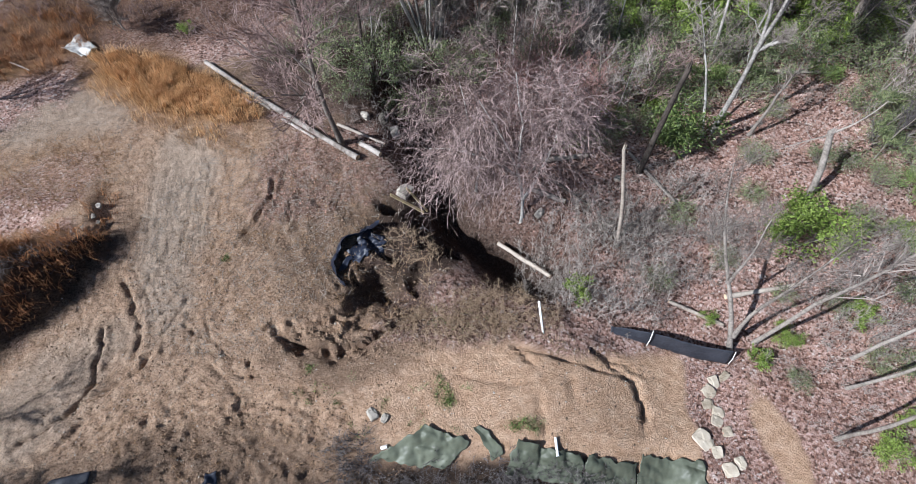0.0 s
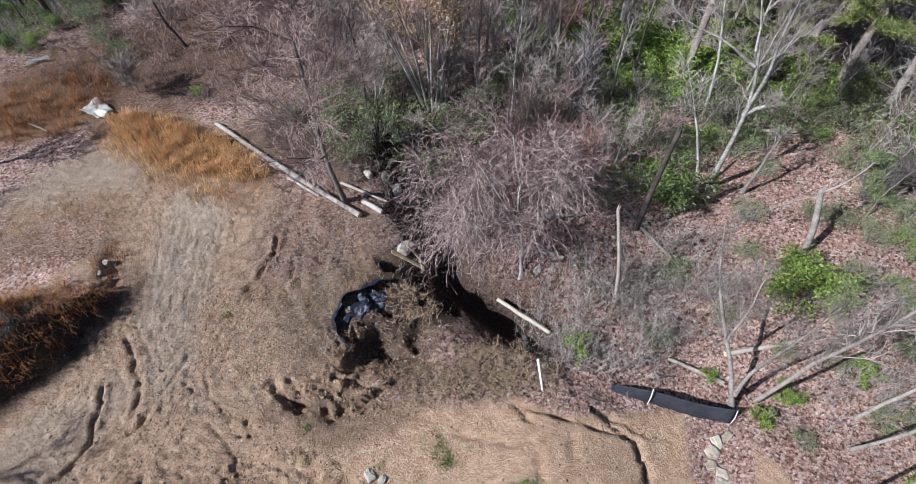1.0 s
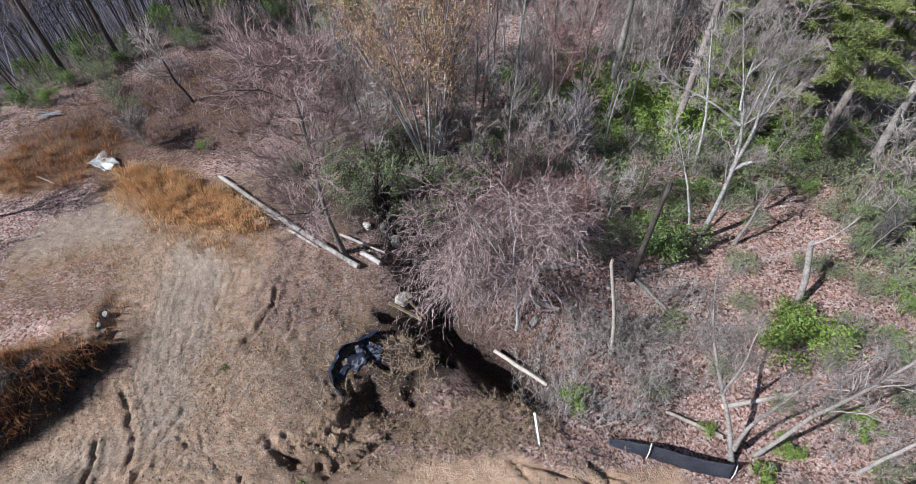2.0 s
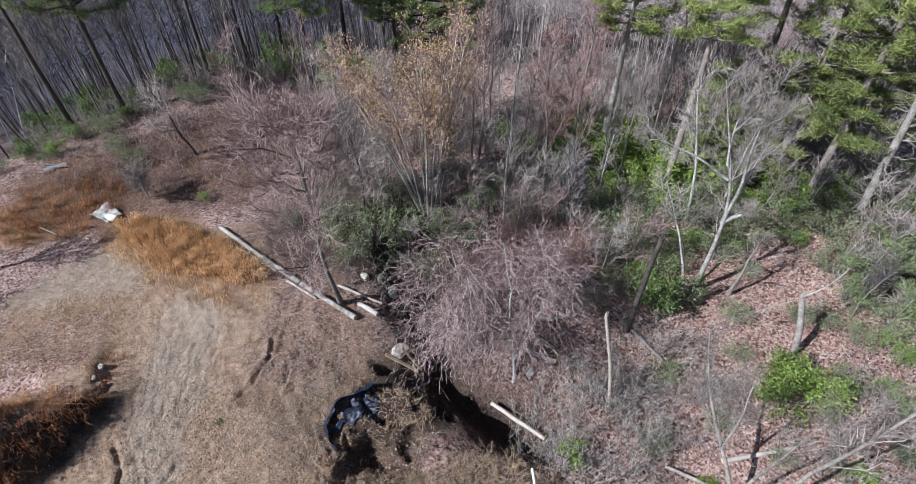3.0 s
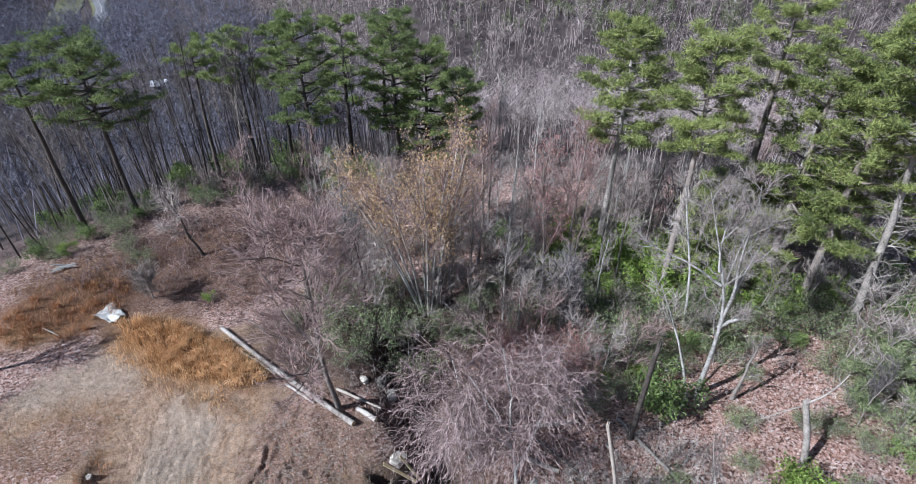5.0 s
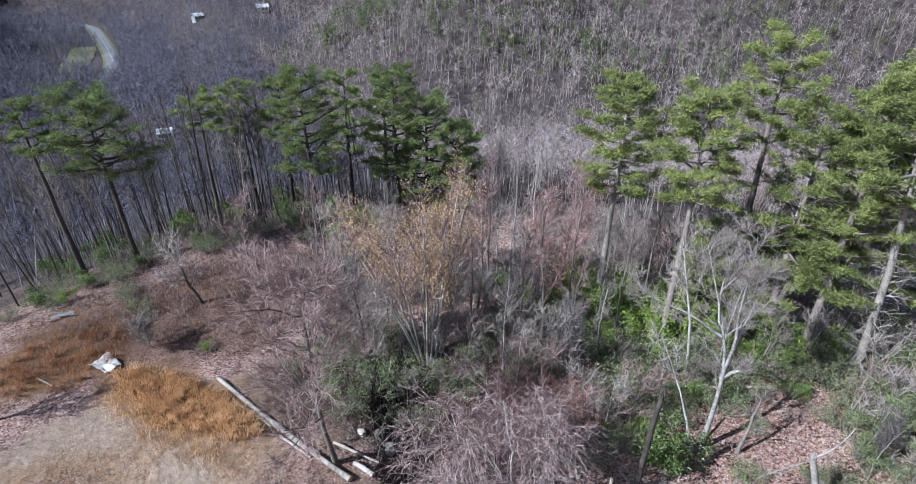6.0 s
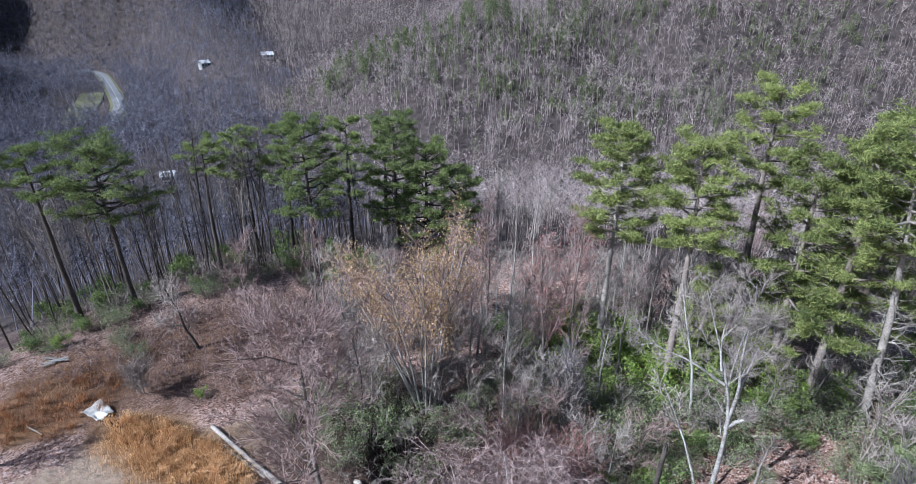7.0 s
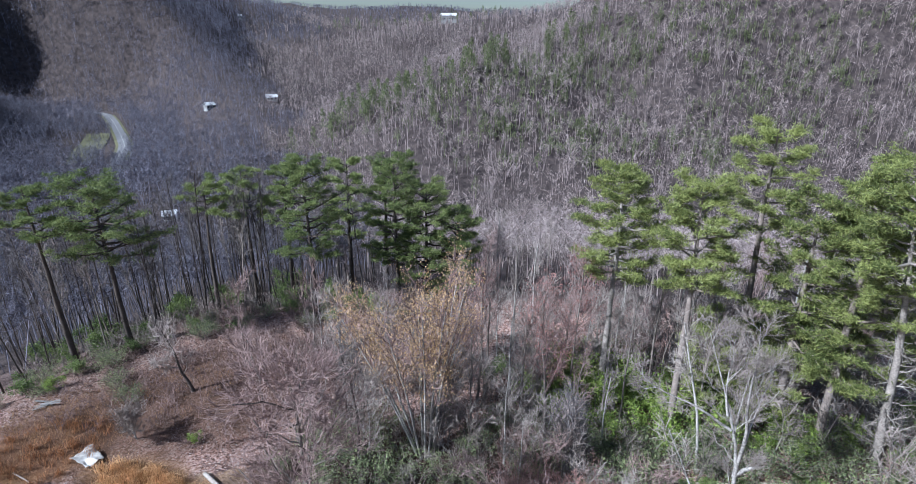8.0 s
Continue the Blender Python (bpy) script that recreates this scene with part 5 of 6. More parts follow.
spots = np.concatenate([scattered(rng, 34, 0, 34, 13, 6), scattered(rng, 40, 13, 37, 10, 9), scattered(rng, 34, 27, 38, 9, 10), scattered(rng, 22, -6, 45, 9, 6), scattered(rng, 14, 10, 27.5, 5, 3), scattered(rng, 12, 28, 24, 5, 5)])
for i, (x, y) in enumerate(spots):
    if math.hypot((x - 20.5) / 4.5, (y - 24.5) / 4.0) > 1 and not (8 < x < 23 and 27 < y < 39 and i % 4):
        copies(young[i % 4], [(x, y, 0.55 + 0.5 * ((i * 0.618) % 1))])
for i, ob in enumerate(young):
    ob.matrix_basis = pose(*on_ground(6 + 5 * i, 39 + i), 0, 0, 50 * i)

# ---- evergreen bushes ----
rng = np.random.default_rng(61)
BIG = "glossy green mountain laurel bush"
leafy_bush(on_ground(12.9, 22.6), rng, 2.5, 2.6, 2600, 0.22, LAUREL, "dense dark green laurel bush among grey stems", stems=14)
leafy_bush(on_ground(18.6, 15.5), rng, 2.7, 2.5, 3300, 0.22, LAUREL_BRIGHT, "bright green laurel bush on leaf litter", stems=14)
leafy_bush(on_ground(5.9, 12.6), rng, 0.95, 1.2, 700, 0.17, LAUREL_BRIGHT, "small bright green laurel bush in grey brush")
leafy_bush(on_ground(15.6, 9.4), rng, 0.7, 0.5, 380, 0.2, LAUREL_BRIGHT, "low bright green plant beside the silt fence", stems=6)
leafy_bush(on_ground(6.2, 22.4), rng, 1.1, 0.9, 650, 0.18, LAUREL, "small dark green laurel bush under bare branches", stems=8)
laurel = leafy_bush(on_ground(14.6, 39.0), rng, 2.3, 2.6, 1700, 0.24, LAUREL_BRIGHT, BIG)
laurel_dark = leafy_bush(on_ground(19.6, 35.4), rng, 2.4, 2.5, 1700, 0.24, LAUREL, BIG)
scrub = leafy_bush(on_ground(-9.7, 30.5), rng, 2.2, 1.9, 1150, 0.17, SCRUB_LEAF, "grey green twiggy evergreen scrub", name="scrub_bush", group="scrub bushes", stems=16)
copies(laurel, [(10.6, 36.6, 1.3), (14.4, 37.6, 1.4), (9.0, 39.0, 1.3), (16.8, 33.8, 1.2), (10.8, 39.4, 1.4), (13.4, 35.0, 1.2), (16.4, 36.0, 1.2), (19.0, 33.0, 1.1), (21.5, 36.5, 1.3), (25.0, 31.9, 1.0), (27.4, 30.4, 0.9), (8.6, 35.5, 1.0), (14.8, 32.4, 0.9), (11.4, 33.0, 0.9), (22.6, 33.6, 1.0), (5.6, 38.0, 0.9), (24.2, 29.6, 0.6), (21.5, 31.3, 0.7), (30.5, 31.0, 0.7), (-35.2, 39.6, 0.45), (21.8, 6.0, 0.4), (20.3, 4.4, 0.5), (17.2, 10.6, 0.4), (21.3, 11.4, 0.45), (-9.5, 36.0, 0.4), (13.2, 11.6, 0.25), (24.5, 16.0, 0.4), (-19.9, 33.0, 0.3), (12.0, 24.9, 0.5), (9.4, 24.6, 0.4)])
copies(laurel_dark, [(16.2, 42.5, 1.0), (12.6, 42.5, 1.0), (8.0, 44.5, 1.0), (22.5, 42.0, 1.0), (27.0, 39.5, 1.0), (31.0, 37.0, 1.0), (4.0, 40.6, 0.8), (18.3, 31.8, 0.9), (23.0, 26.8, 0.5), (34.0, 32.0, 0.9), (27.4, 24.4, 0.8), (30.4, 27.2, 1.0), (28.8, 20.6, 0.9), (25.6, 18.0, 0.6), (31.8, 22.6, 1.0), (35, 28, 1.0), (16.0, 27.2, 0.6), (19.4, 27.4, 0.5),
                     (-15.7, 57.0, 1.0), (-11.5, 54.0, 0.8), (-20.5, 60.0, 1.1), (-26.5, 56.0, 0.9), (-32.0, 56.0, 1.0), (-37.0, 49.0, 0.9), (-41.0, 47.5, 0.8), (-29.0, 61.5, 1.1), (-35.5, 60.0, 1.1), (-42.0, 55.0, 1.1), (-46.5, 53, 1.0), (-24.0, 69.0, 1.2), (-8.0, 52.5, 0.9), (-3.5, 52.5, 0.8), (-33.8, 50.0, 0.6)])
rim = trunk_line([(-45, 31, 0), (-38.5, 38, 0), (-34.5, 44, 0), (-28, 49.5, 0), (-15, 52.5, 0), (-6, 53, 0)], 30)
for i, (x, y, _) in enumerate(rim):
    copies(scrub if i % 3 else laurel_dark, [(x + 1.6 * math.sin(i * 2.1), y + 1.6 * math.cos(i * 3.3), 0.4 + 0.4 * ((i * 0.618) % 1))])
copies(scrub, [(20.2, 12.2, 0.5), (23.2, 8.6, 0.6), (16.6, 18.6, 0.5), (21.2, 20.8, 0.5), (22.4, 16.6, 0.6), (14.4, 14.8, 0.5), (17.6, 12.6, 0.4), (10.6, 13.6, 0.5), (24.0, 19.2, 0.6), (26.4, 19.6, 0.9), (29.5, 18.4, 1.0), (25.2, 14.6, 0.8), (27.8, 16.0, 0.9), (24.8, 22.0, 0.7), (29.5, 24.5, 1.0), (26.2, 25.8, 0.8), (21.0, 29.6, 0.8), (23.8, 31.0, 0.9), (17.5, 29.8, 0.7), (10.2, 35.8, 0.9), (7.2, 35.2, 0.9), (5.8, 33.6, 0.8), (13.0, 33.8, 0.8), (18.2, 36.6, 1.0), (-6.2, 28.6, 1.2), (-3.6, 31.0, 1.2), (-7.6, 26.6, 0.8), (-4.6, 27.0, 0.8), (-2.0, 27.6, 0.8), (-9.4, 28.2, 0.8), (1.2, 28.4, 0.8), (-6.8, 31.8, 1.0), (-8.2, 33.5, 0.9), (-0.8, 29.4, 0.9), (-11.5, 33.0, 0.8), (1.6, 31.8, 0.9), (-5.6, 35.0, 0.9), (-12.8, 30.0, 0.6), (3.6, 34.5, 0.9), (-1.6, 35.6, 0.9), (10.6, 23.2, 0.8), (9.4, 26.6, 1.0), (12.4, 26.0, 1.0), (15.2, 25.6, 0.8), (8.4, 22.6, 0.7), (18.0, 26.2, 0.9), (20.6, 27.8, 0.9), (22.8, 28.6, 1.1), (25.8, 27.4, 1.1), (24.6, 24.6, 0.8), (10.4, 28.8, 1.2), (13.0, 29.4, 1.2), (16.2, 30.6, 1.2), (18.4, 29.0, 1.1), (6.6, 30.6, 1.1), (8.4, 31.6, 1.1), (26.6, 30.0, 1.2), (28.6, 26.2, 1.2), (11.4, 30.2, 1.0), (14.0, 31.0, 1.0), (9.2, 33.2, 0.9), (17.5, 21.0, 0.6), (22.7, 20.8, 0.6), (7.6, 25.8, 0.8), (13.8, 27.4, 0.8), (19.6, 24.8, 0.5), (-27.6, 37.4, 0.7), (-30.0, 40.2, 0.7), (-32.5, 43.0, 0.8), (-25.5, 47.2, 0.8), (-22.6, 50.0, 0.7), (17.0, 8.0, 0.4), (21.6, 9.0, 0.5), (12.0, 17.2, 0.6), (24.2, 12.4, 0.6), (5.0, 29.6, 0.9)])

# ---- brush: leafless tangles that nobody could count ----
rng = np.random.default_rng(71)


def brush(name, xy, label, mat, **how):
    tagged(new(name, thicket(rng, xy, **how).mesh(name, mat)), label, "brush", kind="stuff")


brush("rosy_brush", np.concatenate([scattered(rng, 70, -17, 40, 10, 8, 10), scattered(rng, 60, -28, 40, 7, 6), scattered(rng, 40, -20, 46, 9, 4, 20)]), "rosy leafless brush over the clearing", TWIG_ROSE, stems=6, height=1.6, spread=0.9, twigs=4, r=0.022)
brush("grey_brush", np.concatenate([scattered(rng, 96, 7.6, 14.6, 4.2, 3.4, -10), scattered(rng, 60, 12, 16.5, 3.6, 3.6), scattered(rng, 40, 22, 13, 4, 4)]), "grey leafless brush on the slope beside the gully", TWIG_PALE, stems=9, height=2.1, spread=0.9, twigs=5, r=0.014)
brush("low_brush", np.concatenate([scattered(rng, 60, 0.4, 11.0, 4.6, 1.5, 4), scattered(rng, 12, -3.0, 14.4, 1.6, 1.6)]), "flattened dead weeds and brush below the gully", TWIG_TAN, stems=18, height=0.6, spread=0.8, twigs=3, r=0.011, twig_len=0.35)
brush("gully_brush", np.concatenate([scattered(rng, 26, -4.5, 25.6, 3.4, 2.6), scattered(rng, 10, -0.5, 22, 1.6, 3)]), "dead branches tangled in the gully", TWIG_GREY, stems=7, height=1.3, spread=1.3, twigs=4, r=0.018)
brush("wood_brush", np.concatenate([scattered(rng, 80, 0, 34, 13, 6), scattered(rng, 60, 12, 35, 9, 9), scattered(rng, 60, 27, 36, 9, 9), scattered(rng, 40, -5, 44, 10, 6)]), "grey leafless undergrowth between the trees", TWIG_GREY, stems=8, height=2.4, spread=1.1, twigs=4, r=0.018, twig_len=0.8)
brush("red_brush", scattered(rng, 60, 5.0, 25.4, 4.2, 2.6, 10), "reddish leafless saplings behind the tangled tree", RED_STEM, stems=9, height=4.6, spread=1.0, twigs=6, r=0.015, twig_len=0.8)
brush("rim_brush", np.concatenate([scattered(rng, 90, -33, 54, 14, 8, 30), scattered(rng, 50, -14, 58, 12, 5), scattered(rng, 90, 22, 54, 18, 7)]), "grey leafless undergrowth at the wood's edge", TWIG_GREY, stems=7, height=2.8, spread=1.1, twigs=4, r=0.021, twig_len=0.9)
brush("slope_saplings", np.concatenate([scattered(rng, 26, 21.5, 23.5, 3.8, 3.6), scattered(rng, 22, 19.5, 8.0, 4, 3.6), scattered(rng, 20, 25, 14, 4, 4)]), "sparse leafless saplings over leaf litter", TWIG_PALE, stems=3, height=1.7, spread=0.6, twigs=5, r=0.013)

# the vine-hung tree, a dome of arching branches
dome = thing("vine_hung_tree", on_ground(3.3, 17.4), "tangle of arching rosy grey vines over a pale forked stem", "tree")
wood, fine = Shape(), Shape()
spine = [([(0, 0, -0.6), (-0.1, 0.4, 2.2), (-0.6, 0.9, 4.4), (-1.6, 1.4, 6.6), (-2.6, 1.8, 8.0)], 0.13),
         ([(-0.1, 0.3, 1.8), (0.7, 1.0, 3.6), (1.3, 2.0, 6.0), (1.2, 2.8, 7.6)], 0.09),
         ([(-0.4, 0.8, 3.4), (-1.8, 0.6, 4.6), (-3.6, 0.7, 5.6), (-5.2, 1.0, 5.4)], 0.08),
         ([(-0.5, 0.9, 4.0), (-0.4, 2.2, 6.0), (-0.8, 3.8, 8.2)], 0.08),
         ([(-2.6, 2.6, -0.4), (-2.4, 2.4, 3.0), (-3.2, 2.6, 6.2), (-3.6, 3.4, 7.8)], 0.09),
         ([(0.3, 1.6, 2.6), (1.6, 2.4, 4.6), (2.8, 3.6, 5.6)], 0.06)]
for pts, r0 in spine:
    P, R = stack(trunk_line(pts, 10, 0.10, rng)), taper(r0, 0.02, 10)[None]
    tubes(wood, P, R, 7)
    L1, R1 = sprout(rng, P, R, 11, 0.3, 1.0, 3.7, 60, 0.35, 8, 0.05, 0.4, 0.3, 0.2, 0.45)
    R1 = np.maximum(R1, 0.022)
    tubes(fine, L1, R1, 4)
    L2, R2 = sprout(rng, L1, R1, 12, 0.15, 1.0, 2.6, 46, 0.2, 7, 0.05, 0.6, 0.4, 0.2, 0.6)
    R2 = np.maximum(R2, 0.013)
    tubes(fine, L2, R2, 3)
    L3, R3 = sprout(rng, L2, R2, 8, 0.15, 1.0, 0.95, 44, 0.1, 4, 0.07, 0.6, 0.4, 0.2, 0.4)
    for k in range(3):
        slips(fine, rng, L3[:, k], (L3[:, k + 1] - L3[:, k]) * 1.1, 0.013 - 0.0015 * k, 0.8)
part("trunk", wood.mesh("trunk", BARK_PALE), dome)
part("crown", fine.mesh("crown", VINE), dome)

# ---- grasses ----
rng = np.random.default_rng(81)


def grass(name, xy, label, mat, height, width, lean, way=(0, 0)):
    at = np.concatenate([xy, ground_z(xy[:, 0], xy[:, 1])[:, None] - 0.03], 1)
    v, *tris = blades(rng, at, height, width, lean, way)
    sh = Shape()
    sh.add(v, np.concatenate(tris))
    tagged(new(name, sh.mesh(name, mat, False)), label, "grass", kind="stuff")


def tufts(n, per, spread, *ellipse):
    c = scattered(rng, n, *ellipse)
    return np.repeat(c, per, 0) + rng.normal(size=(n * per, 2)) * spread


RUST_GRASS = surface("rust_grass", (0.14, 0.055, 0.025), (0.46, 0.235, 0.105), 1.6, 0.8, 0.6, 0.1, 0, 0.2)
grass("broomsedge", np.concatenate([tufts(210, 34, 0.2, -19.6, 27.5, 7.2, 1.5, -27), tufts(70, 16, 0.3, -19.8, 25.8, 6.6, 1.7, -27)]), "tall orange broomsedge grass", DRY_GRASS, 1.25, 0.026, 0.25, (0.5, -0.5))
grass("bank_grass", np.concatenate([tufts(70, 24, 0.2, -30.8, 31.6, 4.4, 3.4, 30), tufts(66, 18, 0.14, -22.4, 11.6, 4.6, 1.1, 56), tufts(60, 22, 0.18, -24.6, 13.0, 3.6, 0.9, 52), tufts(16, 14, 0.16, -20.8, 15.6, 0.7, 3.0)]), "rust-brown dead grass on banks and rough ground", RUST_GRASS, 1.1, 0.026, 0.35, (0.6, -0.25))
grass("straw_grass", np.concatenate([tufts(120, 22, 0.2, -17.5, 24.2, 5.5, 1.6, -25), tufts(170, 16, 0.25, -25, 19.8, 4.8, 3.6, 15), tufts(200, 16, 0.25, -28, 37, 9, 5, 20), tufts(140, 16, 0.3, -33, 34.5, 4, 4.5, 40)]), "thin straw-coloured dead grass", DRY_STALK, 0.38, 0.018, 0.45)
grass("green_weeds", np.concatenate([tufts(16, 26, 0.12, -1.0, 6.6, 0.35, 1.3, 20), tufts(14, 26, 0.13, 2.8, 5.4, 0.8, 0.25), tufts(26, 14, 0.12, -4, 6.2, 4.6, 1.8), tufts(3, 26, 0.1, -13.0, 14.2, 0.2, 0.2), tufts(3, 24, 0.1, -7.5, 8.1, 0.3, 0.2), tufts(10, 16, 0.14, -0.3, 10.8, 1.8, 0.8)]), "small patches of green weeds on sand", LAUREL, 0.2, 0.04, 0.5)

brush("tarp_brush", np.concatenate([scattered(rng, 60, 1.0, 2.7, 6.6, 0.9), scattered(rng, 10, -5.2, 4.2, 0.9, 0.9)]), "dead dark brown brush below the tarps", TWIG_DARK, stems=20, height=0.8, spread=0.7, twigs=3, r=0.012, twig_len=0.4)

grass("dead_weeds", np.concatenate([tufts(420, 9, 0.1, -10.5, 15.5, 5.5, 6.0), tufts(130, 9, 0.1, -5.5, 13, 3.6, 3.2), tufts(160, 8, 0.1, -12, 5.5, 7, 2.5)]), "low dead weeds on bare soil", DRY_STALK, 0.2, 0.02, 0.8)
brush("bank_brush", scattered(rng, 26, -22.6, 11.8, 4.4, 1.0, 56), "dark dead weeds on the steep bank", TWIG_DARK, stems=12, height=0.8, spread=0.5, twigs=2, r=0.011, twig_len=0.3)

# ---- things on the ground ----
rng = np.random.default_rng(91)
CUT_WOOD = surface("cut_wood", (0.42, 0.30, 0.18), (0.66, 0.52, 0.36), 8, 0.8, 0, 0.3, 0.004)
STAKE = surface("pale_stake", (0.42, 0.40, 0.36), (0.68, 0.66, 0.61), 6, 0.8)
SAWN = surface("sawn_plank", (0.34, 0.25, 0.12), (0.62, 0.50, 0.28), 6, 0.8, 0, 0.3, 0.003)
LOG_BARK = surface("peeling_log_bark", (0.10, 0.08, 0.065), (0.56, 0.51, 0.46), 3.5, 0.9, 0, 0.3, 0.02)
BLACK_CLOTH = surface("black_woven_cloth", (0.012, 0.013, 0.018), (0.045, 0.048, 0.06), 9, 0.55, 0, 0.1, 0.004)
GREEN_TARP = surface("faded_green_tarp", (0.05, 0.056, 0.038), (0.15, 0.163, 0.118), 1.6, 0.5, 0, 0.2, 0.004)
WHITE_SHEET = surface("weathered_white_sheeting", (0.22, 0.215, 0.20), (0.58, 0.565, 0.53), 2.2, 0.5, 0, 0.1, 0.006)
WHITE_PIPE = surface("white_plastic_pipe", (0.62, 0.62, 0.60), (0.82, 0.82, 0.80), 5, 0.35, 0, 0.1)
NAVY_SHEET = surface("dark_blue_plastic", (0.006, 0.008, 0.015), (0.022, 0.027, 0.045), 3, 0.45, 0, 0.1, 0.004)
ASPHALT = surface("worn_asphalt", (0.12, 0.12, 0.124), (0.22, 0.22, 0.224), 0.4, 0.85, 0, 0.1, 0.01)
PAINT = surface("road_paint", (0.38, 0.38, 0.36), (0.5, 0.5, 0.48), 2, 0.7)
MEADOW_GRASS = surface("meadow_grass", (0.07, 0.066, 0.036), (0.17, 0.168, 0.085), 0.12, 0.9, 0, 0, 0.05)
SIDING = surface("white_siding", (0.22, 0.22, 0.21), (0.40, 0.40, 0.385), 1.5, 0.7)
ROOF_PALE = surface("pale_metal_roof", (0.42, 0.43, 0.44), (0.66, 0.67, 0.68), 0.8, 0.45)
GLASS_DARK = surface("dark_window", (0.02, 0.022, 0.026), (0.05, 0.055, 0.06), 1, 0.1)


OLD_BOARD = surface("old_grey_board", (0.09, 0.085, 0.08), (0.30, 0.285, 0.265), 5, 0.9, 0, 0.3, 0.004)


def log(points, r0, r1, label, bark=LOG_BARK, name="log", lift=0.0):
    """A fallen log with cut ends; the points lie along its underside on the ground."""
    P = np.array([on_ground(x, y, r0 * 0.7 + lift + dz) for x, y, dz in points])
    line = trunk_line(P, 12, 0.02, rng)
    R = taper(r0, r1, 12, 1.05) * (1 + 0.08 * rng.normal(size=12))
    base = line[0].copy()
    ob = thing(name, tuple(base), label, "log", "fallen logs")
    sh = Shape()
    tubes(sh, stack(line - base), R[None], 10)
    part("bark", sh.mesh("bark", bark), ob)
    for end, nxt, r in ((0, 1, R[0]), (-1, -2, R[-1])):
        c = Shape()
        d = line[end] - line[nxt]
        d = d / np.linalg.norm(d)
        tubes(c, stack([line[end] - base - d * 0.02, line[end] - base + d * 0.012, line[end] - base + d * 0.014]), np.array([[r * 0.93, r * 0.93, 0.001]]), 10)
        part("cut_end", c.mesh("cut_end", CUT_WOOD, False), ob)
    return ob


log([(-17.8, 29.6, 0.1), (-13.5, 26.0, 0.1), (-9.6, 23.1, 0.1), (-6.5, 20.9, 0.1)], 0.14, 0.18, "long bleached fallen log at the clearing's edge")
log([(-15.8, 27.3, 0.0), (-13.8, 26.0, 0.0), (-12.4, 25.0, 0.0)], 0.11, 0.10, "short peeling log beside a longer one")
log([(-11.6, 24.2, 0.0), (-9.3, 22.6, 0.0)], 0.09, 0.08, "short peeling log beside a longer one")
log([(-6.5, 22.3, 0.1), (-5.2, 21.4, 0.1)], 0.16, 0.17, "short grey log near the gully")
log([(-8.0, 23.6, 0.3), (-5.0, 22.6, 0.4)], 0.10, 0.08, "thin grey log near the gully", DEAD_WOOD)
log([(2.0, 16.6, 0.9), (4.9, 14.3, 0.7)], 0.13, 0.12, "pale broken log lying across the gully", DEAD_WOOD)
log([(11.2, 12.4, 0.1), (14.0, 11.2, 0.1)], 0.11, 0.10, "grey fallen log in leaf litter", DEAD_WOOD)
log([(14.4, 12.7, 0.1), (18.6, 13.4, 0.1)], 0.14, 0.12, "pale fallen log in leaf litter", DEAD_WOOD)
log([(3.9, 20.9, 0.1), (7.4, 21.2, 0.1)], 0.17, 0.15, "pale fallen log behind the tangled tree", DEAD_WOOD)
log([(3.8, 18.9, 0.1), (5.8, 17.9, 0.1)], 0.15, 0.15, "reddish rotting log in leaf litter", BARK_GREY)
log([(4.2, 20.1, 0.5), (7.0, 17.7, 0.2)], 0.09, 0.07, "dark thin fallen trunk over a log", BARK_DARK)
log([(9.9, 21.4, 0.3), (12.6, 17.4, 0.2)], 0.11, 0.09, "grey fallen trunk among saplings", BARK_GREY)
log([(-31.5, 29.8, 0.0), (-29.8, 29.0, 0.0)], 0.06, 0.04, "thin stick on bare ground", DEAD_WOOD)
log([(19.0, 28.6, 0.2), (24.0, 27.2, 0.2)], 0.12, 0.09, "grey fallen trunk on the leafy slope", DEAD_WOOD)
log([(13.4, 28.6, 0.4), (18.2, 28.0, 0.7)], 0.10, 0.07, "grey fallen trunk among laurel", DEAD_WOOD)


def boulder(x, y, size, flat, label, name="boulder", group="boulders", sink=0.25, mat=STONE):
    bm = bmesh.new()
    bmesh.ops.create_icosphere(bm, subdivisions=3, radius=1.0)
    off = Vector(rng.uniform(-9, 9, 3))
    for v in bm.verts:
        n = noise.noise(v.co * 1.1 + off) * 0.5 + noise.noise(v.co * 2.3 + off) * 0.28 + noise.noise(v.co * 5 + off) * 0.1
        c = v.co * (1 + n)
        c = Vector([max(-0.82, min(0.82, q)) for q in c]) * 1.25
        v.co = Vector((c.x * size[0], c.y * size[1], c.z * size[2] * (1 - flat * (c.z > 0) * 0.3)))
    me = bpy.data.meshes.new(name)
    bm.to_mesh(me)
    bm.free()
    me.materials.append(mat)
    ob = new(name, me)
    ob.location = on_ground(x, y, size[2] * (1 - 2 * sink) * 0.6)
    ob.rotation_euler = (rng.normal() * 0.15, rng.normal() * 0.15, rng.uniform(0, 6.28))
    return tagged(ob, label, "stone", group)


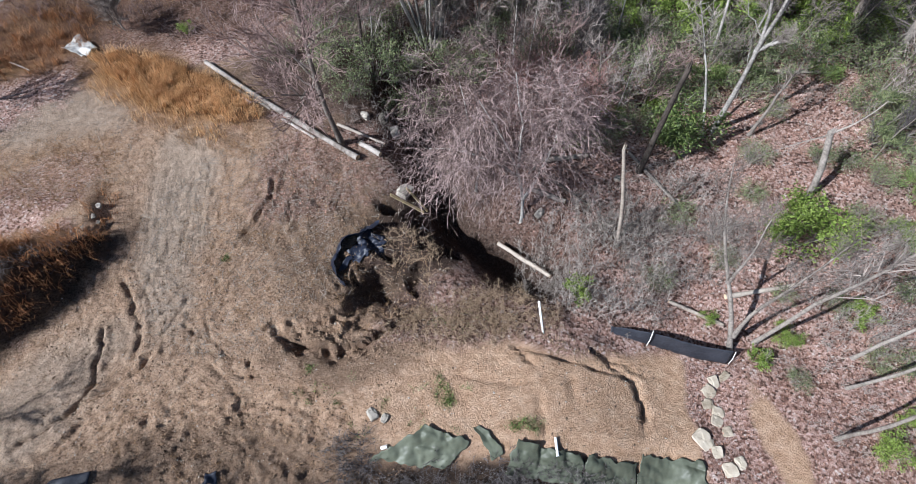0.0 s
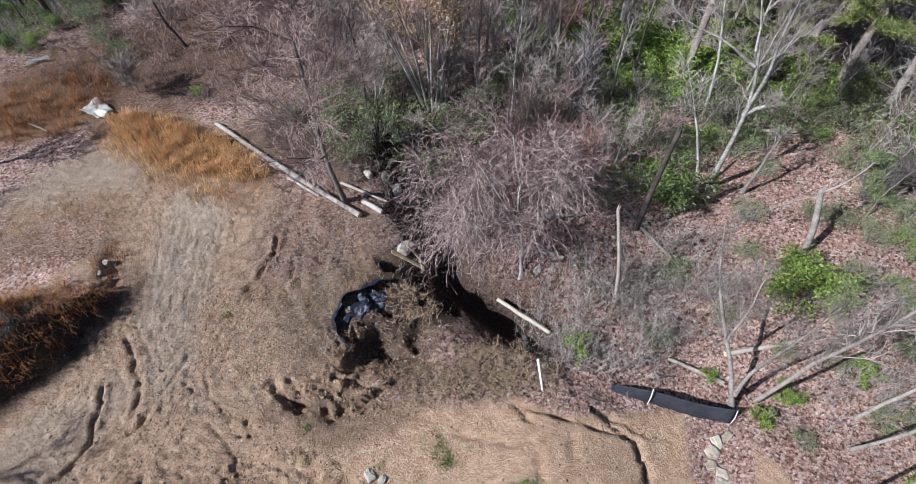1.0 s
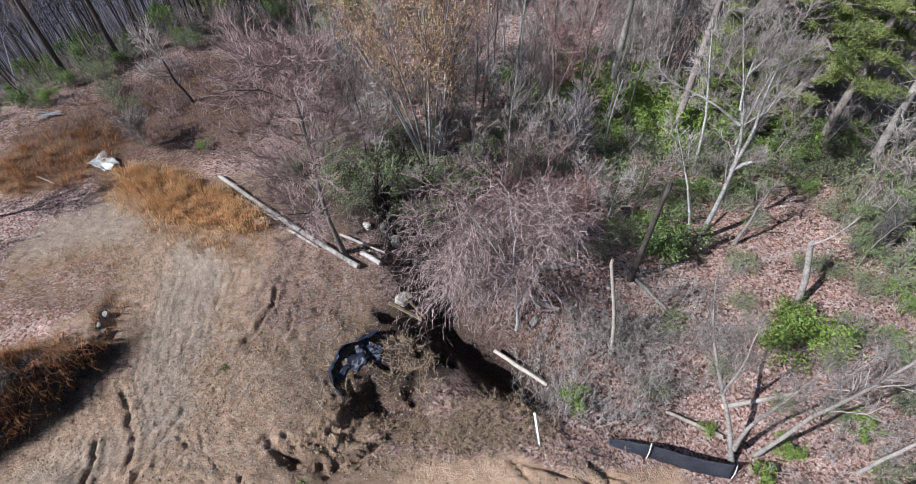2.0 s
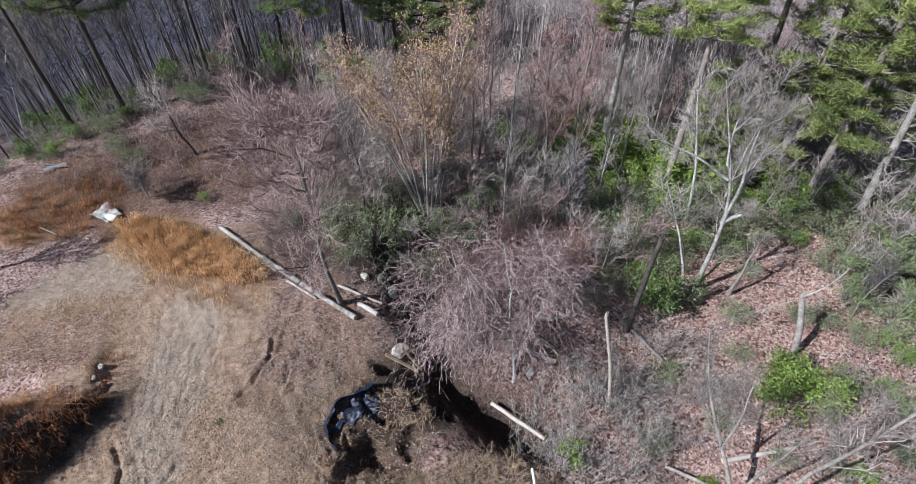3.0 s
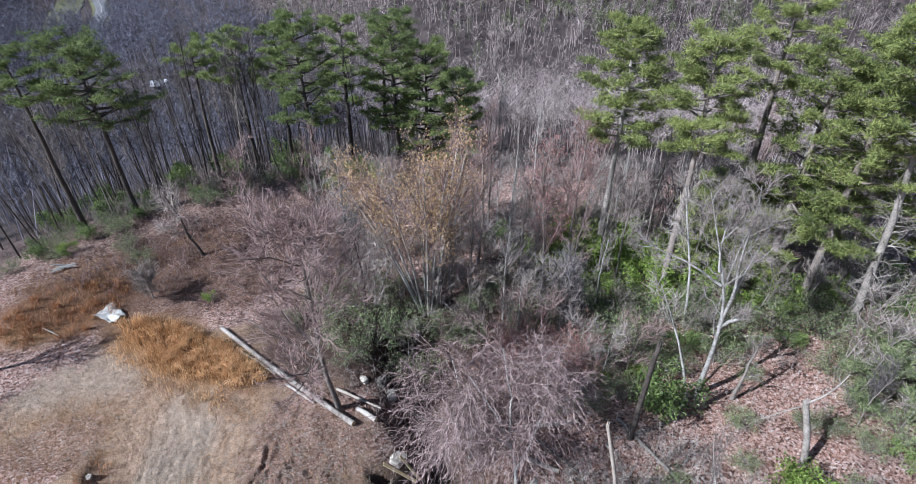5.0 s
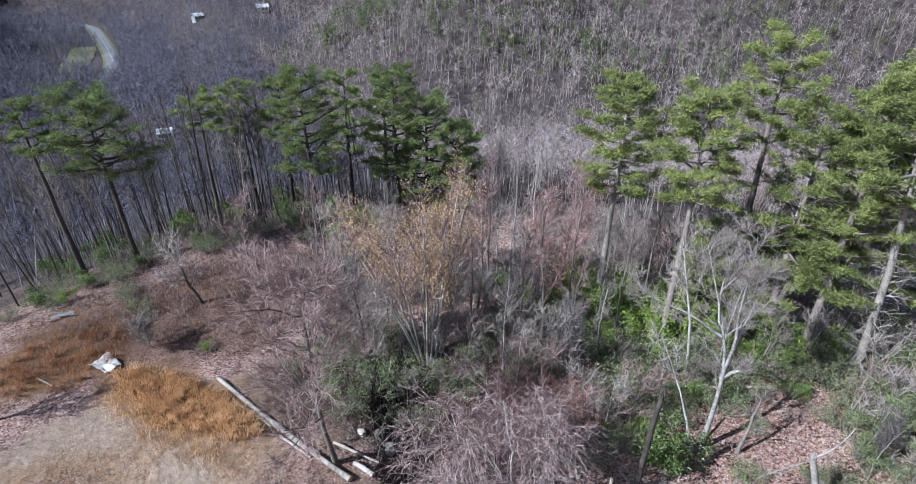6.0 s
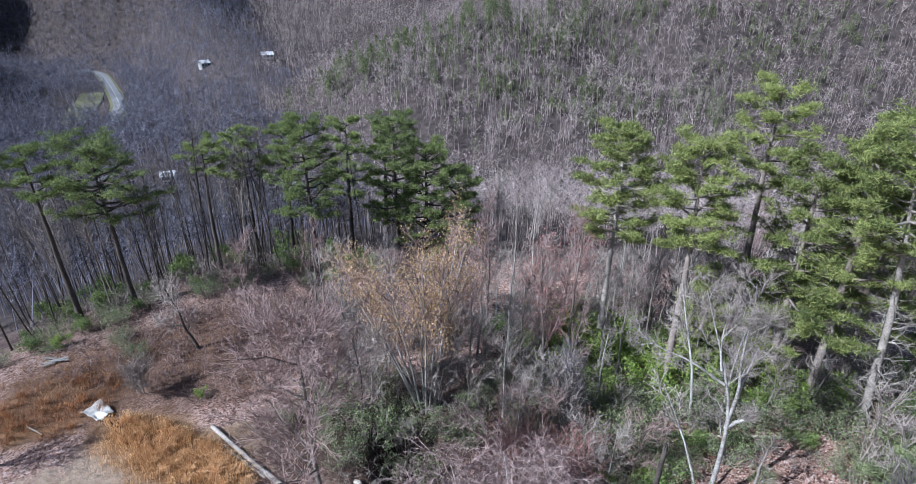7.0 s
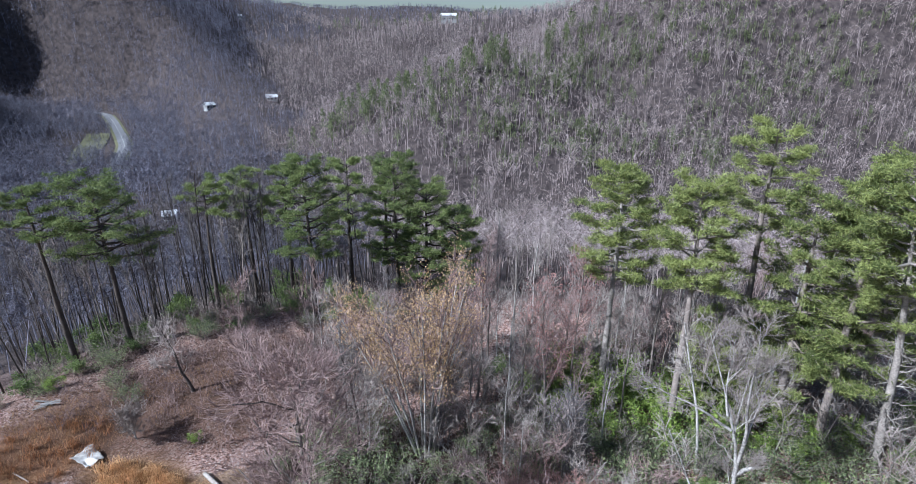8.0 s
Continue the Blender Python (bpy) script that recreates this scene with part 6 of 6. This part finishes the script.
for x, y, s, lab in [(-3.7, 19.2, (0.6, 0.5, 0.4), "pale grey boulder beside planks"), (-5.3, 24.9, (0.62, 0.36, 0.4), "pale boulder in the gully"), (-6.4, 24.7, (0.36, 0.26, 0.3), "pale boulder in the gully"), (-4.6, 24.2, (0.4, 0.5, 0.35), "white boulder in the gully"),
                     (-20.9, 15.6, (0.2, 0.15, 0.12), "white stone on the bank"), (-20.8, 16.6, (0.2, 0.15, 0.12), "grey stone on the bank"), (-20.4, 16.2, (0.16, 0.13, 0.1), "grey stone on the bank"), (-20.9, 17.4, (0.22, 0.2, 0.16), "grey stone on the bank"),
                     (9.0, 19.6, (0.22, 0.2, 0.18), "small white stone in leaf litter"), (4.3, 17.4, (0.35, 0.22, 0.2), "white stone below the tangled tree"), (-4.4, 5.9, (0.35, 0.25, 0.2), "grey stone in sand"), (-3.8, 5.7, (0.25, 0.2, 0.15), "grey stone in sand")]:
    boulder(x, y, tuple(0.85 * q for q in s), 0.3, lab, sink=0.4)
for x, y, sx, sy in [(12.9, 8.1, 0.42, 0.3), (12.5, 7.6, 0.40, 0.42), (12.3, 7.0, 0.34, 0.34), (12.75, 6.6, 0.36, 0.3), (12.6, 6.1, 0.34, 0.42), (12.9, 5.6, 0.3, 0.3), (11.6, 5.2, 0.62, 0.5), (13.5, 8.4, 0.42, 0.22), (12.1, 4.6, 0.34, 0.3), (12.5, 3.8, 0.4, 0.4), (13.1, 4.1, 0.36, 0.3)]:
    boulder(x, y, (sx * 0.8, sy * 0.8, 0.14), 0.9, "flat pale stone in a row beside the track", "flat_stone", "row of stones", 0.42, FLAT_STONE)


def cloth(name, corners, nu, nv, fold, label, category, mat, group="", lift=0.06, drape=True, ragged=0.12):
    """A thin sheet between four corners (x, y, height), creased and draped over the ground."""
    c = np.asarray(corners, float)
    u, v = np.meshgrid(np.linspace(0, 1, nu), np.linspace(0, 1, nv))
    P = ((1 - u) * (1 - v))[..., None] * c[0] + (u * (1 - v))[..., None] * c[1] + (u * v)[..., None] * c[2] + ((1 - u) * v)[..., None] * c[3]
    seed = float(abs(c[0, 0] * 3.1 + c[0, 1]))
    edge = np.minimum(np.minimum(u, 1 - u), np.minimum(v, 1 - v))
    P[..., 0] += ragged * wave(P[..., 0] * 1.7, P[..., 1] * 1.9, 0.35, seed) * np.exp(-edge * 8)
    P[..., 1] += ragged * wave(P[..., 1] * 1.5, P[..., 0] * 1.8, 0.35, seed + 2) * np.exp(-edge * 8)
    x, y = P[..., 0], P[..., 1]
    crease = 1.2 * np.abs(wave(x * 0.6 + y, y * 0.7 - x * 0.3, 0.55, seed)) + 0.5 * np.abs(rough(x + 0.5 * y, y - 0.4 * x, 0.7, seed)) + 0.14 * wave(x + y, y - x, 0.2, seed + 5)
    z = (ground_z(x, y) if drape else 0) + P[..., 2] + lift + fold * crease
    top = np.stack([x, y, z], -1).reshape(-1, 3)
    origin = top.mean(0)
    i = np.arange(nu * nv).reshape(nv, nu)
    q = np.stack([i[:-1, :-1], i[:-1, 1:], i[1:, 1:], i[1:, :-1]], -1).reshape(-1, 4)
    n = nu * nv
    ring = np.r_[i[0, :-1], i[:-1, -1], i[-1, :0:-1], i[:0:-1, 0]]
    side = np.stack([ring, ring + n, np.roll(ring, -1) + n, np.roll(ring, -1)], -1)
    sh = Shape()
    sh.add(np.concatenate([top, top - [0, 0, 0.012]]) - origin, np.concatenate([q, q[:, ::-1] + n, side]))
    ob = new(name, sh.mesh(name, mat))
    ob.location = origin
    return tagged(ob, label, category, group)


cloth("white_sheet", [(-28.3, 31.0, 0), (-26.5, 30.2, 0), (-25.7, 31.0, 0), (-27.4, 32.3, 0)], 30, 26, 0.26, "crumpled white sheeting on brown grass", "sheet", WHITE_SHEET, ragged=0.1)
G = "faded green tarps"
cloth("green_tarp", [(-4.4, 4.0, 0), (-1.0, 3.6, 0), (0.1, 4.7, 0), (-1.8, 5.3, 0)], 60, 40, 0.26, "faded green tarp draped over a bank", "tarp", GREEN_TARP, G)
cloth("green_tarp", [(1.2, 4.0, 0), (1.7, 4.2, 0), (0.6, 5.4, 0), (0.3, 5.2, 0)], 14, 30, 0.16, "narrow rolled strip of faded green tarp", "tarp", GREEN_TARP, G)
cloth("green_tarp", [(1.7, 3.4, 0), (5.4, 3.0, 0), (5.2, 4.2, 0), (2.2, 4.7, 0)], 60, 32, 0.24, "faded green tarp draped over a bank", "tarp", GREEN_TARP, G)
cloth("green_tarp", [(4.9, 2.6, 0), (8.2, 2.2, 0), (8.0, 4.0, 0), (5.6, 4.2, 0)], 56, 34, 0.22, "faded green tarp half buried in soil", "tarp", GREEN_TARP, G)
cloth("green_tarp", [(7.8, 2.2, 0.1), (11.4, 2.2, 0), (11.3, 4.2, 0), (8.3, 4.4, 0.1)], 64, 44, 0.17, "faded green tarp pulled tight over a bank", "tarp", GREEN_TARP, G)
cloth("dark_sheet", [(-19.2, 2.2, 0), (-16.6, 2.0, 0), (-16.7, 3.5, 0), (-18.2, 3.1, 0)], 14, 10, 0.03, "smooth dark grey plastic sheet on soil", "sheet", BLACK_CLOTH, lift=0.12, ragged=0.02)
cloth("dark_rag", [(-11.6, 3.0, 0), (-11.0, 2.9, 0), (-11.1, 3.4, 0), (-11.5, 3.4, 0)], 8, 8, 0.08, "small crumpled dark blue rag on soil", "rag", NAVY_SHEET)
cloth("white_rag", [(-2.7, 17.0, 0), (-2.3, 16.95, 0), (-2.2, 17.4, 0), (-2.6, 17.5, 0)], 10, 10, 0.12, "small crumpled white rag in the gully", "rag", WHITE_SHEET, ragged=0.2)


def ribbon(name, line, height, label, category, mat, back=(0.0, 0.0), rows=7, sag=0.0, thick=0.012, crumple=0.0):
    """A strip of cloth that stands along a line on the ground and leans back."""
    base = trunk_line([on_ground(x, y) for x, y in line], 40)
    base[:, 2] = ground_z(base[:, 0], base[:, 1])
    t = np.linspace(0, 1, rows)
    s = np.linspace(0, 1, 40)
    h = np.interp(s, np.linspace(0, 1, len(height)), height) - sag * np.sin(s * 9.4) ** 2
    P = base[:, None] + np.stack([np.full((40, rows), back[0]) * t, np.full((40, rows), back[1]) * t, h[:, None] * t - 0.05], -1)
    if crumple:
        P += crumple * np.stack([wave(P[..., 0], P[..., 2] * 2, 0.3, 1), wave(P[..., 1], P[..., 2] * 2, 0.3, 2), 0.6 * wave(P[..., 0] + P[..., 1], P[..., 2], 0.25, 3)], -1) * t[None, :, None]
    P[..., 1] += 0.02 * wave(P[..., 0], P[..., 2], 0.4, 1)
    origin = base[0]
    i = np.arange(40 * rows).reshape(40, rows)
    q = np.stack([i[:-1, :-1], i[:-1, 1:], i[1:, 1:], i[1:, :-1]], -1).reshape(-1, 4)
    n = 40 * rows
    ring = np.r_[i[0, :-1], i[:-1, -1], i[-1, :0:-1], i[:0:-1, 0]]
    side = np.stack([ring, ring + n, np.roll(ring, -1) + n, np.roll(ring, -1)], -1)
    top = P.reshape(-1, 3) - origin
    sh = Shape()
    sh.add(np.concatenate([top, top + [0.0, thick, 0.002]]), np.concatenate([q, q[:, ::-1] + n, side]))
    ob = thing(name, tuple(origin), label, category)
    part("fabric", sh.mesh("fabric", mat), ob)
    return ob, P, origin


fence, FP, origin = ribbon("silt_fence", [(7.6, 10.4), (9.6, 10.0), (11.9, 9.5), (13.9, 9.1)], (0.3, 1.0, 1.15, 1.15), "black silt fence of woven cloth with a wooden stake", "fence", BLACK_CLOTH, (0.0, 0.3))
for x, y, h, r in [(9.6, 9.92, 1.35, 0.035), (13.95, 9.08, 1.1, 0.03)]:
    sh = Shape()
    b = np.array(on_ground(x, y)) - origin
    tubes(sh, stack([b - [0, 0, 0.2], b + [0, 0.1, h * 0.5], b + [0, 0.3, h], b + [0, 0.3, h + 0.005]]), np.array([[r, r, r, 0.002]]), 4)
    part("stake", sh.mesh("stake", STAKE, False), fence, "pale wooden stake")
torn, _, _ = ribbon("torn_plastic", [(-6.7, 12.7), (-7.4, 13.9), (-6.9, 15.3), (-5.9, 15.6), (-5.2, 16.6)], (0.25, 0.55, 0.7, 0.5, 0.6), "torn dark blue plastic sheet at the gully's rim", "sheet", NAVY_SHEET, (0.35, -0.2), crumple=0.22)
cloth("torn_plastic", [(-6.6, 13.6, 0), (-5.0, 14.4, 0), (-4.2, 15.4, 0), (-5.6, 16.4, 0)], 40, 32, 0.1, "torn dark blue plastic sheet at the gully's rim", "sheet", NAVY_SHEET, ragged=0.35)


def plank(a, b, wide, thick, label):
    pa, pb = np.array(a), np.array(b)
    d = pb - pa
    bm = bmesh.new()
    bmesh.ops.create_cube(bm, size=1.0)
    bmesh.ops.scale(bm, vec=(np.linalg.norm(d), wide, thick), verts=bm.verts)
    bmesh.ops.bevel(bm, geom=bm.edges[:], offset=0.008, segments=1, affect="EDGES")
    me = bpy.data.meshes.new("plank")
    bm.to_mesh(me)
    bm.free()
    me.materials.append(SAWN)
    ob = new("plank", me)
    ob.matrix_world = Matrix.Translation((pa + pb) / 2) @ Vector(d).to_track_quat("X", "Z").to_matrix().to_4x4()
    return tagged(ob, label, "plank", "sawn planks")


plank((-4.4, 18.5, ground_z(-4.4, 18.5) + 0.25), (-2.5, 18.3, ground_z(-2.5, 18.3) + 0.45), 0.2, 0.05, "yellowish sawn plank over a boulder")
plank((-3.5, 19.1, ground_z(-3.5, 19.1) + 0.6), (-2.3, 18.6, ground_z(-2.3, 18.6) + 0.5), 0.16, 0.05, "yellowish sawn plank over a boulder")
for i, (dx, dy, a) in enumerate([(0, 0, 10), (0.4, 0.3, 25), (-0.3, 0.4, -5), (0.2, -0.3, 40), (0.7, 0.0, 15)]):
    x, y = -34.8 + dx, 37.3 + dy
    c, s = math.cos(radians(a)) * 0.7, math.sin(radians(a)) * 0.7
    ob = plank((x - c, y - s, ground_z(x, y) + 0.08 + 0.05 * i), (x + c, y + s, ground_z(x, y) + 0.1 + 0.05 * i), 0.2, 0.03, "grey weathered board in a heap")
    ob.data.materials[0] = OLD_BOARD


def pipe(a, b, r, label, hollow=True):
    ob = thing("white_pipe", tuple(a), label, "pipe")
    sh, d = Shape(), np.array(b) - np.array(a)
    u = d / np.linalg.norm(d)
    pts = [d * 0, d * 0.5, d, d, d - u * 0.1]
    tubes(sh, stack(pts), np.array([[r, r, r, r * 0.85, r * 0.85]]), 12)
    part("tube", sh.mesh("tube", WHITE_PIPE), ob)
    c = Shape()
    tubes(c, stack([d * 0.93, d * 0.97, d * 0.995]), np.array([[r * 1.15] * 3]), 12)
    part("collar", c.mesh("collar", WHITE_PIPE), ob)
    return ob


pipe(on_ground(3.9, 9.9, -0.1), (3.6, 11.2, float(ground_z(3.6, 11.2)) + 1.1), 0.06, "white plastic pipe standing in brush")
pipe(on_ground(4.0, 4.9, 0.1), on_ground(4.05, 4.1, 0.35), 0.07, "white plastic pipe end over a green tarp")
pipe(on_ground(-3.9, 4.45, 0.12), on_ground(-3.6, 4.5, 0.14), 0.09, "short white plastic pipe end beside a tarp")

# ---- far: road, meadow and houses in the valley ----
def draped_strip(name, line, wide, lift, label, mat, n=60):
    base = trunk_line([(x, y, 0) for x, y in line], n)
    d = np.gradient(base[:, :2], axis=0)
    d /= np.linalg.norm(d, axis=1, keepdims=True)
    side = np.stack([-d[:, 1], d[:, 0]], 1)
    off = np.linspace(-0.5, 0.5, 5) * wide
    xy = base[:, None, :2] + side[:, None] * off[None, :, None]
    z = ground_far(xy[..., 0], xy[..., 1]) + lift
    i = np.arange(n * 5).reshape(n, 5)
    q = np.stack([i[:-1, 1:], i[:-1, :-1], i[1:, :-1], i[1:, 1:]], -1).reshape(-1, 4)
    sh = Shape()
    sh.add(np.concatenate([xy, z[..., None]], -1), q)
    return tagged(new(name, sh.mesh(name, mat)), label, "road", kind="structure")


draped_strip("meadow", [(-190, 268), (-203, 290), (-215, 318), (-232, 350)], 13, 0.35, "dull green meadow beside the valley road", MEADOW_GRASS)
draped_strip("verge", [(-164, 256), (-182, 290), (-194, 313), (-215, 345), (-252, 399), (-275, 430)], 9, 0.2, "mown green verge of the valley road", MEADOW_GRASS)
draped_strip("road", ROAD, 6.0, 0.6, "pale grey asphalt road through the valley", ASPHALT)
draped_strip("road_line", ROAD, 0.16, 0.64, "white centre line of the valley road", PAINT)


def house(x, y, w, d, h, turn, label, windows):
    z = float(ground_far(np.array(x), np.array(y)))
    ob = thing("house", (x, y, z), label, "house", "far houses", turn)
    bm = bmesh.new()
    bmesh.ops.create_cube(bm, size=1.0)
    bmesh.ops.scale(bm, vec=(w, d, h + 2), verts=bm.verts)
    bmesh.ops.translate(bm, vec=(0, 0, h / 2 - 1), verts=bm.verts)
    me = bpy.data.meshes.new("wall")
    bm.to_mesh(me)
    bm.free()
    me.materials.append(SIDING)
    part("wall", me, ob)
    o, r = 0.5, d * 0.32
    sh = Shape()
    a = [(-w / 2 - o, -d / 2 - o, h - 0.1), (w / 2 + o, -d / 2 - o, h - 0.1), (w / 2 + o, 0, h + r), (-w / 2 - o, 0, h + r), (-w / 2 - o, d / 2 + o, h - 0.1), (w / 2 + o, d / 2 + o, h - 0.1)]
    a = a + [(p[0], p[1], p[2] - 0.25) for p in a]
    sh.add(a, [(0, 1, 2, 3), (3, 2, 5, 4), (9, 8, 7, 6), (10, 11, 8, 9), (0, 6, 7, 1), (4, 5, 11, 10), (0, 3, 9, 6), (3, 4, 10, 9), (1, 7, 8, 2), (2, 8, 11, 5)])
    part("roof", sh.mesh("roof", ROOF_PALE, False), ob)
    for i in range(windows):
        sh = Shape()
        cx = -w / 2 + w * (i + 0.5) / windows
        v = [(cx + sx * 0.6, -d / 2 + sy, h * 0.55 + sz * 0.8) for sx in (-1, 1) for sy in (-0.05, 0.02) for sz in (-1, 1)]
        sh.add(v, [(0, 1, 5, 4), (0, 2, 3, 1), (4, 5, 7, 6), (1, 3, 7, 5), (0, 4, 6, 2)])
        window = part("window", sh.mesh("window", GLASS_DARK, False), ob)
        rim = Shape()
        corners = [(cx + sx * 0.66, -d / 2 - 0.06, h * 0.55 + sz * 0.86) for sx, sz in ((-1, -1), (1, -1), (1, 1), (-1, 1), (-1, -1))]
        tubes(rim, stack(corners), np.full((1, 5), 0.09), 4)
        part("frame", rim.mesh("frame", STAKE, False), window, "pale window frame")


house(-137, 408, 7.5, 6, 2.4, 24, "small house with a pale roof among bare trees", 3)
house(-173, 384, 6, 5, 3, 50, "small house with a pale roof among bare trees", 3)
house(-100, 178, 4, 3.5, 2.2, 20, "small house with a pale roof among bare trees", 3)
house(-12, 752, 20, 9, 9, 0, "white house with many windows on a distant ridge", 6)
house(-281, 752, 5, 5, 5, 20, "small white house on a distant slope", 3)

# ---- litter, stones and clods ----
rng = np.random.default_rng(101)
xy = np.concatenate([scattered(rng, 5200, 17, 9, 8, 8), scattered(rng, 4200, 20, 24, 6, 6), scattered(rng, 1500, 7, 18, 4, 4), scattered(rng, 1500, -9.5, 20, 3.6, 5, 35)])
xy = xy[ground_zones(xy[:, 0], xy[:, 1])[:, 2] > 0.4]
v, f = leaf_faces(rng, np.concatenate([xy, ground_z(xy[:, 0], xy[:, 1])[:, None] + 0.03], 1), 0.12, 0.6, 0.75)
sh = Shape()
tagged(new("leaf_litter", sh.add(v, f).mesh("leaf_litter", FALLEN_LEAF, False)), "curled rust-brown fallen leaves", "leaves", kind="stuff")


def pebbles(name, xy, size, label, mat):
    n = len(xy)
    oct_v = np.array([(1, 0, 0), (-1, 0, 0), (0, 1, 0), (0, -1, 0), (0, 0, 1), (0, 0, -0.6)], float)
    oct_f = np.array([(0, 2, 4), (2, 1, 4), (1, 3, 4), (3, 0, 4), (2, 0, 5), (1, 2, 5), (3, 1, 5), (0, 3, 5)])
    k = (size * rng.uniform(0.4, 1.5, n) ** 1.6)[:, None, None]
    a = rng.uniform(0, 6.28, n)
    c, s = np.cos(a), np.sin(a)
    w = oct_v[None] * rng.uniform(0.6, 1.3, (n, 6, 1)) * k * [1.2, 0.9, 0.7]
    w = np.stack([w[..., 0] * c[:, None] - w[..., 1] * s[:, None], w[..., 0] * s[:, None] + w[..., 1] * c[:, None], w[..., 2]], -1)
    at = np.concatenate([xy, ground_z(xy[:, 0], xy[:, 1])[:, None]], 1)
    sh = Shape()
    sh.add(w + at[:, None], (oct_f[None] + 6 * np.arange(n)[:, None, None]).reshape(-1, 3))
    tagged(new(name, sh.mesh(name, mat, False)), label, "stones", kind="stuff")


pebbles("soil_clods", np.concatenate([scattered(rng, 2600, -12, 9, 9, 7), scattered(rng, 1500, -6, 13, 4, 4), scattered(rng, 250, 4, 6.5, 6, 2.5), scattered(rng, 900, -4.5, 9.6, 4.5, 1.0), scattered(rng, 500, 6.8, 8.9, 3.0, 0.7, -14), scattered(rng, 900, -9, 4.4, 7, 2.2)]), 0.042, "broken clods on bare soil", CLOD)
pebbles("pale_pebbles", np.concatenate([scattered(rng, 500, -12, 11, 9, 9), scattered(rng, 200, -3, 16, 2.5, 5), scattered(rng, 140, 4, 6, 7, 3)]), 0.03, "small pale stones on bare soil", STONE)

n = 2600
xy = np.concatenate([scattered(rng, 1500, -12.5, 15.5, 6, 7), scattered(rng, 600, -26, 22, 6, 5), scattered(rng, 500, -6, 17, 4, 5)])
a = rng.uniform(0, 6.28, n)
L = rng.uniform(0.15, 0.7, n)
t = np.linspace(-0.5, 0.5, 3)
base = np.concatenate([xy, ground_z(xy[:, 0], xy[:, 1])[:, None] + 0.03], 1)
P = base[:, None] + np.stack([np.cos(a)[:, None] * L[:, None] * t, np.sin(a)[:, None] * L[:, None] * t, rng.normal(size=(n, 3)) * 0.02], -1)
sh = Shape()
tubes(sh, P, np.full((n, 3), 0.011), 3)
tagged(new("straw_and_twigs", sh.mesh("straw_and_twigs", DEAD_WOOD)), "scattered straw and broken twigs on soil", "twigs", kind="stuff")
